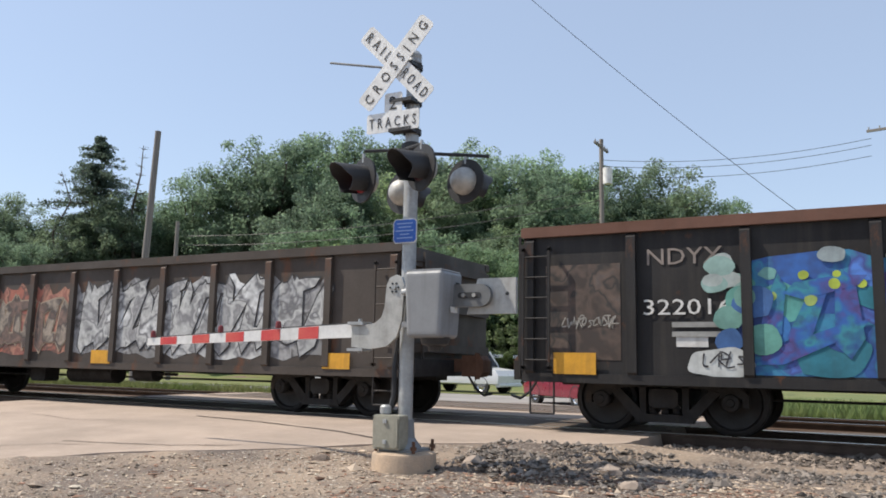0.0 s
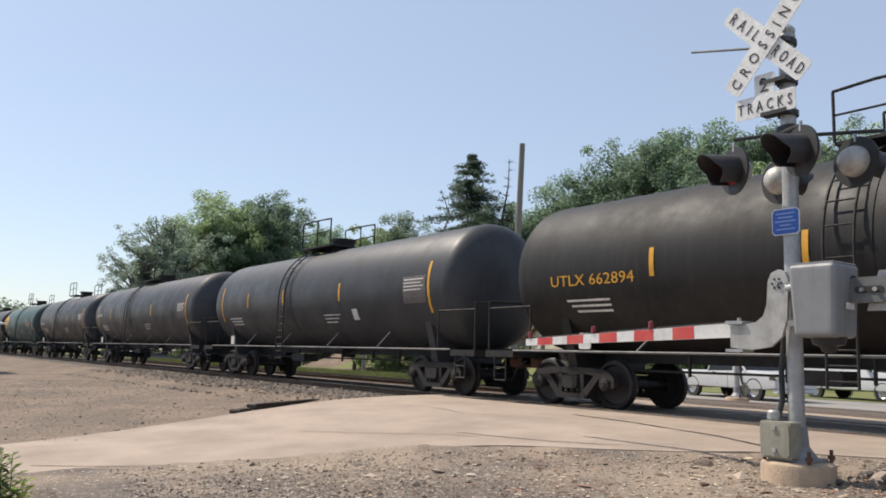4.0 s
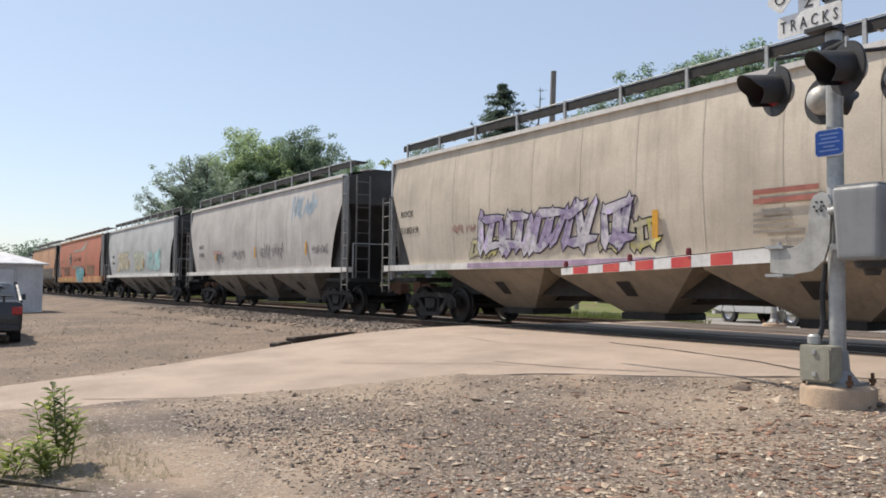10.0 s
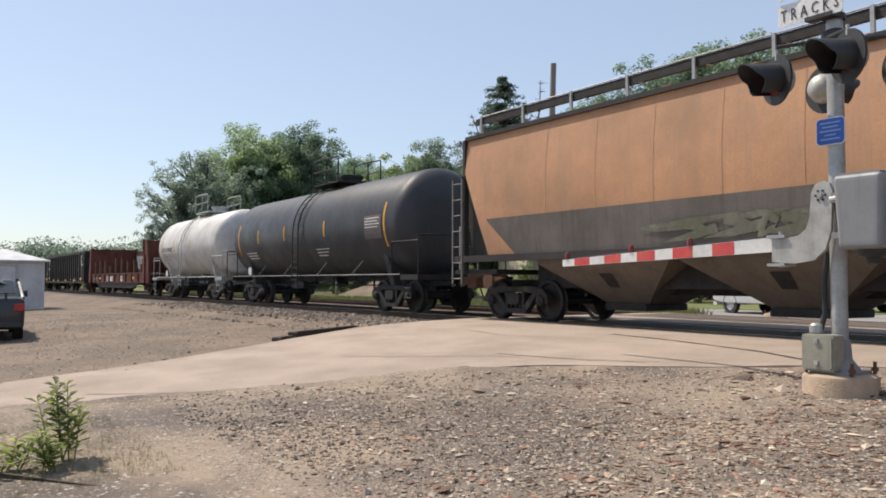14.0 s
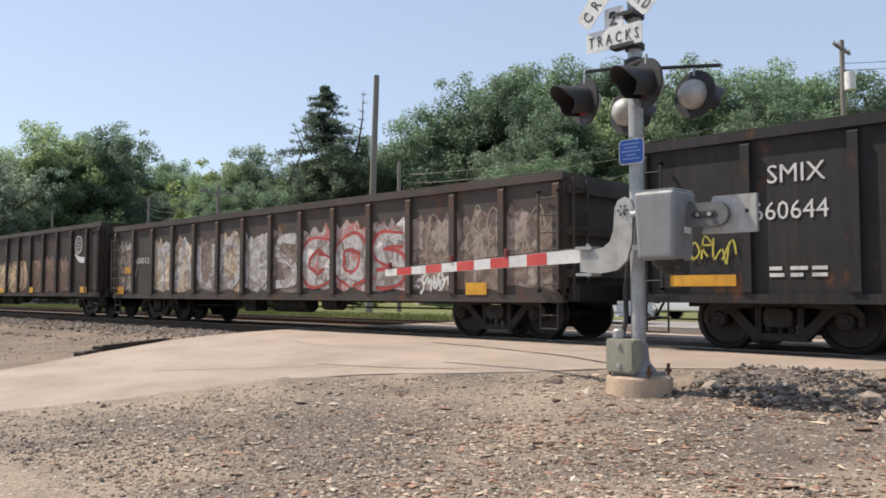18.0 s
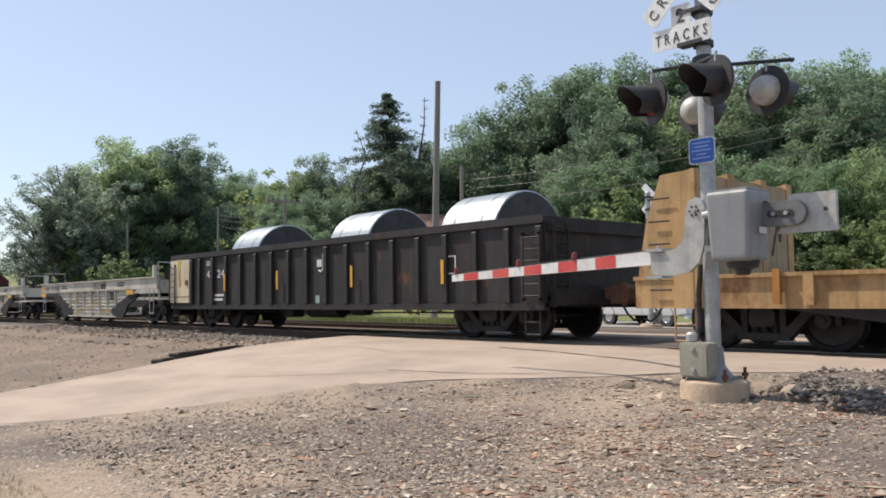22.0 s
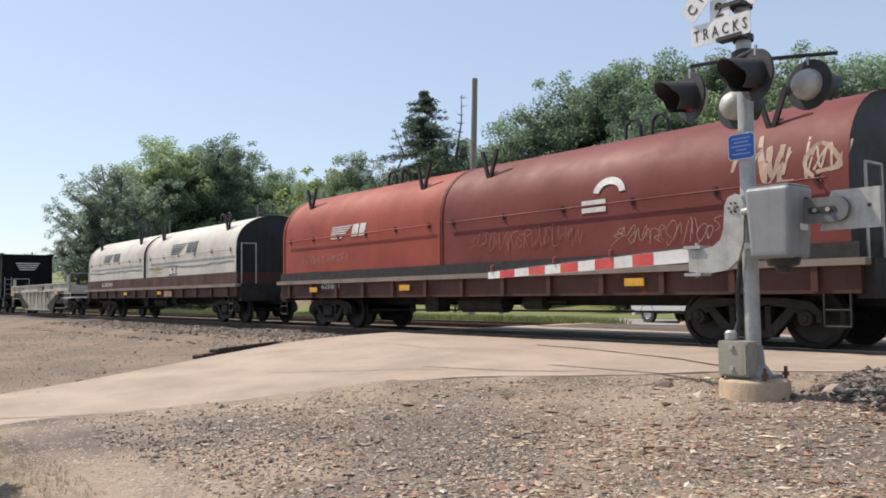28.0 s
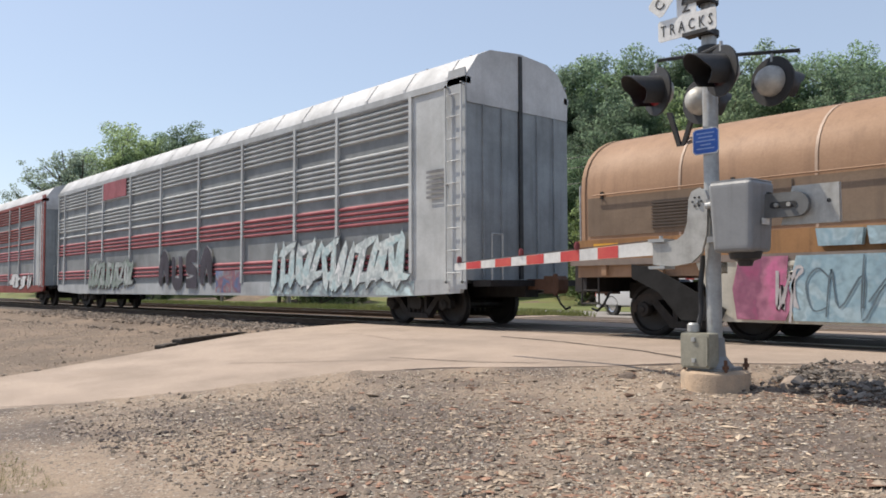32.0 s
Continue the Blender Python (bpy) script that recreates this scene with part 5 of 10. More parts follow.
car, h = gondola("dark gondola car covered in grey and orange graffiti", 295.4, 311.2, 2.84, GREYBR, 13)
bay = (15.8 - 0.24) / 12
org_f = ((0.38, 0.13, 0.09), (0.10, 0.06, 0.05), (0.46, 0.22, 0.15), (0.26, 0.10, 0.08))
gry_f = ((0.22, 0.22, 0.22), (0.07, 0.065, 0.065), (0.36, 0.36, 0.36), (0.14, 0.14, 0.15))
sil_f = ((0.46, 0.47, 0.47), (0.15, 0.15, 0.16), (0.56, 0.57, 0.56), (0.30, 0.31, 0.33))
bay_panels(car, -h + 0.12, bay, 0.92, 2.40, [org_f, org_f, org_f, gry_f, org_f, org_f, gry_f, gry_f, sil_f, sil_f, gry_f, None], 21)
wild(car, -h + 0.3, -h + bay * 6, 0.98, 2.25, YS - 0.005, [(0.10, 0.075, 0.065), (0.22, 0.14, 0.11), (0.07, 0.055, 0.05), (0.36, 0.30, 0.24)], 25, 7, outline=(0.42, 0.33, 0.24))
wild(car, -h + 0.3 + bay * 6, -h + bay * 11, 0.98, 2.5, YS - 0.005, [(0.40, 0.41, 0.41), (0.20, 0.20, 0.21), (0.52, 0.53, 0.52), (0.12, 0.12, 0.13)], 24, 6, outline=(0.05, 0.05, 0.055))
letters("HEQX", 0.3, WHITE, car, -h + 0.7, YS - 0.02, 2.1, width=0.9)
letters("71217", 0.3, WHITE, car, -h + 0.7, YS - 0.02, 1.75, width=0.9)
plates(car, -1.64, 0.92, [-h + 1.2, -3.4, 1.0, h - 1.2], 0.55, 0.26)

car, h = gondola("black gondola car with faded stencils and yellow plates", 277.2, 293.7, 2.92, SOOT, 16, bottom=0.72)
letters("322330", 0.34, WHITE, car, -h + 1.0, YS - 0.005, 2.05, width=1.1)
letters("NDYX", 0.30, WHITE, car, -h + 1.0, YS - 0.005, 2.42, width=0.8)
plates(car, -1.64, 0.92, [-h + 0.5, -5.2, -0.2, 4.4, h - 1.0], 0.5, 0.2)
bars(car, 3.6, YS - 0.004, 2.6, 0.9, 0.12, 3, WHITE)
graffiti(car, h - 3.6, h - 2.0, 1.2, 2.4, YS, [(0.12, 0.09, 0.08)], 23, 2)

car, h = gondola("tall rust-brown gondola car with purple and teal graffiti", 261.0, 275.8, 3.95, BROWN, 15, bottom=1.13, rib_paint=RIBDARK, chord=GREYBR)
vio_f = ((0.26, 0.20, 0.38), (0.14, 0.10, 0.20), (0.36, 0.30, 0.44), (0.18, 0.12, 0.14))
pnk_f = ((0.20, 0.11, 0.09), (0.10, 0.06, 0.05), (0.28, 0.20, 0.17), (0.13, 0.075, 0.06))
bay = (14.8 - 0.24) / 14
bay_panels(car, -h + 0.12, bay, 1.18, 1.98, [None, vio_f, vio_f, vio_f, pnk_f, pnk_f, pnk_f, pnk_f], 31)
wild(car, -6.3, -3.7, 1.18, 2.1, YS - 0.004, [(0.34, 0.28, 0.44), (0.22, 0.16, 0.30), (0.42, 0.36, 0.48)], 37, 3, outline=(0.12, 0.09, 0.15))
wild(car, -2.9, 0.5, 1.2, 2.25, YS - 0.004, [(0.28, 0.24, 0.22), (0.16, 0.10, 0.085), (0.22, 0.12, 0.10), (0.12, 0.08, 0.07)], 39, 5, outline=(0.40, 0.34, 0.30), slim=0.8)
pale_spray, violet_spray = spray((0.58, 0.56, 0.60)), spray((0.26, 0.22, 0.46))
bx = 1.11
part("graffiti_shape", B().box(bx - 0.30, bx + 0.32, YS - 0.012, YS - 0.004, 2.45, 3.0), pale_spray, car, "pale square spray-painted shape")
part("graffiti_shape", B().prism([(bx - 0.22, 2.45), (bx + 0.2, 2.45), (bx + 0.42, 2.05), (bx + 0.24, 2.12), (bx + 0.22, 1.95), (bx - 0.24, 1.95), (bx - 0.24, 2.12), (bx - 0.44, 2.03)], YS - 0.012, YS - 0.004), violet_spray, car, "violet spray-painted shape")
part("graffiti_shape", B().prism([(bx - 0.26, 1.96), (bx + 0.26, 1.96), (bx + 0.36, 1.62), (bx - 0.36, 1.62)], YS - 0.014, YS - 0.005), pale_spray, car, "pale tapered spray-painted shape")
for dx in (-0.14, 0.14):
    part("graffiti_shape", B().box(bx + dx - 0.04, bx + dx + 0.04, YS - 0.012, YS - 0.004, 1.32, 1.62), pale_spray, car)
part("graffiti_shape", B().prism([(4.72, 1.2), (5.86, 1.2), (5.86, 1.84), (5.62, 1.96), (5.5, 1.82), (5.3, 2.0), (5.12, 1.86), (4.98, 2.12), (4.84, 1.75), (4.72, 1.86)], YS - 0.0035, YS - 0.001), spray_mix(((0.04, 0.36, 0.32), (0.05, 0.26, 0.26), (0.03, 0.42, 0.36))), car, "teal spray-painted background")
wild(car, 4.75, 5.85, 1.15, 2.05, YS - 0.004, [(0.03, 0.33, 0.29), (0.10, 0.07, 0.06), (0.05, 0.42, 0.36), (0.22, 0.12, 0.08)], 33, 2, outline=(0.03, 0.12, 0.11))
scrawl(car, 4.85, 5.4, 1.9, 2.45, YS - 0.02, spray((0.45, 0.42, 0.38)), 38, 0.02)
scrawl(car, 1.72, 2.5, 1.58, 2.12, YS, WHITE, 34, 0.03)
letters("RMLX", 0.24, WHITE, car, -6.28, YS - 0.02, 2.38, width=0.70)
letters("31693", 0.24, WHITE, car, -6.28, YS - 0.02, 2.03, width=0.70)
part("end_panel", B().box(h - 1.45, h, -1.66, -1.60, 1.0, 3.8), car_paint("rust_red_panel", (0.13, 0.05, 0.035), 0.4, 0.3), car)
plates(car, -1.67, 1.9, [h - 1.25], 0.15, 1.1)
plates(car, -1.58, 1.6, [-h + 0.5, -h + 3.1], 0.09, 0.7)

car, h = gondola("tall brown gondola car with cream graffiti and deep side sill", 242.7, 258.4, 3.88, BROWN, 17, bottom=1.22, chord=RIBDARK, rib_paint=RIBDARK)
part("deep_sill", B().prism([(-h + 1.6, 1.2), (h - 1.6, 1.2), (h - 2.9, 0.30), (-h + 2.9, 0.30)], -1.62, -1.55), car_paint("dark_sill_paint", (0.018, 0.015, 0.014), 0.3, dirt=(0.03, 0.025, 0.02)), car)
part("sill_ledge", B().box(-h, h, -1.72, -1.55, 1.16, 1.27), mat("worn_ledge", (0.30, 0.215, 0.17), 0.8, scale=1.5), car)
bay = (15.7 - 0.24) / 16
bay_letters(car, -h + 0.12, bay, 2.74, 3.34, [None] * 4 + [0, 1, 2, 3, None, 4, 6, 1, 5, 3], 0.20, spray_mix(((0.135, 0.056, 0.042), (0.092, 0.052, 0.042), (0.17, 0.066, 0.048))))
cream_b = ((0.34, 0.32, 0.24), (0.12, 0.085, 0.065), (0.44, 0.43, 0.35), (0.22, 0.22, 0.15))
rose_b = ((0.10, 0.055, 0.045), (0.06, 0.05, 0.04), (0.16, 0.10, 0.08), (0.08, 0.085, 0.06))
bay_panels(car, -h + 0.12, bay, 1.30, 2.40, [None] * 5 + [cream_b, cream_b, cream_b, cream_b, rose_b, rose_b, rose_b, rose_b, rose_b, rose_b], 47)
wild(car, -2.8, 0.7, 1.34, 2.44, YS - 0.004, [(0.46, 0.44, 0.36), (0.26, 0.25, 0.17), (0.52, 0.51, 0.46), (0.17, 0.13, 0.10)], 49, 4, outline=(0.50, 0.49, 0.46))
for k in range(5):
    scrawl(car, 1.5 + k * 1.15, 2.6 + k * 1.15, 1.6 + 0.25 * (k % 2), 2.55, YS - 0.004, spray((0.52, 0.42, 0.38)), 140 + k, 0.035)
for k, s in enumerate((44, 45, 46)):
    scrawl(car, -h + 0.2 + bay * k, -h + 0.95 + bay * k, 1.35, 1.9 + 0.1 * (k % 2), YS, WHITE, s, 0.022)
scrawl(car, -h + 0.22 + bay * 3, -h + 0.85 + bay * 3, 2.0, 2.5, YS, spray((0.50, 0.46, 0.25)), 48, 0.016)
bars(car, -h + 0.35, YS - 0.012, 2.2, 0.5, 0.13, 2, WHITE)
bars(car, -h + 1.3, YS - 0.012, 2.25, 0.45, 0.16, 1, WHITE)
for k in range(8):
    scrawl(car, h - 6.4 + k * 0.55, h - 5.95 + k * 0.55, 1.175, 1.26, -1.721, spray((0.5, 0.45, 0.4)), 60 + k, 0.012)
plates(car, -1.60, 1.65, [-h + 0.5, -h + 3.9, 0.0, 4.0, h - 2.0], 0.11, 0.75)

car, h = gondola("long black gondola car with white stencils and round emblem", -46.1, -25.6, 3.12, SOOT, 22, bottom=0.76, rib_xs=[-10.13, -8.55, -7.15, 7.1, 8.16, 10.13] + steps(-6.2, 6.2, 13))
letters("SMIX", 0.36, WHITE, car, -h + 1.97, YS - 0.01, 2.34, width=0.76)
letters("660644", 0.36, WHITE, car, -h + 1.76, YS - 0.01, 1.84, width=1.0)
part("stencil_frame", B().box(-h + 5.0, -h + 5.36, YS - 0.012, YS - 0.006, 2.16, 2.19).box(-h + 5.0, -h + 5.36, YS - 0.012, YS - 0.006, 2.55, 2.58).box(-h + 5.0, -h + 5.03, YS - 0.012, YS - 0.006, 2.19, 2.55).box(-h + 5.33, -h + 5.36, YS - 0.012, YS - 0.006, 2.19, 2.55), WHITE, car, "white stencilled frame")
for k in range(3):
    bars(car, -8.26 + 0.28 * k, YS - 0.01, 1.20, 0.24, 0.05, 2, WHITE, seed=k)
scrawl(car, -9.46, -8.75, 1.28, 1.62, YS - 0.02, spray((0.58, 0.50, 0.08)), 51, 0.018)
plates(car, -1.66, 0.92, [-4.8, -2.2, 1.9, 5.8], 0.46, 0.16)
plates(car, -1.66, 1.02, [-9.2], 1.0, 0.16)
plates(car, -1.66, 1.01, [8.86], 0.68, 0.18)
scrawl(car, 7.0, 8.0, 1.55, 1.95, YS - 0.02, spray((0.26, 0.25, 0.25)), 53, 0.012)
bars(car, 4.3, YS - 0.09, 1.0, 0.3, 0.08, 1, WHITE)
bars(car, 6.3, YS - 0.09, 1.02, 0.45, 0.04, 2, WHITE)
def globe(car, x, z, r):
    """A round grid and a curved ribbon under it."""
    y_ = YS - 0.012
    part("emblem", B().lathe([(r - 0.03, -0.002), (r, -0.006), (r, 0.002)], "y", 28, (x, y_, z)), WHITE, car, "white globe emblem")
    for k in (-0.55, -0.18, 0.18, 0.55):
        w_ = r * math.sqrt(1 - k * k)
        part("emblem_line", B().loft([[(x + w_ * q, y_ - 0.002, z + r * k - 0.05 * (1 - q * q) - 0.008), (x + w_ * q, y_ - 0.002, z + r * k - 0.05 * (1 - q * q) + 0.008)] for q in steps(-1, 1, 8)]), WHITE, car)
        part("emblem_line", B().loft([[(x + r * k * math.sqrt(1 - q * q) - 0.008, y_ - 0.003, z + r * q), (x + r * k * math.sqrt(1 - q * q) + 0.008, y_ - 0.003, z + r * q)] for q in steps(-0.97, 0.97, 8)]), WHITE, car)
    part("emblem_ribbon", B().loft([[(x - r * 0.95 + 1.05 * q, y_, z - r * 0.95 - 0.20 * math.sin(2.4 * q + 0.2) - 0.13 * min(1, 3 * q + 0.1)), (x - r * 0.95 + 1.05 * q, y_, z - r * 0.75 - 0.20 * math.sin(2.4 * q + 0.2))] for q in steps(0, 1, 12)]), WHITE, car, "white curved ribbon")

globe(car, 8.76, 2.57, 0.29)

car, h = gondola("worn brown gondola car with red-outlined silver graffiti", -64.4, -47.5, 2.88, GREYBR, 15, bottom=0.74)
cream_f = ((0.44, 0.36, 0.26), (0.20, 0.13, 0.09), (0.55, 0.48, 0.38), (0.34, 0.22, 0.13))
white_f = ((0.44, 0.42, 0.40), (0.16, 0.12, 0.10), (0.52, 0.50, 0.49), (0.30, 0.26, 0.24))
brown_f = ((0.15, 0.10, 0.075), (0.26, 0.20, 0.16), (0.11, 0.075, 0.06), (0.36, 0.30, 0.26))
red_f = ((0.42, 0.39, 0.38), (0.42, 0.10, 0.08), (0.46, 0.44, 0.43), (0.20, 0.10, 0.08))
bay = (16.9 - 0.24) / 14
bay_panels(car, -h + 0.12, bay, 0.86, 2.35, [brown_f, None, cream_f, cream_f, brown_f, cream_f, white_f, brown_f, red_f, red_f, red_f, brown_f, brown_f, brown_f], 61)
bay_letters(car, -h + 0.12, bay, 0.9, 2.25, [None, None, 3, 6, 2, 1, 4, 5], 0.22, spray_mix(white_f), 0.008)
bay_letters(car, -h + 0.12, bay, 0.9, 2.15, [None] * 8 + [4, 1, 5], 0.40, spray((0.50, 0.07, 0.06)), 0.008)
bay_letters(car, -h + 0.12, bay, 0.97, 2.08, [None] * 8 + [4, 1, 5], 0.26, spray_mix(white_f), 0.012)
for k in (11, 12, 13):
    for m in (0, 1):
        scrawl(car, -h + 0.25 + bay * k, -h + 1.15 + bay * k, 1.45 + m * 0.35, 2.0 + m * 0.4, YS, spray((0.42, 0.35, 0.26)), 64 + k * 2 + m, 0.014)
scrawl(car, -h + 0.25 + bay * 11, -h + 1.15 + bay * 11, 0.85, 1.2, YS, WHITE, 66, 0.03)
plates(car, YS - 0.02, 1.52, [-7.55], 0.42, 0.2, spray((0.62, 0.30, 0.04)))
scrawl(car, -8.25, -7.2, 2.05, 2.4, YS - 0.006, spray((0.50, 0.44, 0.38)), 67, 0.025)
scrawl(car, -8.25, -7.2, 0.95, 1.9, YS - 0.006, spray((0.52, 0.46, 0.38)), 68, 0.035)
letters("000120", 0.26, WHITE, car, -h + 1.5, YS - 0.01, 1.7, width=0.9)
plates(car, -1.64, 0.92, [-h + 0.5, h - 1.9], 0.5, 0.22)

car, h = gondola("long brown gondola car with faded graffiti panels and emblem", -86.0, -65.4, 3.12, car_paint("dull_brown_paint", (0.054, 0.041, 0.035), 0.45, 0.2), 16, bottom=0.78, chord=GREYBR, rib_xs=[-10.18, 10.18] + steps(-8.27, 9.23, 14))
letters("SMIX", 0.33, WHITE, car, -8.2, YS - 0.01, 2.34, width=0.98)
letters("60179", 0.31, WHITE, car, -8.14, YS - 0.01, 1.84, width=0.90)
for k in range(3):
    bars(car, -8.17 + 0.29 * k, YS - 0.01, 1.56, 0.24, 0.05, 2, WHITE, seed=k)
graffiti(car, -3.5, 3.5, 0.82, 2.05, YS, [(0.40, 0.29, 0.18), (0.46, 0.36, 0.24), (0.34, 0.22, 0.12)], 71, 9, outline=(0.10, 0.065, 0.045), back=(0.38, 0.26, 0.15))
bay_panels(car, 3.98, 1.25, 0.84, 2.1, [((0.15, 0.08, 0.055), (0.10, 0.06, 0.045), (0.23, 0.14, 0.095))] * 3, 73)
for k in range(3):
    scrawl(car, 4.15 + 1.25 * k, 5.05 + 1.25 * k, 1.0, 1.9, YS - 0.006, spray((0.24, 0.16, 0.11)), 74 + k, 0.03)
globe(car, h - 1.8, 2.45, 0.30)
plates(car, -1.65, 1.13, [-9.38], 0.5, 0.2)
plates(car, -1.65, 0.95, [-2.6, 1.3, 4.4, h - 1.2], 0.5, 0.2)

car, h = gondola("black gondola car with thin white scrawls", -103.9, -87.6, 2.92, car_paint("faded_black_paint", (0.032, 0.027, 0.024), 0.4, 0.15), 14, bottom=0.76)
letters("201075", 0.24, WHITE, car, -4.35, YS - 0.01, 1.48, width=1.05)
bars(car, -4.3, YS - 0.01, 2.0, 0.4, 0.14, 1, WHITE)
part("graffiti_tag", B().loft([[(x - 0.028, YS - 0.008, z), (x + 0.028, YS - 0.008, z)] for x, z in curve_through([(-0.95, 0.8), (-0.8, 1.05), (-1.0, 1.4), (-1.42, 1.75), (-1.4, 2.05), (-1.15, 2.14), (-0.98, 1.85)], 5)]), spray((0.45, 0.45, 0.44)), car, "thin looped white tag")
scrawl(car, 0.65, 1.3, 1.2, 1.75, YS, spray((0.62, 0.62, 0.6)), 82, 0.045)
scrawl(car, 0.75, 1.1, 1.7, 2.2, YS, spray((0.62, 0.62, 0.6)), 84, 0.035)
scrawl(car, 1.74, 2.3, 1.33, 1.85, YS, spray((0.62, 0.62, 0.6)), 83, 0.045)
scrawl(car, 2.85, 3.2, 1.2, 1.4, YS, spray((0.35, 0.35, 0.34)), 86, 0.02)
for x_ in (-0.1, 0.95, 2.9, 4.0):
    bars(car, x_, YS - 0.01, 0.98, 0.3, 0.045, 1 if x_ < 4 else 3, WHITE)
bars(car, -4.3, YS - 0.01, 1.3, 0.7, 0.05, 3, WHITE)
plates(car, -1.64, 0.95, [-h + 0.4, 2.6, h - 2.4], 0.4, 0.14, spray((0.45, 0.16, 0.06)))

car, h = gondola("low black gondola car carrying silver steel coils", -144.5, -128.3, 2.34, SOOT, 16, bottom=0.66, rib_xs=[-6.58, 8.0] + steps(-6.0, 7.2, 15))
plates(car, -1.67, 1.38, [-4.24, -1.22, 2.19, 5.4], 0.09, 0.5)
part("end_plate", B().box(-h + 0.02, -h + 1.45, -1.672, -1.585, 0.80, 2.17, 0.01), car_paint("dirty_cream_paint", (0.66, 0.58, 0.42), 0.4, 0.05, dirt=(0.42, 0.26, 0.08)), car, "dirty cream end plate with yellow stains")
part("end_seam", B().box(-h + 0.02, -h + 1.45, -1.678, -1.67, 0.98, 1.0), RUSTP, car, "rusty seam")
part("yellow_streak", B().prism([(-h + 0.62, 2.14), (-h + 0.84, 2.14), (-h + 0.80, 1.72), (-h + 0.86, 1.35), (-h + 0.72, 1.28), (-h + 0.64, 1.7)], -1.679, -1.671), spray((0.55, 0.36, 0.05)), car)
part("cover_cap", B().box(-h + 1.2, -h + 1.36, -1.70, -1.66, 1.35, 1.52, 0.02), RUSTP, car)
bars(car, -h + 3.0, YS - 0.012, 1.05, 0.8, 0.07, 2, WHITE)
part("emblem", B().tube([(0.88, YS - 0.01, 1.98), (0.88, YS - 0.01, 1.62), (0.80, YS - 0.01, 1.53), (0.68, YS - 0.01, 1.58)], 0.022, 5), WHITE, car, "white hooked mark")
part("emblem", B().box(5.3, 5.72, YS - 0.012, YS - 0.008, 1.33, 1.36).box(5.3, 5.72, YS - 0.012, YS - 0.008, 1.68, 1.71).box(5.3, 5.33, YS - 0.012, YS - 0.008, 1.36, 1.68).box(5.69, 5.72, YS - 0.012, YS - 0.008, 1.36, 1.68), WHITE, car)
bars(car, -5.6, YS - 0.012, 2.08, 0.42, 0.16, 1, spray((0.42, 0.42, 0.42)))
letters("45", 0.34, WHITE, car, -5.58, YS - 0.012, 1.54, width=0.40)
letters("24", 0.34, WHITE, car, -4.88, YS - 0.012, 1.54, width=0.46)
part("green_sticker", B().box(0.53, 0.70, YS - 0.012, YS - 0.006, 0.76, 0.95), spray((0.30, 0.45, 0.40)), car, "pale green square sticker")
part("white_patch", B().box(0.60, 0.80, YS - 0.012, YS - 0.006, 1.66, 1.84), WHITE, car, "small white patch")
COILM = mat("bright_steel_coil", (0.42, 0.46, 0.47), 0.36, 0.8, fine=60, stretch=(0.2, 6, 6))
# dark coil ends: shade on the faces turned from the sun, as colour
COILF = mat("shaded_coil_face", (0.06, 0.06, 0.062), 0.6, 0.3, scale=3, fine=80)
LOADS = []
def coil(uc, z, r, w, paint=COILM):
    c = thing("steel_coil", "silver wrapped steel coil lying in a gondola car", "steel coil", (uc, TRACK_Y, RAIL_Z + z))
    part("coil_wrap", B().lathe([(r * 0.35, -w / 2), (r - 0.02, -w / 2), (r, -w / 2 + 0.02), (r, w / 2 - 0.02), (r - 0.02, w / 2), (r * 0.35, w / 2), (r * 0.35, -w / 2)], "x", 36), paint, c, "", True)
    for e in (-1, 1):
        part("coil_face", B().lathe([(r * 0.36, e * (w / 2 + 0.006)), (r * 0.97, e * (w / 2 + 0.006))], "x", 36), COILF, c, "wound end of the coil in a shaded tone")
    for k in (-0.25, 0.25):
        part("band", B().lathe([(r + 0.004, k * w - 0.016), (r + 0.004, k * w + 0.016)], "x", 36), BLACKP, c, "", True)
    LOADS.append((c, uc))
    return c
for k in (-4.2, 1.2, 5.5):
    coil((-144.5 - 128.3) / 2 + k, 0.84 + 1.13, 1.13, 1.65)

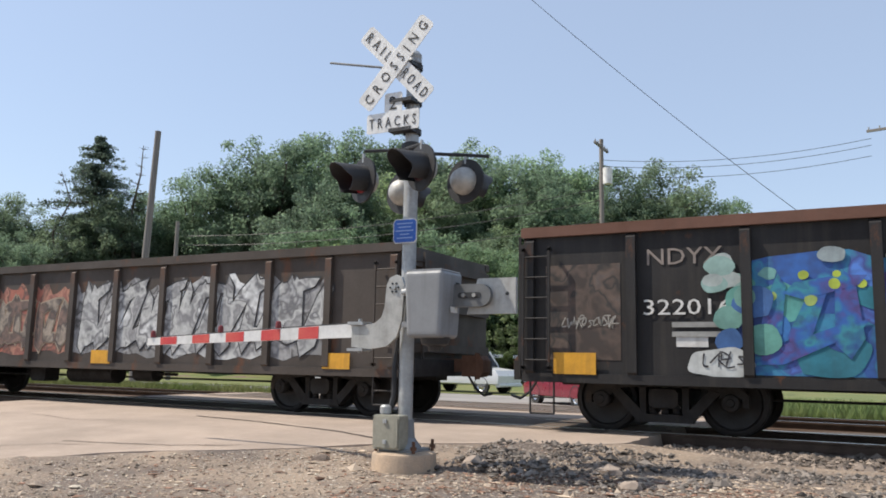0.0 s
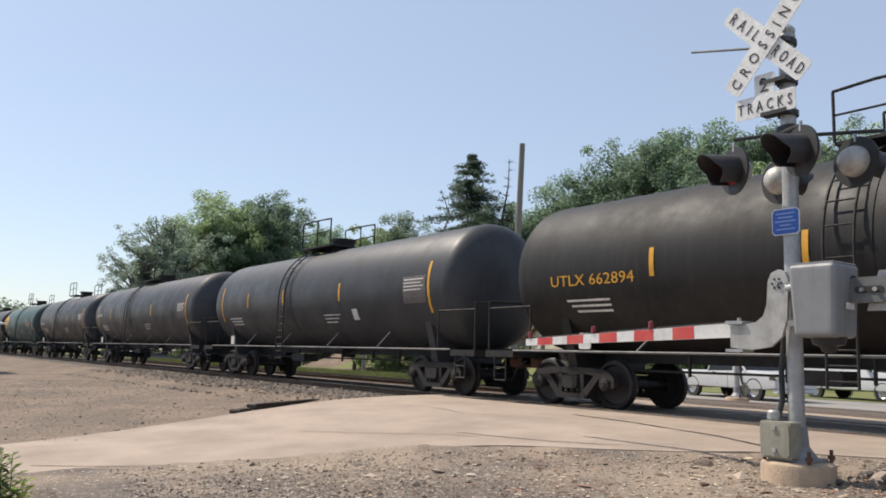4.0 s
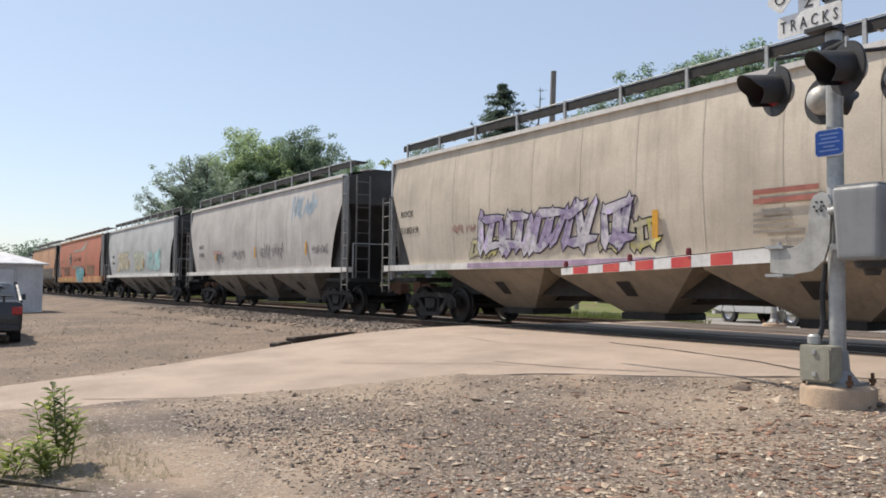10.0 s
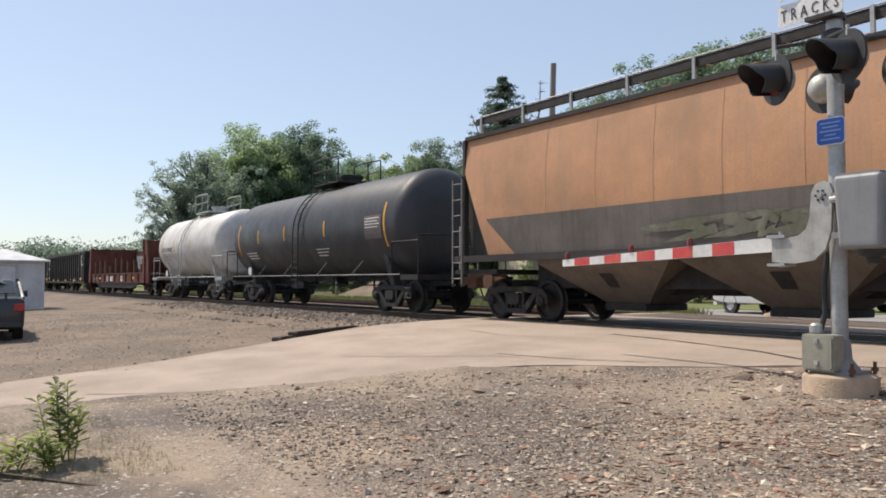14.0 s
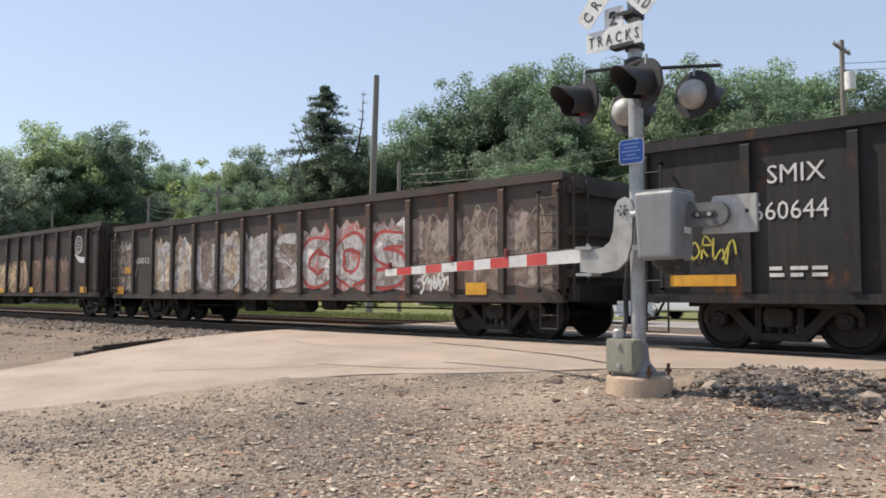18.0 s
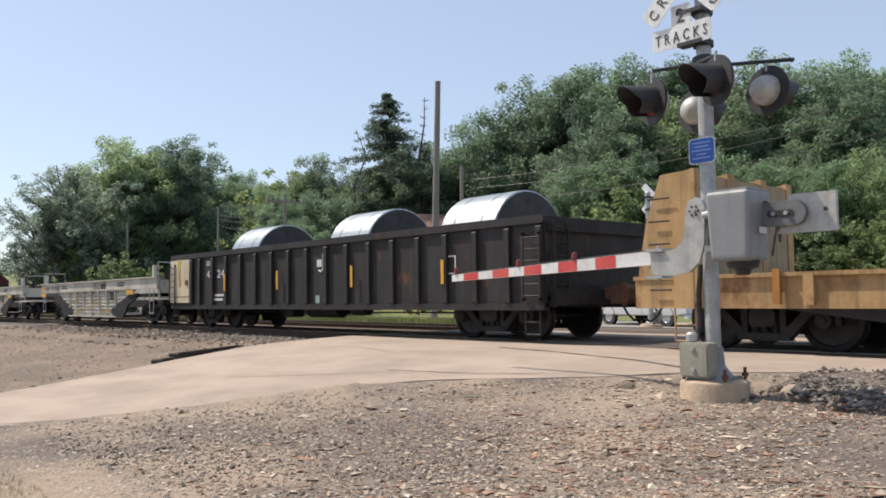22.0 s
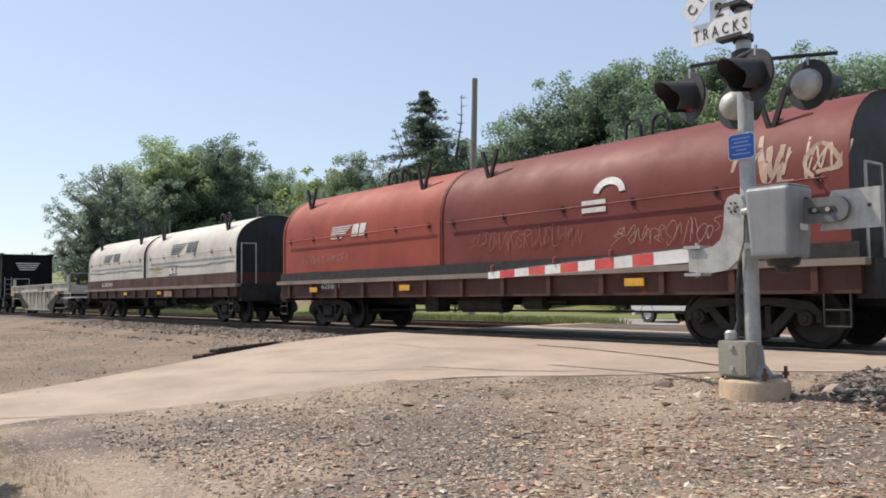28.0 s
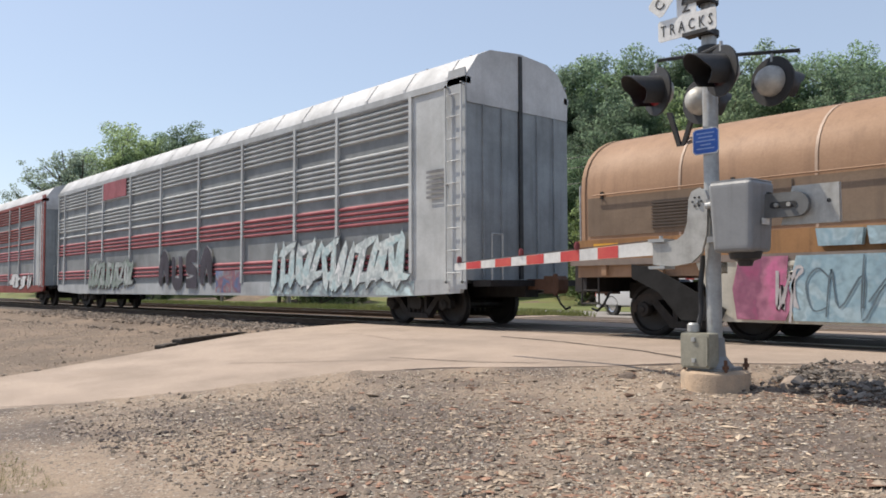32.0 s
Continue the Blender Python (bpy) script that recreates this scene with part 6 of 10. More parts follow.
# ---- tank cars ----
def tank_car(label, u0, u1, paint, top=4.18, r=1.55, platform=True, head=None, strips=(0.03, 0.2, 0.4, 0.66, 0.97), fittings=None, mid=0.0, band=True, walk_z=1.06):
    car, L = rail_car("tank_car", label, u0, u1, trucks=2.15, sill=(0.88, 1.12))
    fit_ = fittings or DARK
    h = L / 2 - 0.6
    zc = top - r
    prof = []
    for i in range(9):
        a = math.pi / 2 * i / 8
        prof.append((r * math.sin(a) ** 0.8, -h + 0.62 * (1 - math.cos(a))))
    prof2 = [(x, -y) for x, y in reversed(prof)]
    part("tank_shell", B().lathe(prof + prof2, "x", 56, (0, 0, zc)), paint, car, "", True)
    def ys(z):
        d = max(-0.999, min(0.999, (z - zc) / r))
        return -r * math.sqrt(1 - d * d)
    # darker heads: shade on the tank ends, put into the colour
    if head:
        for s in (-1, 1):
            rr = [(q * 1.004, s * (abs(y) + 0.006)) for q, y in prof[:8]]
            part("head", B().lathe(rr, "x", 48, (0, 0, zc)), head, car, "", True)
    for s in (-1, 1):
        part("saddle", B().prism([(-1.0, 0.75), (1.0, 0.75), (1.3, zc - 0.75), (0.9, zc - r * 0.80), (0, zc - r + 0.02), (-0.9, zc - r * 0.80), (-1.3, zc - 0.75)], s * (h - 1.55) - 0.12, s * (h - 1.55) + 0.12, "x"), paint, car)
        part("end_platform", B().box(min(s * (h - 0.3), s * (L / 2)), max(s * (h - 0.3), s * (L / 2)), -1.5, 1.5, walk_z - 0.14, walk_z), fit_, car)
        x = s * (L / 2 - 0.05)
        part("end_rail", B().tube([(x, -1.45, walk_z), (x, -1.45, walk_z + 1.05), (x - s * 0.05, 0, walk_z + 1.1), (x, 1.45, walk_z + 1.05), (x, 1.45, walk_z)], 0.02, 6), fit_, car)
        part("corner_rail", B().tube([(x, -1.45, walk_z + 0.9), (s * (h - 0.8), -1.48, walk_z + 0.9), (s * (h - 0.8), -1.48, walk_z)], 0.02, 6), fit_, car)
        stirrup(car, s * (L / 2 - 0.5), -1.5, walk_z - 0.62, walk_z - 0.1, fit_)
        part("handrail", B().cyl((-h + 0.3, s * 1.50, walk_z), (h - 0.3, s * 1.50, walk_z), 0.022, 6), fit_ if fit_ is not DARK else DULLR, car, "thin side handrail")
        for k in (-0.55, -0.2, 0.2, 0.55):
            part("rail_bracket", B().cyl((k * h, s * 1.5, walk_z), (k * h + 0.35, s * 1.30, walk_z + 0.42), 0.018, 6), fit_ if fit_ is not DARK else DULLR, car)
    # middle ladder, manway and railed platform
    x = mid
    lad = B()
    for dx in (-0.22, 0.22):
        pts = [(x + dx, -1.66, walk_z - 0.45), (x + dx, -1.66, zc)] + [(x + dx, -(r + 0.1) * math.cos(a), zc + (r + 0.1) * math.sin(a)) for a in steps(0.15, 1.35, 7)]
        lad.tube(pts, 0.022, 6)
    ld = part("ladder", lad, fit_, car, "curved steel ladder over the shell")
    rung = B().cyl((x - 0.22, 0, 0), (x + 0.22, 0, 0), 0.014, 6).mesh("rung", fit_)
    for i in range(9):
        part("rung", rung, fit_, ld, at=(0, -1.66, walk_z - 0.35 + i * (zc - walk_z + 0.35) / 9))
    for a in steps(0.15, 1.3, 5):
        part("rung", rung, fit_, ld, at=(0, -(r + 0.1) * math.cos(a), zc + (r + 0.1) * math.sin(a)))
    if band:
        part("shell_band", B().lathe([(r + 0.012, x + 0.30), (r + 0.012, x + 0.42)], "x", 56, (0, 0, zc)), paint, car, "", True)
    part("manway", B().cyl((x + 0.9, 0, top - 0.1), (x + 0.9, 0, top + 0.32), 0.36, 18).cyl((x + 0.9, 0, top + 0.3), (x + 0.9, 0, top + 0.38), 0.42, 18), fit_, car, "", True)
    if platform:
        pz = top + 0.12
        part("platform", B().box(x - 0.45, x + 1.5, -0.8, 0.8, pz - 0.05, pz), fit_, car)
        for y in (-0.8, 0.8):
            part("platform_railing", B().tube([(x - 0.45, y, pz), (x - 0.45, y, pz + 0.8), (x + 0.2, y, pz + 0.84), (x + 1.5, y, pz + 0.8), (x + 1.5, y, pz)], 0.025, 6), fit_, car)
            part("railing_post", B().cyl((x + 0.6, y, pz), (x + 0.6, y, pz + 0.82), 0.022, 6), fit_, car)
            part("mid_rail", B().cyl((x - 0.45, y, pz + 0.42), (x + 1.5, y, pz + 0.42), 0.018, 6), fit_, car)
    part("bottom_outlet", B().cyl((0.3, 0, zc - r + 0.05), (0.3, 0, zc - r - 0.3), 0.2, 14).box(-0.2, 0.8, -0.5, 0.5, zc - r - 0.12, zc - r + 0.05), DARK, car)
    part("valve_box", B().box(-1.9, -1.0, -0.9, -0.4, 0.62, 0.85, 0.04), DARK, car)
    part("brake_pipe", B().cyl((-h + 2.6, -0.62, 0.74), (h - 2.6, -0.62, 0.76), 0.022, 6), DARK, car)
    for x_ in (-0.7, -0.35, -0.12, 0.18, 0.5, 0.75):
        part("pipe_hanger", B().box(x_ * h * 0.7 - 0.02, x_ * h * 0.7 + 0.02, -0.65, -0.6, 0.66, 1.1), DARK, car)
    part("placard_holder", B().box(-h + 2.2, -h + 2.5, -1.52, -1.50, walk_z + 0.05, walk_z + 0.35, 0.03), WHITE, car)
    for k in strips:
        xx = -h + 0.75 + (2 * h - 1.5) * k
        b = B()
        b.loft([[(xx - 0.05, ys(z) - 0.008, z), (xx + 0.05, ys(z) - 0.008, z)] for z in steps(zc - 0.25 if 0.1 < k < 0.9 else zc - 0.7, zc + 0.25 if 0.1 < k < 0.9 else zc + 0.55, 6)])
        part("reflector_strip", b, YELLOW, car, "yellow reflective strip")
    return car, L / 2, zc, ys


def curved_plate(car, name, ys, x0, x1, z0, z1, material, lift=0.008, label=""):
    part(name, B().loft([[(x0, ys(z) - lift, z), (x1, ys(z) - lift, z)] for z in steps(z0, z1, 5)]), material, car, label)


def curved_text(car, text, size, material, x, z, ys, width, name="lettering"):
    o = letters(text, size, material, car, x, ys(z + size * 0.35) - 0.012, z, name, width=width)
    zc_ = (ys(z + size) - ys(z)) / size
    o.matrix_local = pose(x, ys(z) - 0.014, z, 90 + math.degrees(math.atan(-zc_)), 0, 0)
    return o

DULLR = mat("dull_grey_rail_paint", (0.16, 0.16, 0.16), 0.6)
TBLACK = car_paint("tank_black_paint", (0.020, 0.019, 0.019), 0.3, 0.0, rough=0.58, dirt=(0.06, 0.055, 0.05))
TGREY = car_paint("tank_charcoal_paint", (0.058, 0.061, 0.068), 0.3, 0.0, rough=0.48, dirt=(0.085, 0.080, 0.080))
TGREEN = car_paint("tank_blue_green_paint", (0.062, 0.118, 0.122), 0.25, 0.0, rough=0.55, dirt=(0.07, 0.08, 0.08))
TBROWN = car_paint("tank_oil_stained_black", (0.028, 0.022, 0.021), 0.5, 0.0, rough=0.55, dirt=(0.062, 0.048, 0.042))
TWHITE = car_paint("tank_white_paint", (0.68, 0.66, 0.62), 0.3, 0.0, rough=0.5, dirt=(0.35, 0.31, 0.27))

def decals(car, hh, zc, ys, x=None, col=WHITE, w=1.0):
    x = hh - 2.9 if x is None else x
    curved_plate(car, "data_panel", ys, x, x + w, zc - 0.45, zc + 0.0 if w > 1 else zc + 0.22, mat("faded_panel", (0.16, 0.14, 0.13), 0.7, scale=9, fine=30, fvar=0.8), 0.009, "faded stencil panel")
    for i in range(4):
        curved_plate(car, "stencil_line", ys, x + 0.05, x + w - 0.1 - 0.1 * (i % 2), zc + (0.12 if w <= 1 else -0.08) - i * 0.085, zc + (0.15 if w <= 1 else -0.055) - i * 0.085, col, 0.012)
    for i in range(3):
        curved_plate(car, "stencil_line", ys, -hh + 2.4 + 0.1 * i, -hh + 3.5, zc - 0.62 - i * 0.1, zc - 0.58 - i * 0.1, col, 0.010)
        curved_plate(car, "stencil_line", ys, 1.2, 2.2 - 0.15 * i, zc - 0.65 - i * 0.1, zc - 0.62 - i * 0.1, col, 0.010)

car, hh, zc, ys = tank_car("black asphalt tank car with yellow stencils and strips", 224.4, 241.4, TBLACK, mid=-0.6, strips=(0.224, 0.42, 0.66, 0.97))
curved_text(car, "UTLX 662894", 0.30, YELLOW, -hh + 2.03, zc - 0.32, ys, 2.1)
curved_plate(car, "warning_panel", ys, 1.5, 2.3, zc - 0.45, zc - 0.12, YELLOW)
curved_plate(car, "placard", ys, 4.1, 4.45, zc - 0.6, zc - 0.25, WHITE)
decals(car, hh, zc, ys, 6.0)
curved_text(car, "HOT", 0.16, YELLOW, hh - 2.1, zc + 0.42, ys, 0.4)
curved_text(car, "ASPHALT", 0.16, YELLOW, hh - 2.4, zc + 0.26, ys, 0.9)

car, hh, zc, ys = tank_car("black tank car with faded white stencil panel", 207.0, 224.0, TGREY, mid=-1.3)
decals(car, hh, zc, ys)
curved_plate(car, "placard", ys, 2.9, 3.2, zc - 0.8, zc - 0.5, WHITE)
car, hh, zc, ys = tank_car("charcoal tank car in a row of tank cars", 188.0, 206.4, TGREY, mid=-1.4)
decals(car, hh, zc, ys)
curved_text(car, "253703", 0.2, WHITE, -hh + 1.6, zc - 0.1, ys, 1.0)
car, hh, zc, ys = tank_car("charcoal tank car with curved side ladder", 171.0, 187.5, TGREY, mid=-1.0)
decals(car, hh, zc, ys)
curved_text(car, "TILX 190185", 0.2, WHITE, -hh + 1.4, zc - 0.3, ys, 1.4)
car, hh, zc, ys = tank_car("blue-green tank car with yellow oval emblem", 153.65, 170.25, TGREEN, mid=0.0, strips=(0.147, 0.332, 0.556, 0.762, 0.968), head=car_paint("shaded_green_tank_head", (0.040, 0.066, 0.068), 0.3, rough=0.6))
b = B()
ring = [(-6.35 + 1.0 * math.cos(a), zc + 0.30 + 0.42 * math.sin(a)) for a in steps(0, 2 * math.pi, 28)[:-1]]
b.add([(x, ys(z) - 0.012, z) for x, z in ring] + [(-6.35, ys(zc + 0.30) - 0.02, zc + 0.30)], [(i, (i + 1) % 28, 28) for i in range(28)])
part("oval_emblem", b, mat("emblem_yellow", (0.80, 0.40, 0.02), 0.5), car, "orange-yellow oval emblem")
curved_plate(car, "emblem_bar", ys, -6.95, -5.75, zc + 0.23, zc + 0.37, TGREEN, 0.028)
decals(car, hh, zc, ys, 4.35, YELLOW, 1.25)
curved_text(car, "100035", 0.2, YELLOW, -6.85, zc - 0.36, ys, 1.3)
for i, (ya, yb) in enumerate(((-1.05, -0.25), (-0.98, -0.32), (-0.92, -0.42))):
    z_ = zc + 0.36 - i * 0.17
    part("head_stencil", B().loft([[(hh - 0.59 - 0.62 * (1 - math.sqrt(1 - (math.hypot(y_, q - zc) / 1.55) ** 2.5)), y_, q) for q in (z_, z_ + 0.06)] for y_ in steps(ya, yb, 5)]), YELLOW, car)
# black head colour stands for shade on this tank's ends
car, hh, zc, ys = tank_car("charcoal tank car with yellow strips and faded panel", 135.7, 153.3, TGREY, head=TBLACK, mid=-1.52, strips=(0.03, 0.176, 0.338, 0.540, 0.712, 0.943))
decals(car, hh, zc, ys, 5.3)
curved_text(car, "TILX 265486", 0.24, WHITE, -hh + 1.3, zc - 0.35, ys, 1.7)
car, hh, zc, ys = tank_car("oil-stained dark brown tank car with white number", 117.6, 135.3, TBROWN, mid=-1.2, strips=(0.03, 0.33, 0.523, 0.751, 0.97))
curved_text(car, "PBFX 645056", 0.30, WHITE, -hh + 1.2, zc + 0.0, ys, 2.2)
decals(car, hh, zc, ys)
for i in range(5):
    curved_plate(car, "stencil_line", ys, -hh + 5.2, -hh + 6.1, zc + 0.25 - i * 0.11, zc + 0.285 - i * 0.11, WHITE)
car, hh, zc, ys = tank_car("dark grey tank car between hopper and white tank", 6.2, 21.5, TGREY, top=4.10)
decals(car, hh, zc, ys)
car, hh, zc, ys = tank_car("white tank car with black lettering and scribbled graffiti", -5.9, 5.7, TWHITE, top=4.10, r=1.48, fittings=GALV, strips=(0.06, 0.3, 0.6))
curved_text(car, "UTLX 85802", 0.30, INK, -hh + 1.8, zc - 0.25, ys, 1.9)
scrawl(car, -hh + 0.9, -hh + 2.2, zc - 0.75, zc + 0.35, ys, spray((0.42, 0.41, 0.40)), 91, 0.010)
scrawl(car, -hh + 3.0, -hh + 4.2, zc - 0.6, zc - 0.2, ys, spray((0.3, 0.3, 0.3)), 92, 0.012)
for i in range(4):
    curved_plate(car, "stencil_line", ys, -hh + 2.0, -hh + 3.2, zc - 0.40 - i * 0.1, zc - 0.37 - i * 0.1, mat("grey_stencil", (0.3, 0.3, 0.3)), 0.010)

# ---- covered hoppers ----
LADM = mat("grimy_ladder_steel", (0.20, 0.19, 0.18), 0.6, 0.2, scale=5)
# bay paints carry the shade below the side sill as well as grime
HBAY = car_paint("shaded_bay_paint", (0.045, 0.041, 0.038), 0.6, 0.0, dirt=(0.03, 0.025, 0.022))
def hopper(label, u0, u1, paint, sill_paint, dark_end, bays=4, edge=4.28, top=4.58, sill=(1.33, 1.48), deep_sill=None, post=None, board=None, bay_paint=None):
    car, L = rail_car("covered_hopper", label, u0, u1, trucks=1.7)
    h = L / 2
    def ys(z):
        k = (z - 1.45) / (edge - 1.45)
        return -(1.50 + 0.11 * math.sin(math.pi * max(0, min(1, k))) - 0.03 * k)
    def reach(z):                       # how far the side sheet runs towards the end
        k = max(0.0, min(1.0, (z - 1.5) / 1.9))
        return h - 0.44 - 0.85 * (1 - k) ** 0.85
    zs = steps(1.45, edge, 14)
    for s in (-1, 1):
        rows_ = [[(x * reach(z), s * -ys(z) if s > 0 else ys(z), z) for x in steps(-1, 1, 30)] for z in zs]
        part("side_sheet", B().loft(rows_), paint, car, "", True)
        part("roof_edge", B().box(-h + 0.4, h - 0.4, min(s * 1.38, s * 1.54), max(s * 1.38, s * 1.54), edge - 0.02, edge + 0.07, 0.02), sill_paint, car)
        part("side_sill", B().box(-h + 0.05, h - 0.05, min(s * 1.40, s * 1.60), max(s * 1.40, s * 1.60), *(deep_sill or sill)), sill_paint, car)
        e = s * (h - 0.42)
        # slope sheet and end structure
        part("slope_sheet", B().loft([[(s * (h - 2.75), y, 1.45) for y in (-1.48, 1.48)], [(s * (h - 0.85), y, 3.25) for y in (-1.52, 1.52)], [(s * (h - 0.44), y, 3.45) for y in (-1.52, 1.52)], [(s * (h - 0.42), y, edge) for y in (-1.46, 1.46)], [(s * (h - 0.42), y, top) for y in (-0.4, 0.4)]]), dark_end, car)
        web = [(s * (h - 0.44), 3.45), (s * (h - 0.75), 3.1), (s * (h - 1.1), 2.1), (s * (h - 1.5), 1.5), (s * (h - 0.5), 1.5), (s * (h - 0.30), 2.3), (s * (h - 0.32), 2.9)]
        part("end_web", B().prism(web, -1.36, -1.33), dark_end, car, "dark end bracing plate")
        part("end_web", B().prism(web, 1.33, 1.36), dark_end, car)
        for y0, y1 in ((-1.56, -1.44), (1.44, 1.56)):
            part("corner_post", B().box(min(e, e + s * 0.08), max(e, e + s * 0.08), y0, y1, 1.1, edge), post or dark_end, car)
        part("end_platform", B().box(min(s * (h - 1.6), s * (h + 0.05)), max(s * (h - 1.6), s * (h + 0.05)), -1.5, 1.5, 1.05, 1.15), DARK, car)
        ladder(car, s * (h - 0.16) - 0.19, s * (h - 0.16) + 0.19, -1.52, 0.75, edge if s > 0 else 3.4, 9 if s > 0 else 7, LADM)
        end_ladder(car, s * (h - 0.02), -1.3, -0.85, 1.15, edge, 8, LADM, s)
        part("end_hand_rail", B().tube([(s * h, -1.4, 1.15), (s * h, -1.4, 2.2), (s * h, 1.4, 2.2), (s * h, 1.4, 1.15)], 0.02, 6), post or GALV, car)
        part("brake_wheel", B().lathe([(0.22, 0.0), (0.25, 0.015), (0.25, -0.015), (0.22, 0.0)], "x", 18, (s * (h + 0.02), 0.6, 2.0)), DARK, car)
    part("roof", B().loft([[(x, y, edge + 0.05 + (top - edge - 0.05) * (1 - (y / 1.5) ** 2)) for y in steps(-1.5, 1.5, 12)] for x in (-h + 0.4, h - 0.4)]), paint, car, "", True)
    # running boards on stanchions
    bz = top + 0.20
    brd = board or DARK
    for y in (-0.95, 0.95):
        part("running_board", B().box(-h + 0.35, h - 0.35, y - 0.22, y + 0.22, bz - 0.03, bz), brd, car)
        # added fascia in place of the board's dark underside
        part("board_edge", B().box(-h + 0.35, h - 0.35, y + (-0.235 if y < 0 else 0.222), y + (-0.222 if y < 0 else 0.235), bz - 0.15, bz + 0.02), brd, car, "dark strip standing in for the board underside")
    n = 11
    st = B().box(-0.03, 0.03, -1.22, -1.17, edge + 0.05, bz + 0.05).box(-0.02, 0.02, -1.22, -0.7, bz - 0.05, bz - 0.03).mesh("board_post", post or GALV)
    for i in range(n):
        part("board_post", st, post or GALV, car, at=(-h + 0.6 + (L - 1.2) * i / (n - 1), 0, 0))
    part("hand_bar", B().cyl((-h + 0.6, -1.19, bz + 0.04), (h - 0.6, -1.19, bz + 0.04), 0.014, 6), post or GALV, car)
    hatch = B().cyl((0, 0, top - 0.05), (0, 0, top + 0.14), 0.32, 14).mesh("hatch", paint)
    for i in range(8):
        part("hatch", hatch, paint, car, at=(-h + 1.6 + (L - 3.2) * i / 7, 0, 0))
    # discharge bays, their paint darkened for grime and the shade under the sill
    x0, x1 = -h + 2.75, h - 2.75
    w = (x1 - x0) / bays
    for i in range(bays):
        a, b_ = x0 + i * w + 0.03, x0 + (i + 1) * w - 0.03
        c = (a + b_) / 2
        k = 0.55
        rows_ = [[(a, -1.42, 1.45), (b_, -1.42, 1.45), (b_, 1.42, 1.45), (a, 1.42, 1.45)], [(a + 0.10, -1.36, 1.24), (b_ - 0.10, -1.36, 1.24), (b_ - 0.10, 1.36, 1.24), (a + 0.10, 1.36, 1.24)], [(c - k, -0.52, 0.44), (c + k, -0.52, 0.44), (c + k, 0.52, 0.44), (c - k, 0.52, 0.44)]]
        bay = part("discharge_bay", B().loft(rows_, True), bay_paint or HBAY, car, "discharge bay in a shaded, grimy tone")
        part("outlet_gate", B().box(c - k, c + k, -0.6, 0.6, 0.30, 0.44, 0.02), DARK, bay)
        part("poke_hole", B().add([(c - 0.18, -1.165, 1.04), (c + 0.18, -1.165, 1.04), (c + 0.14, -0.87, 0.76), (c - 0.14, -0.87, 0.76)], [(0, 1, 2, 3)]), DARK, bay, "dark square poke hole")
    # dark box filling the space between the bays
    part("underframe", B().box(x0 - 0.6, x1 + 0.6, -0.75, 0.75, 0.74, 1.44), DARK, car, "dark underframe box between the bays")
    seam = B().loft([[(-0.015, ys(z) - 0.005, z), (0.015, ys(z) - 0.005, z)] for z in steps(1.55, edge - 0.05, 8)]).mesh("panel_seam", paint)
    for i in range(1, 9):
        part("panel_seam", seam, paint, car, at=(-h + 1.9 + (L - 3.8) * i / 9, 0, 0))
    return car, h, ys

CREAM = car_paint("cream_hopper_paint", (0.64, 0.565, 0.46), 0.35, 0.0, scale=0.6, dirt=(0.20, 0.15, 0.11))
GREYH = car_paint("pale_grey_hopper_paint", (0.58, 0.545, 0.51), 0.45, 0.0, scale=0.6, dirt=(0.20, 0.165, 0.145))
SILV = car_paint("silver_grey_hopper_paint", (0.54, 0.55, 0.54), 0.35, 0.0, scale=0.6, dirt=(0.2, 0.19, 0.17))
ORANGE = car_paint("faded_orange_hopper_paint", (0.51, 0.155, 0.092), 0.55, 0.0, scale=0.5, col2=(0.40, 0.185, 0.11), dirt=(0.24, 0.15, 0.09))
TAN = car_paint("faded_tan_hopper_paint", (0.58, 0.31, 0.17), 0.5, 0.0, scale=0.5, col2=(0.36, 0.21, 0.125), dirt=(0.30, 0.22, 0.16))
SILLW = mat("white_sill_paint", (0.78, 0.76, 0.72), 0.65, scale=1.2, streak=0.45, dirt=(0.25, 0.2, 0.16))
# end paints darker than the sides, as shade on ends turned from the sun
HEND = car_paint("shaded_hopper_end", (0.085, 0.080, 0.078), 0.4)
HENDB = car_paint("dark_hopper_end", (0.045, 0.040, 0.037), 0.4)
OSILL = car_paint("orange_sill_paint", (0.56, 0.28, 0.12), 0.5, 0.1)

car, h, ys = hopper("cream covered hopper with purple graffiti", 99.2, 116.3, CREAM, SILLW, HEND, bays=3, post=GALV, bay_paint=car_paint("shaded_soiled_cream_bay", (0.27, 0.225, 0.175), 0.6, dirt=(0.12, 0.09, 0.07)))
letters("518019", 0.25, INK, car, -7.6, -1.60, 2.3, width=0.85)
letters("ROCK", 0.24, INK, car, -7.6, -1.605, 2.74, width=0.62)
wild(car, -4.5, -3.4, 1.55, 2.1, ys, [(0.50, 0.46, 0.14), (0.40, 0.36, 0.30)], 102, 2)
wild(car, -0.2, 1.2, 1.55, 2.25, ys, [(0.50, 0.46, 0.14), (0.42, 0.38, 0.30)], 103, 2)
wild(car, -4.1, 0.7, 1.55, 2.7, lambda z: ys(z) - 0.016, [(0.38, 0.32, 0.46), (0.26, 0.21, 0.34), (0.52, 0.50, 0.54), (0.60, 0.58, 0.60)], 101, 5, outline=(0.05, 0.04, 0.07))
part("painted_base", B().box(-4.5, 1.2, -1.612, -1.601, 1.36, 1.47), spray((0.46, 0.34, 0.46)), car, "violet painted band on the sill")
scrawl(car, 0.3, 0.75, 1.95, 2.55, ys, spray((0.20, 0.15, 0.22)), 104, 0.012)
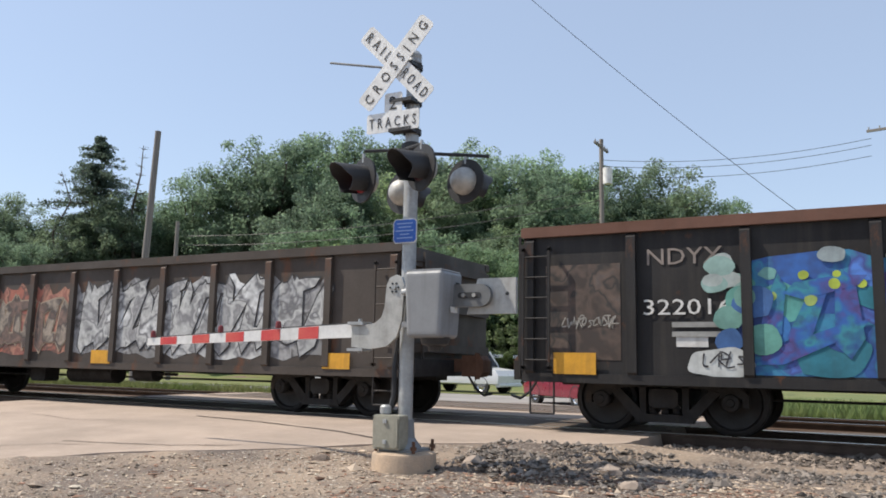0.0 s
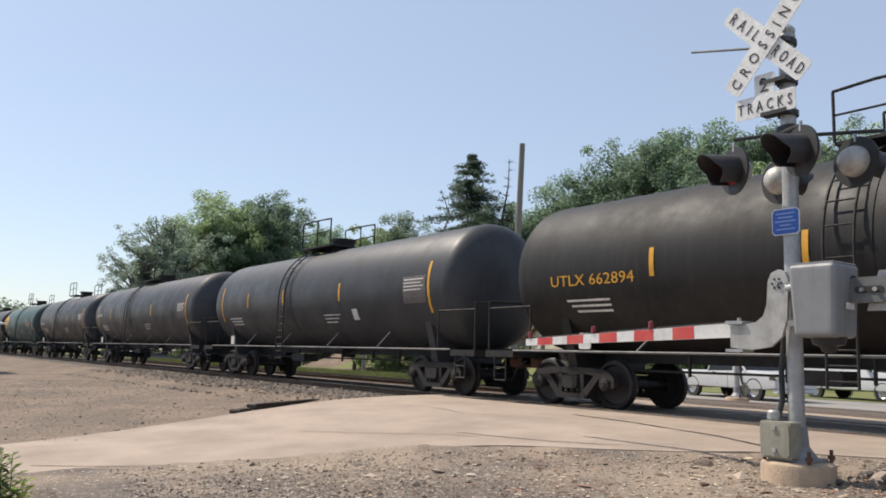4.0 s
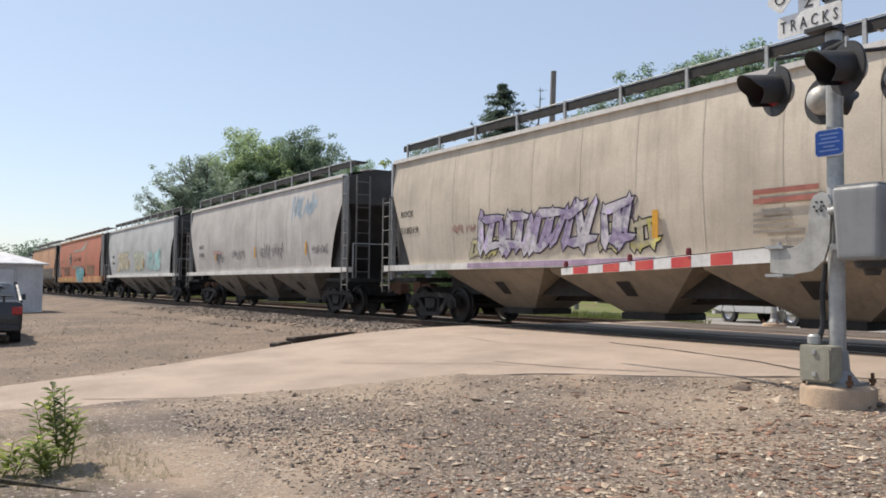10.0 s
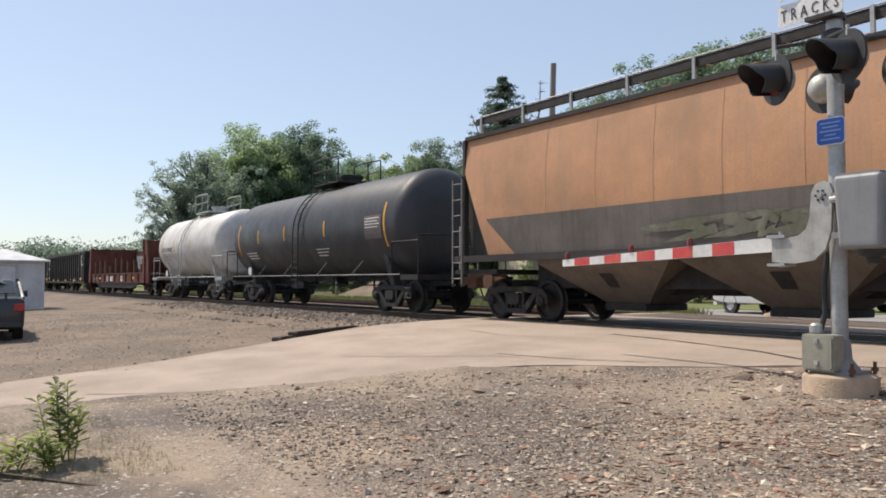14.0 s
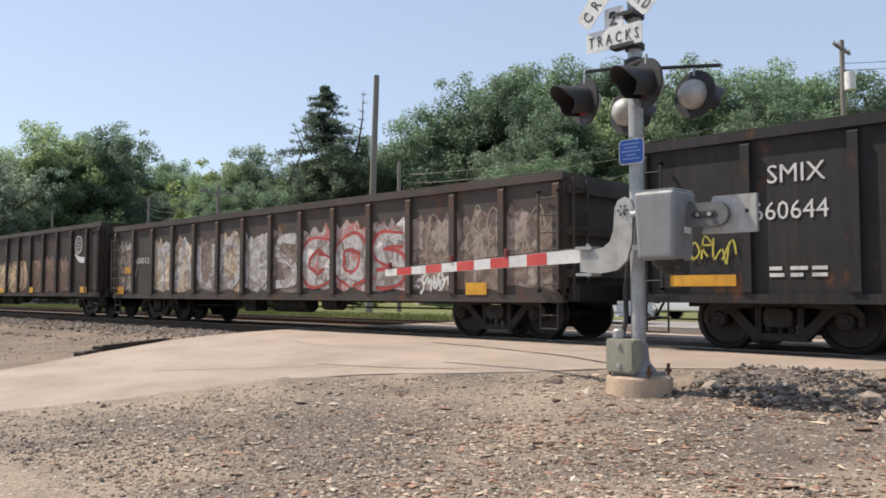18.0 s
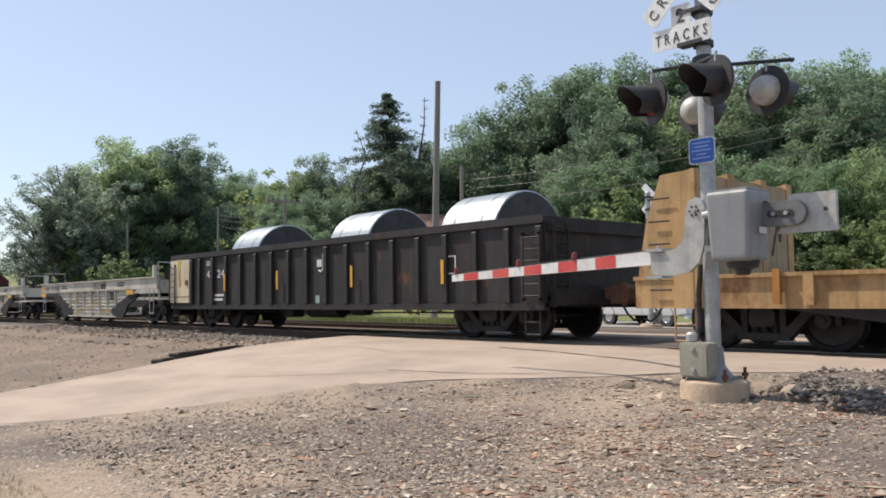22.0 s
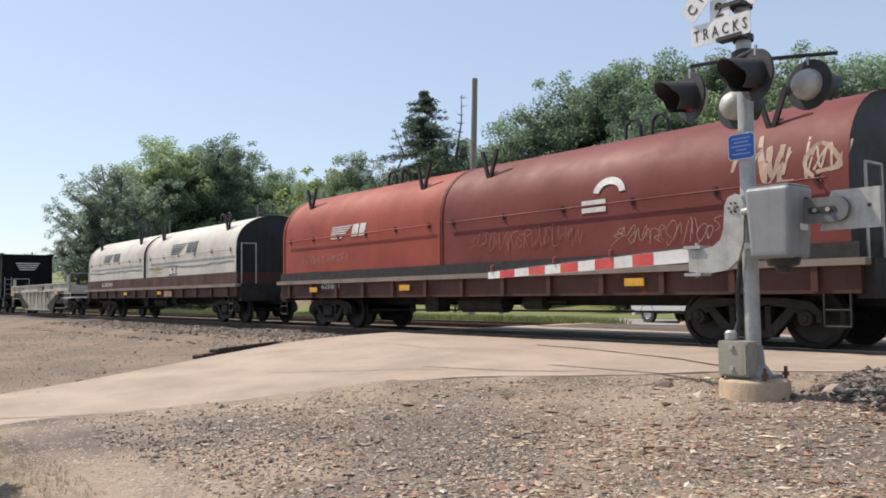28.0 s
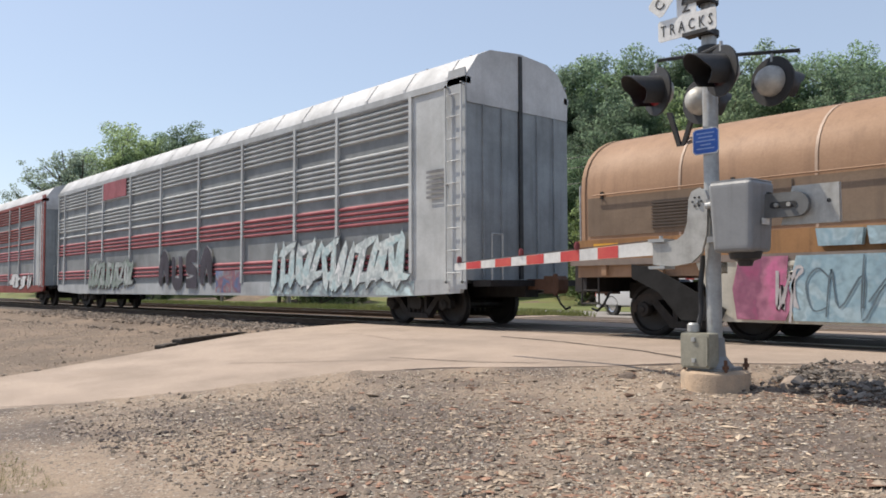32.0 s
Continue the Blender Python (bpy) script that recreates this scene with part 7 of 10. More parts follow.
scrawl(car, -5.2, -4.2, 2.2, 2.4, ys, spray((0.45, 0.25, 0.22)), 105, 0.012)
bars(car, 3.2, -1.615, 2.46, 1.6, 0.08, 2, spray((0.46, 0.16, 0.12)))
bars(car, 3.2, -1.615, 2.10, 0.9, 0.05, 4, spray((0.30, 0.26, 0.22)))
plates(car, -1.616, 2.05, [1.22, h - 2.2], 0.13, 0.5)
car, h, ys = hopper("pale grey covered hopper with rain streaks and pencil graffiti", 80.4, 97.0, GREYH, SILLW, HEND, bays=3, post=GALV, bay_paint=car_paint("shaded_soiled_grey_bay", (0.23, 0.21, 0.19), 0.6, dirt=(0.10, 0.09, 0.08)))
letters("GACX", 0.24, INK, car, -h + 1.9, -1.60, 2.5, width=0.65)
letters("53890", 0.24, INK, car, -h + 1.9, -1.60, 2.15, width=0.7)
for k, (x0, x1) in enumerate(((4.2, 5.2), (6.3, 7.8), (9.3, 11.6), (14.0, 15.2))):
    scrawl(car, -h + x0, -h + x1, 1.85 + 0.1 * (k % 2), 2.22 + 0.08 * (k % 3), ys, spray((0.17, 0.16, 0.16)), 110 + k, 0.017)
scrawl(car, h - 4.3, h - 2.5, 3.2, 3.9, ys, spray((0.38, 0.50, 0.60)), 116, 0.05)
plates(car, -1.612, 2.15, [-h + 4.3, -h + 8.9, h - 3.0], 0.12, 0.42)
bars(car, -h + 3.9, -1.615, 2.35, 1.5, 0.05, 2, spray((0.5, 0.3, 0.3)))
car, h, ys = hopper("silver-grey covered hopper with yellow and teal graffiti", 62.1, 78.4, SILV, SILLW, HEND, bays=3, post=GALV, bay_paint=car_paint("shaded_soiled_silver_bay", (0.22, 0.215, 0.205), 0.6, dirt=(0.09, 0.08, 0.07)))
letters("CRDX", 0.25, INK, car, -h + 1.7, -1.60, 2.55, width=0.75)
letters("12736", 0.25, INK, car, -h + 1.7, -1.60, 2.15, width=0.75)
wild(car, -h + 3.27, -h + 6.2, 1.58, 2.95, ys, [(0.62, 0.56, 0.34), (0.60, 0.57, 0.46), (0.58, 0.44, 0.22), (0.40, 0.46, 0.46)], 121, 3, outline=(0.36, 0.38, 0.37), slim=1.25)
wild(car, -h + 7.6, -h + 9.7, 1.57, 2.85, ys, [(0.64, 0.56, 0.26), (0.58, 0.52, 0.34), (0.42, 0.50, 0.46)], 122, 2, outline=(0.36, 0.38, 0.37), slim=1.25)
wild(car, -h + 10.7, -h + 13.4, 1.55, 2.8, ys, [(0.22, 0.48, 0.46), (0.38, 0.54, 0.52), (0.46, 0.52, 0.50)], 123, 2, outline=None, slim=1.6)
plates(car, -1.612, 2.1, [-h + 6.3, -h + 9.9], 0.12, 0.5)
car, h, ys = hopper("faded orange covered hopper with round emblem and aqua graffiti", 41.7, 60.5, ORANGE, OSILL, HEND, bays=4, edge=4.30, deep_sill=(1.02, 1.45), post=SILLW)
letters("CCLX", 0.27, INK, car, -7.5, -1.61, 2.62, width=0.80)
letters("52023", 0.27, INK, car, -7.5, -1.61, 2.14, width=0.95)
part("round_emblem", B().lathe([(0.0, -0.006), (0.46, -0.006), (0.47, 0.0)], "y", 32, (-3.07, -1.625, 2.86)), INK, car, "black round grain emblem")
for i in range(-3, 4):                      # upright rays that bow outwards
    arc = [(-3.07 + 0.42 * i / 3.4 * math.cos(0.9 * q), 2.84 + 0.44 * math.sin(1.15 * q) * (1 - 0.05 * abs(i))) for q in steps(0, 1.3, 7)]
    part("emblem_ray", B().loft([[(x - 0.013, -1.637, z), (x + 0.013, -1.637, z)] for x, z in arc]), WHITE, car)
for i in range(7):
    w_ = 0.42 * math.sqrt(max(0.05, 1 - (0.12 + i * 0.13) ** 2))
    z_ = 2.80 - i * 0.062
    part("emblem_ray", B().loft([[(-3.07 + w_ * q, -1.637, z_ - 0.04 * (1 - q * q)), (-3.07 + w_ * q, -1.637, z_ - 0.04 * (1 - q * q) + 0.018)] for q in steps(-1, 1, 6)]), WHITE, car)
def stroke_ring(x, z, rx, rz, w, a0=0.0, a1=6.283):
    part("logo_shape", B().loft([[(x + (rx - q) * math.cos(a), -1.626, z + (rz - q) * math.sin(a)) for q in (0, w)] for a in steps(a0, a1, 18)]), INK, car, "dark plain logo shape")
def stroke_stem(x, z0, z1, w):
    part("logo_shape", B().box(x - w / 2, x + w / 2, -1.629, -1.623, z0, z1), INK, car, "dark plain logo shape")
stroke_ring(-1.64, 2.84, 0.17, 0.20, 0.05, 0.6, 5.7)
for x in (-1.28, 0.22, 1.08):
    stroke_ring(x, 2.77, 0.125, 0.135, 0.04)
for x in (-1.03, -0.82, -0.62, -0.44, -0.10, 0.56, 0.74, 0.90, 1.30, 1.52):
    stroke_stem(x, 2.64, 2.91 if x not in (-0.44, 0.56, 1.52) else 3.05, 0.042)
stroke_ring(-0.36, 2.95, 0.13, 0.10, 0.04, -1.57, 1.57)
for pts in (((-2.01, 3.40), (-2.01, 3.54), (1.23, 3.53), (1.23, 3.40)), ((1.23, 3.40), (1.23, 3.53), (3.4, 4.12), (2.6, 3.46)), ((-2.65, 2.11), (-1.82, 2.29), (1.24, 2.26), (1.24, 2.13))):
    part("swoosh", B().add([(x, ys(z) - 0.010, z) for x, z in pts], [(0, 1, 2, 3)]), spray((0.34, 0.36, 0.30)), car, "faded grey-green swoosh stripe")
for lift, grow, cols in ((0.052, 0.12, ((0.03, 0.06, 0.20),)), (0.060, 0.06, ((0.58, 0.62, 0.62),)), (0.068, 0.0, ((0.10, 0.40, 0.42), (0.16, 0.47, 0.49), (0.08, 0.36, 0.40)))):
    for k in range(7):
        q = blob(random.Random(500 + k), -0.1 + 0.44 * k, 1.78 - 0.42 * (k % 2), 0.36 + grow, 0.30 + grow, 10, 0.12)
        q = [(x, min(max(z, 1.04 - grow * 0.3), 2.4)) for x, z in curve_through(q + [q[0]], 3)[:-1]]
        n_ = len(q)
        cz_ = sum(p[1] for p in q) / n_
        cx_ = sum(p[0] for p in q) / n_
        part("graffiti_shape", B().add([(x, min(ys(z), ys(1.9)) - lift - 0.0006 * k, z) for x, z in q] + [(cx_, min(ys(cz_), ys(1.9)) - lift - 0.0006 * k, cz_)], [(i, (i + 1) % n_, n_) for i in range(n_)]), spray(cols[k % len(cols)]), car, "aqua bubble-shaped graffiti")
wild(car, -6.45, -3.7, 1.52, 2.28, ys, [(0.20, 0.11, 0.06), (0.34, 0.16, 0.09), (0.12, 0.07, 0.045)], 132, 4, outline=(0.10, 0.05, 0.03))
wild(car, -0.95, -0.5, 1.6, 2.25, ys, [(0.16, 0.10, 0.06), (0.30, 0.18, 0.10)], 137, 1, outline=(0.08, 0.06, 0.05))
wild(car, -h + 13.2, h - 3.0, 1.5, 2.3, ys, [(0.30, 0.17, 0.09), (0.40, 0.24, 0.14), (0.24, 0.13, 0.07)], 133, 4, outline=(0.16, 0.09, 0.05))
graffiti(car, -h + 0.6, -h + 7.6, 1.08, 1.38, -1.605, [(0.65, 0.42, 0.06), (0.3, 0.1, 0.08)], 134, 9, outline=None)
car, h, ys = hopper("tan covered hopper with grey lower sides", 23.3, 40.2, TAN, HENDB, HENDB, bays=3, edge=4.25, bay_paint=car_paint("shaded_soiled_tan_bay", (0.15, 0.125, 0.105), 0.6))
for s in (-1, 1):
    part("lower_side", B().loft([[(x, ys(z) - 0.01 if s < 0 else -ys(z) + 0.01, z) for x in steps(-h + 1.3 + 1.2 * (2.3 - z), h - 1.3 - 1.2 * (2.3 - z), 12)] for z in steps(1.45, 2.3, 6)]), car_paint("grey_lower_side_paint", (0.17, 0.15, 0.135), 0.5), car, "grey lower side", True)
graffiti(car, -2, h - 4, 1.5, 2.1, lambda z: ys(z) - 0.012, [(0.12, 0.13, 0.08), (0.16, 0.15, 0.12)], 141, 5, outline=None)

# ---- bulkhead flats ----
def bulkhead_flat(label, u0, u1, paint, deck, bottom, bulk, deep, stakes, seed):
    car, L = rail_car("bulkhead_flatcar", label, u0, u1, trucks=1.9)
    h = L / 2
    part("deck", B().box(-h, h, -1.5, 1.5, deck - 0.12, deck - 0.02), mat("worn_deck_planks", (0.16, 0.12, 0.09), 0.9, scale=2, stretch=(8, 0.4, 1)), car)
    for s in (-1, 1):
        y = s * 1.55
        part("side_sill", B().box(-h, h, min(y, y - s * 0.08), max(y, y - s * 0.08), bottom, deck), paint, car)
        part("deck_edge", B().box(-h, h, min(y + s * 0.06, y - s * 0.1), max(y + s * 0.06, y - s * 0.1), deck - 0.04, deck + 0.02), paint, car)
        if deep < bottom:
            part("deep_sill", B().prism([(-h + 2.2, bottom + 0.02), (h - 2.2, bottom + 0.02), (h - 4.2, deep), (-h + 4.2, deep)], y - s * 0.12, y - s * 0.05), DARK, car)
        pk = B().box(-0.07, 0.07, min(y, y + s * 0.07), max(y, y + s * 0.07), bottom + 0.05, deck).mesh("stake_pocket", paint)
        for i in range(11):
            part("stake_pocket", pk, paint, car, at=(-h + 0.9 + (L - 1.8) * i / 10, 0, 0))
        xw = s * (h - 1.12)                    # the wall stands back from the end, braced from behind
        wall = part("bulkhead", B().box(min(xw, xw + s * 0.10), max(xw, xw + s * 0.10), -1.5, 1.5, deck, bulk - 0.06), car_paint("bulkhead_paint", tuple(c * 0.8 for c in BULKCOL[paint.name]), 0.5, 0.3), car, "steel end bulkhead")
        for yy in (-1.55, -0.55, 0.55, 1.49):
            part("bulkhead_brace", B().prism([(xw + s * 0.02, bottom), (xw + s * 0.02, bulk), (xw + s * 0.58, bulk - 0.03), (xw + s * 0.86, bulk - 0.75), (s * (h - 0.10), deck + 0.1), (s * (h - 0.05), bottom)], yy - 0.035, yy + 0.035), paint, wall, "tapered steel bulkhead brace")
            part("brace_flange", B().prism([(xw - s * 0.06, deck - 0.4), (xw - s * 0.06, bulk), (xw + s * 0.02, bulk), (xw + s * 0.02, deck - 0.4)], yy - 0.10, yy + 0.10), paint, wall)
        part("side_post", B().box(min(xw, xw + s * 0.34), max(xw, xw + s * 0.34), -1.66, -1.585, bottom, deck + 1.0), paint, wall)
        for k in range(5):
            part("step_rung", B().cyl((xw + s * 0.40, -1.64, deck - 0.2 + k * 0.36), (xw + s * 0.78, -1.64, deck - 0.2 + k * 0.36), 0.014, 6), DARK, wall)
        stirrup(car, s * (h - 0.9), -1.55, bottom - 0.5, bottom, paint)
    rnd = random.Random(seed)
    for i in range(stakes):
        x = -h + 1.2 + (L - 2.4) * (i + 0.3) / stakes
        for y in (-1.42, 1.42):
            part("stake", B().box(x - 0.06, x + 0.06, y - 0.05, y + 0.05, deck, deck + rnd.uniform(0.5, 1.05)), RUSTP, car, "rusty steel stake")
    brake_gear(car, L, 0.5)
    return car, h
REDF = car_paint("rust_red_flatcar_paint", (0.140, 0.037, 0.028), 0.45, 0.2)
YELF = car_paint("faded_yellow_flatcar_paint", (0.50, 0.32, 0.150), 0.55, 0.3)
BULKCOL = {REDF.name: (0.16, 0.045, 0.035), YELF.name: (0.40, 0.26, 0.11)}
car, h = bulkhead_flat("rust-red bulkhead flatcar with steel stakes and silver graffiti", -24.12, -6.42, REDF, 1.34, 0.76, 3.22, 0.45, 9, 5)
wild(car, -h + 1.4, -h + 3.7, 1.6, 2.85, 1.462, [(0.40, 0.40, 0.41), (0.30, 0.28, 0.28), (0.46, 0.46, 0.47)], 151, 3)
part("side_board", B().box(-h + 1.1, -h + 3.9, 1.47, 1.52, 1.34, 3.05), car_paint("dark_red_board", (0.07, 0.03, 0.028), 0.4), car)
letters("111309", 0.28, WHITE, car, -h + 2.0, -1.57, 0.95, width=1.0)
for i in range(5):
    part("logo_stripe", B().box(-h + 6.2, -h + 7.2, -1.566, -1.556, 0.86 + i * 0.07, 0.895 + i * 0.07), WHITE, car)
part("logo_shape", B().prism([(-h + 7.3, 0.86), (-h + 8.2, 0.86), (-h + 8.3, 1.18), (-h + 7.4, 1.18)], -1.568, -1.556), WHITE, car, "white logo shape")
plates(car, -1.63, 1.05, [-h + 4.5, 2.4, h - 3.4], 0.45, 0.14)
part("placard_frame", B().box(h - 7.2, h - 6.6, -1.568, -1.556, 0.85, 1.2), WHITE, car)
car, h = bulkhead_flat("faded yellow bulkhead flatcar with rusty straps", -126.4, -105.3, YELF, 1.13, 0.64, 2.78, 0.40, 0, 6)
letters("112752", 0.3, WHITE, car, -h + 5.6, -1.57, 0.70, width=1.3)
TANB = car_paint("tan_plywood", (0.42, 0.31, 0.19), 0.5)
for k in range(6):
    part("bulkhead_plank", B().box(-h + 1.125, -h + 1.16, -1.45 + k * 0.485, -1.45 + k * 0.485 + 0.475, 1.14, 2.7), TANB, car, "weathered tan plank lining")
for k in range(5):
    part("painted_stroke", B().tube([(-h + 1.17, -1.2 + k * 0.5, 1.5 + 0.3 * (k % 2)), (-h + 1.17, -0.95 + k * 0.5, 1.9 + 0.25 * (k % 3)), (-h + 1.17, -0.7 + k * 0.45, 1.75), (-h + 1.17, -0.75 + k * 0.5, 2.3)], 0.02, 5), spray((0.12, 0.09, 0.06)), car, "dark painted graffiti stroke")
for i in range(9):
    x = -h + 2.4 + i * 2.0
    part("strap", B().box(x - 0.05, x + 0.05, -1.66, -1.60, 0.70, 1.2), car_paint("worn_strap", (0.45, 0.2, 0.06), 0.4, 0.2), car)
part("hanging_strap", B().prism([(4.4, 1.1), (4.9, 1.1), (4.8, 0.75), (4.95, 0.52), (4.6, 0.45), (4.35, 0.55), (4.55, 0.8)], -1.68, -1.62), YELLOW, car)
# ---- grey well cars ----
WBLACK = mat("oily_black_plate", (0.004, 0.004, 0.0045), 0.8, scale=4, fvar=0.4)
def well_car(label, u0, u1, number, seed, top=1.70, tag=None):
    car, L = rail_car("well_car", label, u0, u1, trucks=1.55)
    h = L / 2
    for s in (-1, 1):
        y0, y1 = sorted((s * 1.60, s * 1.48))
        part("top_beam", B().box(-h, h, y0, y1, top - 0.40, top, 0.02), WGREY, car)
        part("beam_lip", B().box(-h, h, min(s * 1.66, s * 1.46), max(s * 1.66, s * 1.46), top - 0.03, top + 0.01), WGREY, car)
        a, c = h - 2.6, h - 4.0
        part("well_side", B().prism([(-a - 0.5, top - 0.4), (a + 0.5, top - 0.4), (a - 0.1, top - 0.62), (c, 0.42), (c, 0.30), (-c, 0.30), (-c, 0.42), (-a + 0.1, top - 0.62)], min(s * 1.50, s * 1.46), max(s * 1.50, s * 1.46)), WGREY, car)
        for k in range(6):
            z = 0.40 + k * 0.135
            xx = c + (a - 0.1 - c) * max(0, z - 0.42) / (top - 0.62 - 0.42)
            ring = []
            n = int(2 * xx / 0.034)
            for i in range(n + 1):
                x = -xx + 2 * xx * i / n
                dz = 0.011 * math.sin(x * 5.2 + k * 0.9)
                tooth = 0.022 if i % 3 else 0.0        # teeth in the shape imitate a sawtooth of sunlight on the bands
                ring.append([(x, s * 1.495, z + dz), (x, s * (1.525 + tooth), z + 0.03 + dz), (x, s * (1.525 + tooth), z + 0.075 + dz), (x, s * 1.495, z + 0.11 + dz)])
            part("corrugation", B().loft(ring), WGREY, car)
        rib = B().prism([(s * 1.49, 0.32), (s * 1.55, 0.36), (s * 1.60, top - 0.42), (s * 1.49, top - 0.42)], -0.03, 0.03, "x").mesh("well_rib", WGREY)
        for i in range(7):
            part("well_rib", rib, WGREY, car, at=(-c + 2 * c * i / 6, 0, 0))
        part("well_flange", B().box(-c - 0.1, c + 0.1, min(s * 1.58, s * 1.40), max(s * 1.58, s * 1.40), 0.27, 0.32), WGREY, car)
        part("end_plate", B().box(min(s * (h - 0.1), s * h), max(s * (h - 0.1), s * h), -1.5, 1.5, 0.95, top - 0.1), WGREY, car)
        part("end_deck", B().box(min(s * (h - 3.0), s * h), max(s * (h - 3.0), s * h), -1.46, 1.46, 1.02, 1.14), DARK, car)
        part("end_post", B().box(min(s * (h - 0.5), s * (h - 0.38)), max(s * (h - 0.5), s * (h - 0.38)), -1.55, -1.43, top, top + 0.42), WGREY, car)
        part("hand_rail", B().tube([(s * (h - 0.1), -1.5, 1.2), (s * (h - 0.1), -1.5, top + 0.5), (s * (h - 0.1), -0.6, top + 0.5), (s * (h - 0.1), -0.6, 1.2)], 0.02, 6), GALV, car)
        stirrup(car, s * (h - 0.45), -1.58, top - 1.25, top - 0.4, GALV)
        part("end_gear", B().box(s * (h - 1.4) - 0.35, s * (h - 1.4) + 0.35, -0.8, 0.8, 1.14, 1.75, 0.08).cyl((s * (h - 0.8), -0.9, 1.14), (s * (h - 0.8), -0.9, 1.95), 0.08), DARK, car)
    part("well_floor", B().box(-h + 3.6, h - 3.6, -1.46, 1.46, 0.28, 0.36), DARK, car)
    letters(number, 0.29, INK, car, -h + 1.35, -1.605, top - 0.34, width=1.25)
    letters("NS", 0.29, INK, car, -h + 0.75, -1.605, top - 0.34, width=0.45)
    part("reflector_plate", B().box(-h + 0.06, -h + 0.5, -1.607, -1.597, top - 0.34, top - 0.10), YELLOW, car, "yellow reflector plate")
    for s in (-1, 1):
        part("end_gusset", B().prism([(s * (h - 1.9), 1.16), (s * (h - 2.5), 1.14), (s * (h - 4.3), 0.62), (s * (h - 4.45), 0.48), (s * (h - 4.1), 0.27), (s * (h - 3.2), 0.27), (s * (h - 2.7), 0.75), (s * (h - 1.9), 0.98)], -1.565, -1.50), WBLACK, car, "black sloped end plate of the well")
    for i in range(4):
        part("logo_stripe", B().box(0.4, 1.15, -1.606, -1.598, top - 0.33 + i * 0.07, top - 0.30 + i * 0.07), INK, car)
    part("logo_shape", B().prism([(1.2, top - 0.33), (1.75, top - 0.33), (1.8, top - 0.12), (1.25, top - 0.12)], -1.606, -1.598), INK, car, "black logo shape")
    bars(car, -h + 3.0, -1.603, top - 0.12, 0.8, 0.05, 2, INK)
    bars(car, 3.0, -1.603, top - 0.12, 0.9, 0.05, 2, INK)
    plates(car, -1.61, top - 0.5, [h - 2.4, -h + 0.4], 0.7, 0.16)
    part("panel_frame", B().box(2.1, 2.7, -1.56, -1.55, 0.95, 1.25), INK, car)
    rnd = random.Random(seed)
    for i in range(5):
        x = rnd.uniform(-2.2, 2.8)
        z = 0.46 + 0.13 * rnd.randrange(5)
        w = rnd.uniform(0.25, 0.6)
        part("rust_stain", B().prism([(x - w, z + 0.01), (x - w * 0.3, z), (x + w, z + 0.015), (x + w * 0.8, z + 0.075), (x, z + 0.06), (x - w * 0.9, z + 0.07)], -1.552, -1.538), spray((0.52, 0.30, 0.07)), car, "yellow-brown rust streak")
    if tag:
        scrawl(car, -1.8, 0.2, 0.5, 1.15, -1.545, spray((0.06, 0.06, 0.06)), tag, 0.02)
    return car, h
WGREY = car_paint("dusty_pale_grey_paint", (0.58, 0.55, 0.47), 0.45, 0.05, dirt=(0.32, 0.23, 0.13))
well_car("pale grey well car with corrugated sides", -159.2, -145.8, "170385", 1)
well_car("pale grey well car with black scrawled tag", -175.6, -162.4, "170177", 2, tag=171)
well_car("pale grey well car with rust-stained sides", -294.1, -280.6, "170226", 3)

# ---- coil cars with hoods ----
def hood_profile(w, base, shoulder, top, n=18):
    """Half-round hood: upright sides up to the shoulder, then an arch."""
    pts = [(-w, base), (-w, shoulder)]
    for i in range(1, n):
        a = math.pi * (1 - i / n)
        pts.append((w * math.cos(a), shoulder + (top - shoulder) * math.sin(a) ** 0.85))
    return pts + [(w, shoulder), (w, base)]


def hood(car, x0, x1, prof, paint, end_paint, lifts=2):
    b = B()
    m = len(prof)
    b.loft([[(x, y, z) for y, z in prof] for x in (x0, x1)])
    hd = part("hood", b, paint, car, "", True)
    for x in (x0, x1):
        part("hood_end", B().add([(x, y, z) for y, z in prof], [tuple(range(m))]), end_paint, hd)
        part("hood_rim", B().loft([[(x + dx, y * 1.012, z + 0.012) for y, z in prof] for dx in (-0.04, 0.04)]), paint, hd, "", True)
    top = max(z for y, z in prof)
    low = min(z for y, z in prof)
    if not lifts:
        return hd
    ysf = prof_y(prof)
    for i in range(lifts):
        x = x0 + (x1 - x0) * (0.14 + 0.72 * i / max(1, lifts - 1))
        zf = top - 0.42
        yf = ysf(zf) - 0.03
        for dx, lean_ in ((-0.11, -0.10), (0.11, 0.14)):
            part("lifting_lug", B().prism([(x + dx * 0.3 - 0.035, zf - 0.06), (x + dx * 0.3 + 0.035, zf - 0.06), (x + dx + lean_ + 0.04, top + 0.10), (x + dx + lean_ - 0.04, top + 0.10)], yf - 0.03, yf + 0.03), DARK, hd, "dark steel lifting lug")
    xm = (x0 + x1) / 2
    for dx in (-0.5, 0.12):
        part("lifting_hoop", B().tube([(xm + dx, 0, top - 0.02), (xm + dx + 0.03, 0, top + 0.32), (xm + dx + 0.14, 0, top + 0.42), (xm + dx + 0.28, 0, top + 0.40), (xm + dx + 0.36, 0, top + 0.28), (xm + dx + 0.38, 0, top - 0.02)], 0.035, 7), end_paint, hd, "steel lifting hoop")
    zr = low + 0.40 * (top - low)
    yr = ysf(zr) - 0.07
    part("hand_rail", B().cyl((x0 + 0.25, yr, zr), (x1 - 0.25, yr, zr), 0.014, 6), paint, hd, "thin side grab rail")
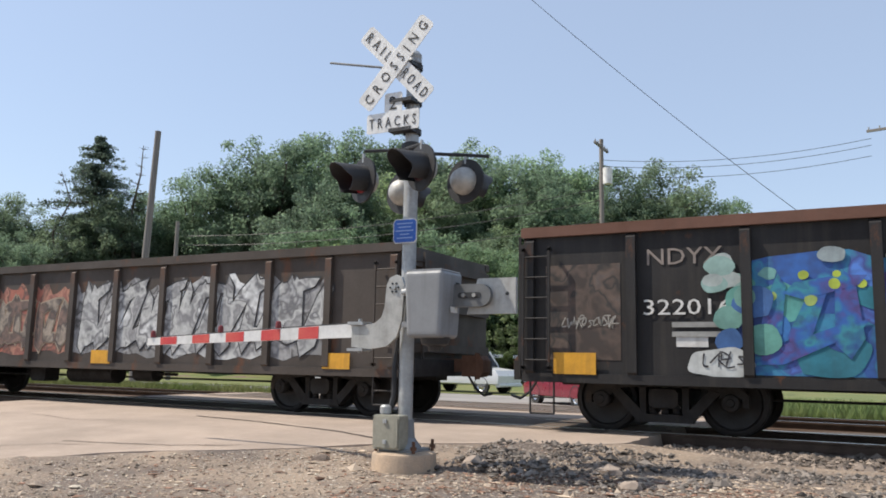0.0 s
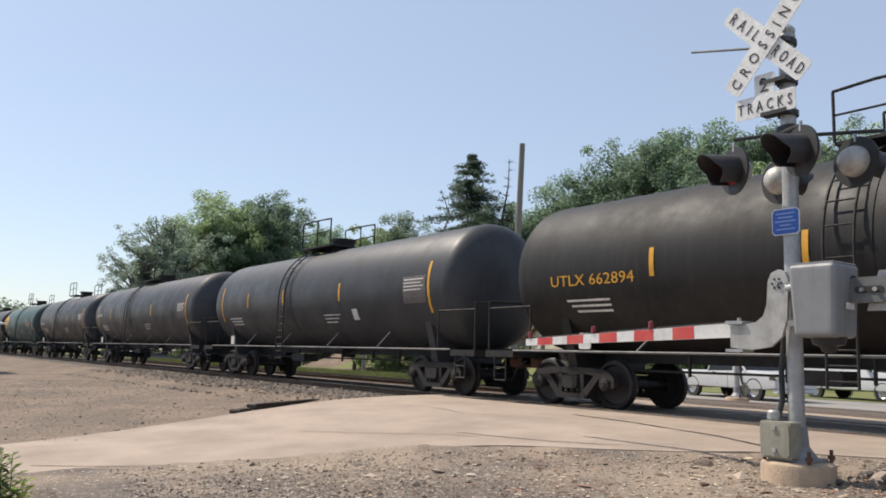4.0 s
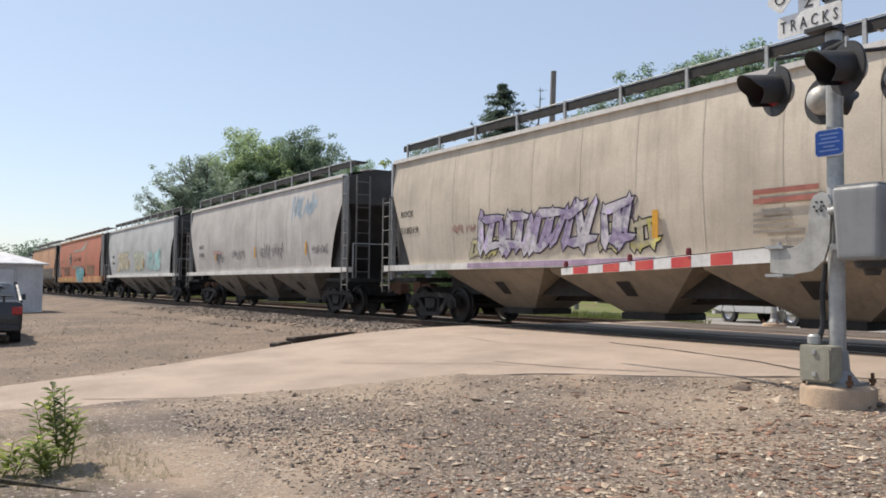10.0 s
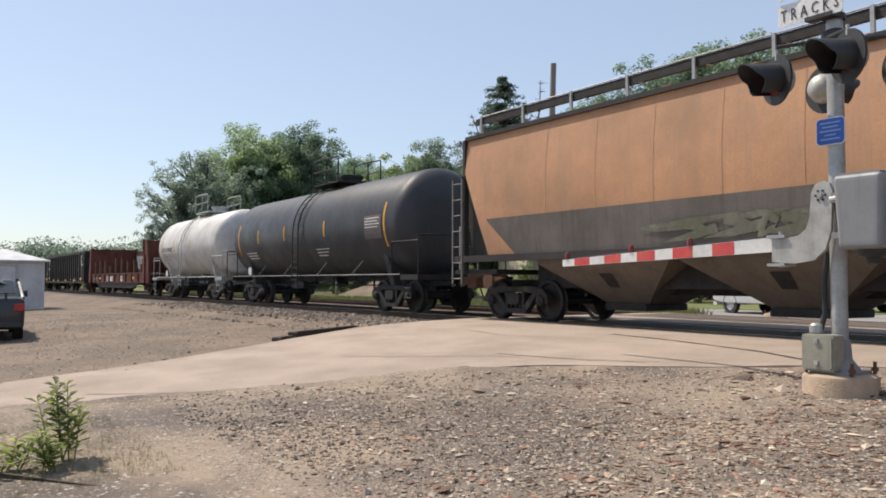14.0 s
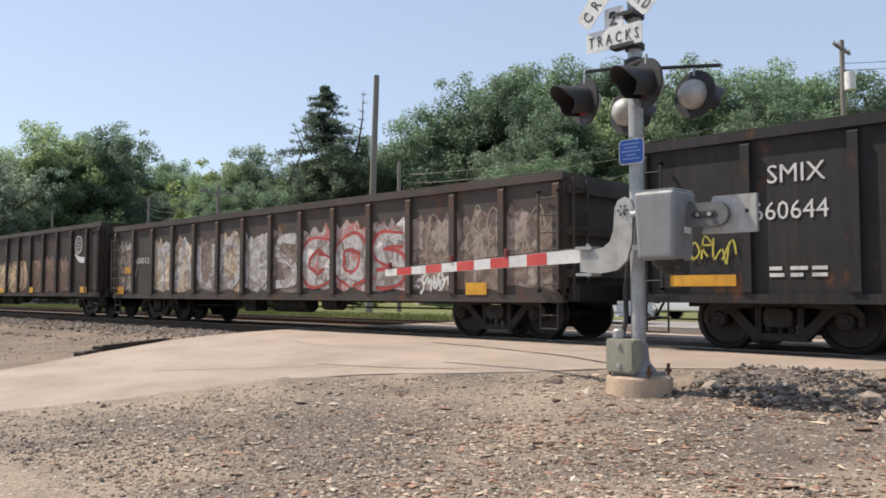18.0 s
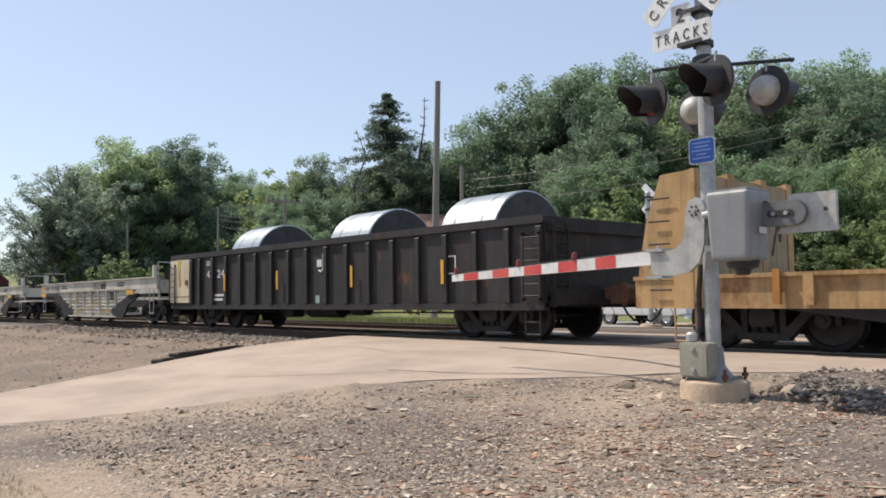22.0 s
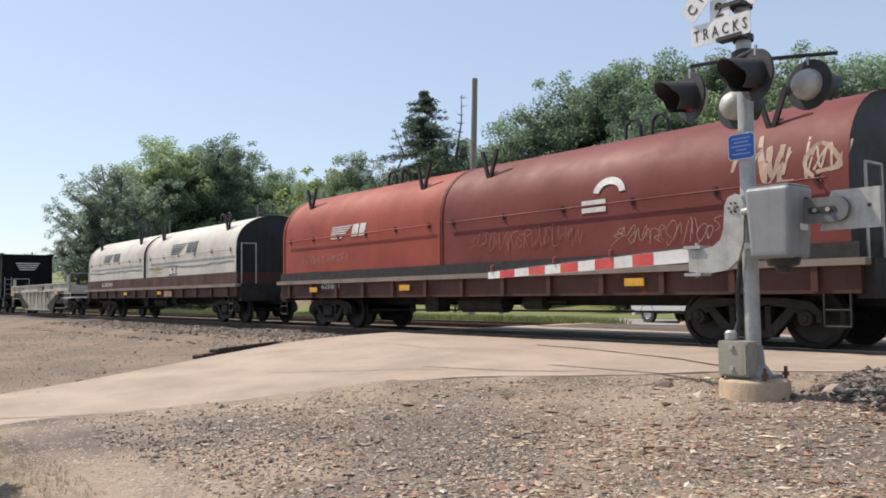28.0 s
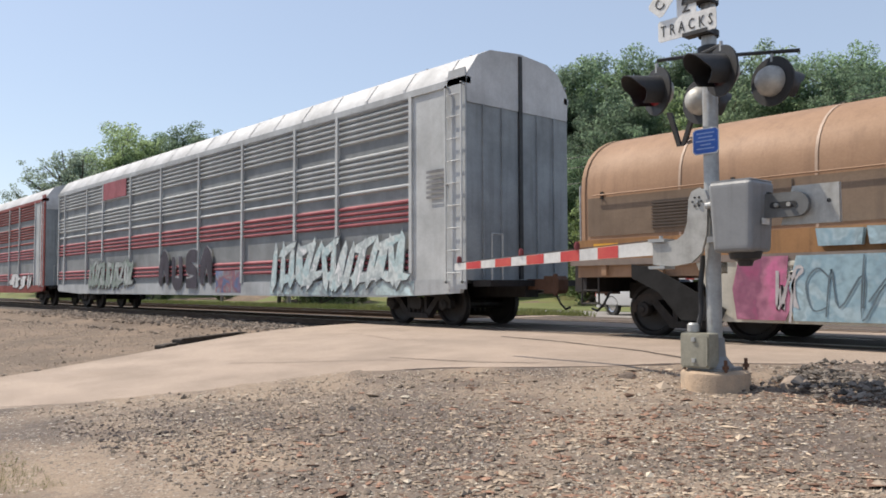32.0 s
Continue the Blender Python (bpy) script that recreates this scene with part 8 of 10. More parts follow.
    stay = B().cyl((0, yr, zr), (0, yr + 0.08, zr), 0.012, 6).box(-0.03, 0.03, yr + 0.045, yr + 0.068, zr - 0.06, zr + 0.06).mesh("rail_stay", DARK)
    for k in range(6):
        part("rail_stay", stay, DARK, hd, at=(x0 + 0.4 + (x1 - x0 - 0.8) * k / 5, 0, 0))
    return hd


def coil_flat(label, u0, u1, deck, bottom, paint):
    car, L = rail_car("coil_car", label, u0, u1, trucks=1.9)
    h = L / 2
    for s in (-1, 1):
        part("side_sill", B().box(-h, h, min(s * 1.55, s * 1.40), max(s * 1.55, s * 1.40), bottom, deck - 0.1), paint, car)
        part("deck_edge", B().box(-h - 0.1, h + 0.1, min(s * 1.64, s * 1.35), max(s * 1.64, s * 1.35), deck - 0.10, deck, 0.01), mat("worn_deck_edge", (0.24, 0.19, 0.16), 0.8, scale=2), car)
        rib = B().box(-0.05, 0.05, min(s * 1.55, s * 1.62), max(s * 1.55, s * 1.62), bottom + 0.03, deck - 0.1).mesh("sill_rib", paint)
        for i in range(13):
            part("sill_rib", rib, paint, car, at=(-h + 0.6 + (L - 1.2) * i / 12, 0, 0))
        part("end_sill", B().box(min(s * (h - 0.1), s * (h + 0.15)), max(s * (h - 0.1), s * (h + 0.15)), -1.45, 1.45, 0.75, deck), DARK, car)
        part("end_stand", B().tube([(s * (h + 0.05), -1.4, deck), (s * (h + 0.05), -1.4, deck + 1.3), (s * (h + 0.05), -0.9, deck + 1.3), (s * (h + 0.05), -0.9, deck)], 0.022, 6), GALV, car)
        stirrup(car, s * (h - 0.3), -1.6, bottom - 0.45, bottom, DARK)
        part("brake_wheel", B().lathe([(0.23, 0.0), (0.26, 0.02), (0.26, -0.02), (0.23, 0.0)], "x", 18, (s * (h + 0.12), 0.5, deck + 0.7)), DARK, car)
    part("deck", B().box(-h, h, -1.45, 1.45, deck - 0.2, deck - 0.03), DARK, car)
    brake_gear(car, L, bottom - 0.1)
    return car, h


def stripes_logo(car, x, z, w, hh_, ysf, material, n=6):
    """Slanted bars and a block: a plain logo shape."""
    for i in range(n):
        za = z + hh_ * i / n
        zb = za + hh_ / n * 0.55
        xo = 0.25 * hh_ * i / n
        xe = x + w * (0.34 + 0.24 * i / max(1, n - 1)) + xo
        part("logo_stripe", B().add([(x + xo, ysf(za) - 0.012, za), (xe, ysf(za) - 0.012, za), (xe + 0.04, ysf(zb) - 0.012, zb), (x + xo, ysf(zb) - 0.012, zb)], [(0, 1, 2, 3)]), material, car)
    for ka, kb in ((0.62, 0.80), (0.83, 1.0)):
        part("logo_shape", B().loft([[(x + w * ka + 0.25 * hh_ * q, ysf(z + hh_ * q) - 0.012, z + hh_ * q), (x + w * kb + 0.25 * hh_ * q, ysf(z + hh_ * q) - 0.012, z + hh_ * q)] for q in (0.04, 0.35, 0.65, 0.96)]), material, car, "plain slanted logo block")


def prof_y(prof):
    zs_ = [p[1] for p in prof[:len(prof) // 2 + 1]]
    ys_ = [p[0] for p in prof[:len(prof) // 2 + 1]]
    return lambda z: float(np.interp(z, zs_, ys_))

MAROON = car_paint("dull_maroon_paint", (0.115, 0.025, 0.021), 0.3, 0.0, scale=0.7, dirt=(0.06, 0.018, 0.016))
HRED = car_paint("brick_red_hood_paint", (0.33, 0.068, 0.046), 0.35, 0.0, scale=0.7, dirt=(0.20, 0.05, 0.035))
HRED2 = car_paint("dull_maroon_hood_paint", (0.175, 0.040, 0.034), 0.35, 0.0, scale=0.7, dirt=(0.12, 0.03, 0.025))
HWHITE = car_paint("dirty_white_hood_paint", (0.60, 0.57, 0.51), 0.35, 0.0, scale=0.7, dirt=(0.32, 0.27, 0.22))
# hood ends darkened in colour for the side away from the sun
HENDK = car_paint("shaded_hood_end", (0.028, 0.028, 0.032), 0.3)
HPALE = car_paint("pale_grey_cover_paint", (0.47, 0.49, 0.48), 0.3, 0.0, scale=0.7, dirt=(0.3, 0.29, 0.27))
HCREAM = car_paint("cream_cover_paint", (0.60, 0.56, 0.48), 0.35, 0.0, scale=0.7, dirt=(0.36, 0.30, 0.22))
HGOLD = car_paint("copper_tan_hood_paint", (0.40, 0.245, 0.152), 0.5, 0.0, scale=0.6, dirt=(0.20, 0.12, 0.08))
DECKR = car_paint("red_brown_deck_paint", (0.085, 0.036, 0.027), 0.45, 0.2)

car, h = coil_flat("red coil car with two rounded hoods and white emblems", -257.8, -241.5, 1.30, 0.82, DECKR)
P = hood_profile(1.52, 1.50, 2.45, 3.80)
hood(car, -h + 0.15, -0.8, P, HRED, HENDK)
hood(car, -0.75, h - 0.15, P, HRED2, HENDK)
part("base_curb", B().box(-h, h, -1.56, 1.56, 1.30, 1.52), DARK, car)
ysf = prof_y(P)
stripes_logo(car, -5.41, 2.36, 1.6, 0.34, ysf, WHITE)
part("emblem_arc", B().loft([[(3.92 + (0.36 - q) * math.cos(a), ysf(2.60 + (0.30 - q) * math.sin(a)) - 0.014, 2.60 + (0.30 - q) * math.sin(a)) for q in (0, 0.13)] for a in steps(0.1, 3.0, 14)]), WHITE, car, "white curved emblem")
for k in range(2):
    part("emblem_bar", B().box(3.3, 3.85, -1.535, -1.528, 2.30 + k * 0.13, 2.39 + k * 0.13), WHITE, car)
scrawl(car, 0.2, 3.2, 1.75, 2.15, -1.53, spray((0.36, 0.13, 0.11)), 181, 0.008)
scrawl(car, 3.9, 6.1, 1.68, 2.02, -1.53, spray((0.44, 0.27, 0.24)), 182, 0.007)
scrawl(car, -7.0, -4.6, 1.75, 2.0, -1.53, spray((0.42, 0.26, 0.22)), 184, 0.007)
scrawl(car, 6.25, 7.8, 2.35, 3.15, ysf, spray((0.52, 0.36, 0.27)), 183, 0.045)
scrawl(car, 6.5, 7.9, 2.45, 3.05, ysf, spray((0.56, 0.42, 0.33)), 185, 0.022)
letters("628801", 0.2, WHITE, car, -h + 2.3, -1.565, 1.06, width=0.9)
plates(car, -1.63, 1.04, [-h + 2.0, -2.0, 4.5], 0.4, 0.13)

car, h = coil_flat("white coil car with two rounded hoods and grey stripes", -277.4, -260.8, 1.30, 0.88, DECKR)
P = hood_profile(1.50, 1.66, 2.45, 3.58)
hood(car, -h + 0.15, -0.55, P, HWHITE, HENDK)
hood(car, -0.15, h - 0.15, P, HWHITE, HENDK)
part("hood_gap", B().loft([[(x, y * 0.985, z - 0.03) for y, z in P] for x in (-0.58, -0.12)]), HENDK, car, "", True)
part("base_curb", B().box(-h, h, -1.54, 1.54, 1.30, 1.68), DECKR, car)
ysf = prof_y(P)
GREYL = mat("grey_logo_paint", (0.10, 0.10, 0.10), 0.6)
stripes_logo(car, -h + 2.4, 2.45, 2.2, 0.40, ysf, GREYL)
stripes_logo(car, 2.45, 2.47, 2.4, 0.42, ysf, GREYL)
# wavy dark line painted as the grab rail's shadow on each hood
for x0, x1 in ((-h + 0.3, -0.7), (0.1, h - 0.3)):
    n_ = 14
    rnd = random.Random(int(x1 * 9))
    pts = [(x0 + (x1 - x0) * i / n_, 2.02 + rnd.uniform(-0.04, 0.04)) for i in range(n_ + 1)]
    part("scuff_line", B().loft([[(x, -1.508, z - 0.03), (x, -1.508, z + 0.03)] for x, z in pts]), spray((0.28, 0.26, 0.25)), car)
scrawl(car, 0.4, 1.6, 1.75, 2.2, -1.505, spray((0.5, 0.42, 0.12)), 191, 0.02)
graffiti(car, 2.3, 3.0, 1.72, 2.05, -1.505, [(0.55, 0.53, 0.48)], 192, 3)
letters("628243", 0.24, WHITE, car, -h + 2.4, -1.565, 1.40, width=1.5)
part("bar_tag", B().box(h - 6.2, h - 5.4, -1.63, -1.62, 0.92, 1.12), spray((0.35, 0.2, 0.16)), car)
plates(car, -1.63, 1.06, [-2.4, 1.6], 0.4, 0.12)

def covered_coil(label, u0, u1, paint, number, seed, end=None, big=True):
    car, L = rail_car("covered_coil_car", label, u0, u1, trucks=1.7)
    h = L / 2
    for s in (-1, 1):
        part("side_sill", B().box(-h, h, min(s * 1.60, s * 1.45), max(s * 1.60, s * 1.45), 0.98, 1.50), paint, car)
        part("sill_lip", B().box(-h, h, min(s * 1.66, s * 1.5), max(s * 1.66, s * 1.5), 1.48, 1.54), paint, car)
        part("end_sill", B().box(min(s * (h - 0.1), s * (h + 1.15)), max(s * (h - 0.1), s * (h + 1.15)), -1.45, 1.45, 0.85, 1.02), DARK, car)
        x = s * (h + 1.05)
        part("end_railing", B().tube([(x, -1.4, 1.0), (x, -1.4, 2.1), (x, -0.7, 2.1), (x, -0.7, 1.0)], 0.022, 6).tube([(s * (h + 0.1), -1.5, 1.0), (s * (h + 0.1), -1.5, 2.2), (s * (h + 0.45), -1.5, 2.2), (s * (h + 0.45), -1.5, 0.6)], 0.022, 6), GALV, car)
        part("brake_wheel", B().lathe([(0.20, 0.0), (0.27, 0.02), (0.27, -0.02), (0.20, 0.0)], "x", 20, (s * (h + 0.14), -0.55, 1.75)), DARK, car)
        part("end_gear", B().box(min(s * (h + 0.2), s * (h + 0.9)), max(s * (h + 0.2), s * (h + 0.9)), 0.1, 0.7, 1.02, 1.34, 0.06), DARK, car)
        stirrup(car, s * (h + 0.3), -1.5, 0.45, 1.0, GALV)
        c2 = part("draft_sill", B().box(min(s * h, s * (h + 0.9)), max(s * h, s * (h + 0.9)), -0.2, 0.2, 0.7, 1.0), DARK, car)
    P = hood_profile(1.56, 1.54, 3.25, 4.12)
    hood(car, -h + 0.05, h - 0.05, P, paint, end or paint, lifts=2)
    part("seam", B().loft([[(-0.2 + dx, y * 1.006, z + 0.006) for y, z in P] for dx in (-0.02, 0.02)]), paint, car, "", True)
    ysf = prof_y(P)
    stripes_logo(car, -h + 1.2, 2.25, 2.7 if big else 2.1, 0.62, ysf, BLACKP)
    if not big:
        part("logo_line", B().box(-h + 1.2, -h + 3.1, -1.572, -1.562, 2.05, 2.15), BLACKP, car, "plain logo line")
    for r_ in range(2 if big else 0):
        for i in range(6 if r_ == 0 else 8):
            part("logo_letter", B().box(-h + 4.6 + i * 0.33, -h + 4.86 + i * 0.33, -1.572, -1.562, 2.62 - r_ * 0.36, 2.84 - r_ * 0.36, 0.03), BLACKP, car, "plain logo block")
    letters(number, 0.26, INK, car, -h + 1.9, -1.605, 1.12, width=1.1)
    plates(car, -1.61, 1.38, [-h + 0.4, 0.0, 2.6, h - 1.4], 0.5, 0.12)
    plates(car, -1.57, 2.2, [-h + 0.5], 0.4, 0.1)
    brake_gear(car, L, 0.8)
    return car, h, ysf
car, h, ysf = covered_coil("pale grey covered coil car with spiky red graffiti", -209.3, -197.5, car_paint("pale_blue_grey_cover_paint", (0.47, 0.53, 0.53), 0.3, 0.0, scale=0.7, dirt=(0.32, 0.33, 0.31)), "167604", 1, big=False)
wild(car, 1.35, 3.5, 1.62, 2.75, ysf, [(0.66, 0.12, 0.14), (0.50, 0.06, 0.08), (0.70, 0.24, 0.24)], 205, 2, outline=(0.40, 0.03, 0.05), slim=1.9)
scrawl(car, 1.5, 3.3, 1.75, 2.6, lambda z: ysf(z) - 0.014, spray((0.16, 0.02, 0.03)), 206, 0.02)
scrawl(car, 1.6, 3.2, 2.7, 3.05, lambda z: ysf(z) - 0.004, spray((0.60, 0.10, 0.12)), 207, 0.03)
covered_coil("pale grey covered coil car with dark logo shapes", -223.9, -212.0, HPALE, "167611", 2)
covered_coil("cream covered coil car with dark logo shapes", -238.9, -226.9, HCREAM, "167779", 3)

# tarpaulin-framed maroon coil car
car, h = coil_flat("maroon coil car with angular hood and outer frame posts", -193.5, -177.3, 1.30, 0.32, car_paint("dark_maroon_sill_paint", (0.034, 0.017, 0.016), 0.4, 0.1))
FRAMEM = car_paint("dark_frame_paint", (0.045, 0.018, 0.016), 0.3)
P = [(-1.42, 1.42), (-1.42, 2.36), (-0.90, 2.82), (0.90, 2.82), (1.42, 2.36), (1.42, 1.42)]
hood(car, -h + 0.9, h - 0.5, P, MAROON, MAROON, lifts=0)
part("hood_panel", B().box(-h + 1.2, h - 0.8, -1.45, -1.425, 1.5, 2.28), MAROON, car)
for i in range(6):
    x = -4.48 + i * 2.19
    part("frame_post", B().box(x - 0.045, x + 0.045, -1.55, -1.46, 1.3, 2.98).box(x - 0.05, x + 0.05, -1.50, -0.9, 2.84, 2.90), FRAMEM, car, "outer frame post")
part("frame_rail", B().box(-h + 2.9, h - 1.7, 1.40, 1.48, 2.98, 3.10), FRAMEM, car)
part("lifting_bracket", B().box(-0.45, 0.15, -0.2, 0.2, 3.22, 3.38, 0.05).box(-0.12, 0.04, -0.15, 0.15, 2.8, 3.24), FRAMEM, car, "dark red lifting bracket")
for s in (-1, 1):
    part("frame_brace", B().prism([(s * (h - 0.55), 1.3), (s * (h - 0.8), 1.3), (s * (h - 3.55), 2.84), (s * (h - 3.4), 2.97)], -1.55, -1.48), FRAMEM, car)
    part("end_gear", B().box(min(s * (h - 0.5), s * (h - 0.05)), max(s * (h - 0.5), s * (h - 0.05)), -1.2, 1.2, 1.3, 2.0, 0.08), DARK, car)
letters("CR 631604", 0.32, WHITE, car, -5.1, -1.626, 0.66, width=1.75)
bars(car, -4.1, -1.455, 2.04, 1.2, 0.035, 6, spray((0.55, 0.40, 0.38)))
for k, x_ in enumerate((-3.1, -2.8, -2.2, -1.6, -1.0, 0.4, 0.75, 1.1, 1.5)):
    bars(car, x_, -1.626, 0.90, 0.24, 0.045, 1 + k % 2, spray((0.55, 0.52, 0.50)), seed=k)
for x in (-4.95, -0.75):
    part("emblem_arc", B().loft([[(x + (0.34 - q) * math.cos(a), -1.459, 1.78 + (0.30 - q) * math.sin(a)) for q in (0, 0.09)] for a in steps(-0.6, 2.6, 12)]), WHITE, car, "white curved emblem")
    for k in range(2):
        part("emblem_bar", B().box(x - 1.2 if x > -3 else x - 0.45, x, -1.462, -1.455, 1.52 + k * 0.12, 1.57 + k * 0.12), WHITE, car)
for i in range(5):
    part("logo_letter", B().box(0.02 + i * 0.27, 0.20 + i * 0.27, -1.462, -1.455, 1.56, 1.86 if i in (0, 3) else 1.78, 0.05), WHITE, car, "plain white logo block")
part("placard_frame", B().box(2.2, 2.5, -1.57, -1.562, 0.75, 1.0), spray((0.45, 0.2, 0.17)), car)
plates(car, -1.63, 0.72, [-h + 1.2, -2.0, 3.2], 0.6, 0.12)

# copper hood on a depressed well
car, h = coil_flat("copper-tan coil car with rounded hood, blue and pink graffiti", -324.1, -309.7, 1.30, 1.0, HGOLD)
P = hood_profile(1.50, 1.62, 2.45, 3.56)
hood(car, -h + 0.1, 5.72, P, HGOLD, HENDK)
part("base_curb", B().box(-h, h - 1.3, -1.54, 1.54, 1.30, 1.64), car_paint("yellow_tan_curb", (0.36, 0.19, 0.085), 0.5, 0.2), car)
BAND = mat("pale_worn_band", (0.50, 0.36, 0.27), 0.6)
for x in (-5.2, -3.07, -2.11, -0.37, 1.58, 2.62, 4.28):
    part("hood_band", B().loft([[(x + dx, y * 1.006, z + 0.007) for y, z in P] for dx in (-0.02, 0.02)]), BAND, car, "", True)
part("well_side", B().prism([(-h + 2.3, 1.28), (h - 2.6, 1.28), (h - 3.8, 0.32), (-h + 2.7, 0.32)], -1.62, -1.48), WGREY, car, "dusty pale grey well side")
for k in range(6):                          # crimped bands of the well side
    part("corrugation", B().loft([[(x, -1.62, 0.40 + k * 0.14), (x, -1.645, 0.43 + k * 0.14), (x, -1.645, 0.48 + k * 0.14), (x, -1.62, 0.51 + k * 0.14)] for x in steps(-3.4 - 0.16 * k, 3.4 + 0.16 * k, 8)]), WGREY, car)
AQUA = spray_mix(((0.30, 0.44, 0.50), (0.24, 0.37, 0.44), (0.38, 0.50, 0.55), (0.28, 0.38, 0.42)))
ROSE = spray_mix(((0.34, 0.07, 0.16), (0.24, 0.08, 0.14), (0.42, 0.16, 0.24)))
for x0, x1, paint_, tint in ((-3.36, -1.72, AQUA, "pale blue"), (-1.62, 0.08, AQUA, "pale blue"), (-4.2, -3.42, ROSE, "rose"), (0.14, 1.2, ROSE, "rose")):
    part("painted_field", B().prism([(x0, 0.36), (x1 - 0.06, 0.36), (x1 + 0.05, 0.62), (x1 - 0.03, 0.95), (x1, 1.26), (x0 + 0.05, 1.26), (x0 - 0.06, 0.80)], -1.655, -1.648), paint_, car, tint + " spray-painted field")
for x0, x1 in ((-3.01, -2.45), (-2.35, -1.93), (-1.37, -0.9), (-0.8, -0.36)):
    part("painted_field", B().prism([(x0, 1.38), (x1, 1.38), (x1 + 0.03, 1.60), (x0 - 0.03, 1.62)], -1.65, -1.545), AQUA, car, "pale blue spray-painted patch")
scrawl(car, -1.9, -1.5, 0.45, 1.2, -1.656, spray((0.10, 0.10, 0.12)), 211, 0.022)
scrawl(car, -3.2, -2.0, 0.45, 1.15, -1.657, spray((0.14, 0.20, 0.24)), 219, 0.016)
scrawl(car, -1.4, -0.1, 0.45, 1.15, -1.657, spray((0.14, 0.20, 0.24)), 220, 0.016)
scrawl(car, -0.1, 0.3, 0.5, 1.25, -1.656, spray((0.55, 0.50, 0.52)), 212, 0.03)
scrawl(car, -3.6, -3.3, 0.45, 1.2, -1.656, spray((0.60, 0.57, 0.58)), 213, 0.03)
part("panel_frame", B().box(1.3, 1.75, -1.66, -1.648, 0.88, 1.16), DARK, car, "small dark framed opening")
yg = prof_y(P)
part("lower_hood", B().loft([[(x, yg(z) - 0.012, z) for x in (-h + 0.2, 5.68)] for z in steps(1.70, 2.36, 4)]), car_paint("grey_tan_paint", (0.235, 0.170, 0.122), 0.6, 0.0, dirt=(0.12, 0.09, 0.07)), car, "soot-stained lower hood panel")
for x in (-3.4, -1.7, 0.05, 2.5):
    part("panel_seam", B().box(x - 0.012, x + 0.012, yg(2.0) - 0.022, yg(2.0) - 0.008, 1.70, 2.34), spray((0.09, 0.065, 0.05)), car)
for k in range(9):
    part("louvre", B().box(-5.7, -4.1, yg(1.9) - 0.04, yg(1.9) - 0.014, 1.78 + k * 0.05, 1.805 + k * 0.05), spray((0.09, 0.065, 0.05)), car, "dark vent louvre")
for x0, x1, sd in ((0.2, 1.1, 214), (1.3, 2.4, 215), (2.9, 3.7, 216), (3.8, 4.6, 217)):
    scrawl(car, x0, x1, 2.0 if sd % 2 else 2.08, 2.28, lambda z: yg(z) - 0.014, spray((0.20, 0.27, 0.42)), sd, 0.022)
scrawl(car, 2.6, 3.46, 1.74, 2.0, lambda z: yg(z) - 0.014, spray((0.07, 0.06, 0.055)), 218, 0.026)
part("end_gusset", B().prism([(h - 1.6, 1.20), (h - 2.4, 1.15), (h - 3.9, 1.04), (h - 5.3, 0.48), (h - 5.0, 0.32), (h - 3.0, 0.32), (h - 2.5, 0.75), (h - 1.6, 0.98)], -1.68, -1.657), WBLACK, car, "black sloped end plate")
part("end_gusset", B().prism([(-h + 1.2, 1.20), (-h + 1.6, 1.15), (-h + 2.85, 0.50), (-h + 2.75, 0.32), (-h + 2.1, 0.32), (-h + 1.7, 0.75), (-h + 1.2, 0.98)], -1.68, -1.657), WBLACK, car, "black sloped end plate")
letters("164949", 0.24, INK, car, -5.5, -1.565, 1.40, width=1.3)
plates(car, -1.56, 1.5, [-h + 0.6], 0.5, 0.14)

# black high-sided car
car, L = rail_car("high_gondola", "tall black high-sided car with white logo and yellow plates", -308.5, -297.3, trucks=1.7)
h = L / 2
KBLK = car_paint("deep_black_paint", (0.008, 0.009, 0.011), 0.2, 0.0, rough=0.5, dirt=(0.012, 0.012, 0.014))
KBLK.node_tree.nodes["Principled BSDF"].inputs["Specular IOR Level"].default_value = 0.06
for s in (-1, 1):
    part("side_wall", B().prism([(s * 1.52, 1.3), (s * 1.58, 1.3), (s * 1.55, 3.9), (s * 1.49, 3.9)], -h + 0.1, h - 0.1, "x"), KBLK, car)
    part("top_chord", B().box(-h + 0.05, h - 0.05, min(s * 1.45, s * 1.62), max(s * 1.45, s * 1.62), 3.86, 4.02, 0.02), KBLK, car)
    part("mid_rail", B().box(-h + 0.1, h - 0.1, min(s * 1.56, s * 1.59), max(s * 1.56, s * 1.59), 2.93, 2.97), KBLK, car)
    part("side_sill", B().prism([(-h, 1.32), (h, 1.32), (h, 1.0), (h - 2.4, 0.95), (h - 3.3, 0.48), (-h + 3.3, 0.48), (-h + 2.4, 0.95), (-h, 1.0)], min(s * 1.62, s * 1.54), max(s * 1.62, s * 1.54)), KBLK, car)
    part("sill_edge", B().box(-h + 3.3, h - 3.3, min(s * 1.64, s * 1.52), max(s * 1.64, s * 1.52), 0.46, 0.50), mat("worn_edge", (0.25, 0.25, 0.25), 0.6), car)
    part("end_wall", B().box(min(s * (h - 0.12), s * (h - 0.06)), max(s * (h - 0.12), s * (h - 0.06)), -1.52, 1.52, 1.2, 3.95), KBLK, car)
    part("end_platform", B().box(min(s * (h - 0.1), s * (h + 0.6)), max(s * (h - 0.1), s * (h + 0.6)), -1.5, 1.5, 1.0, 1.1), DARK, car)
    ladder(car, s * (h - 0.3) - 0.19, s * (h - 0.3) + 0.19, -1.6, 1.3, 3.8, 7, KBLK)
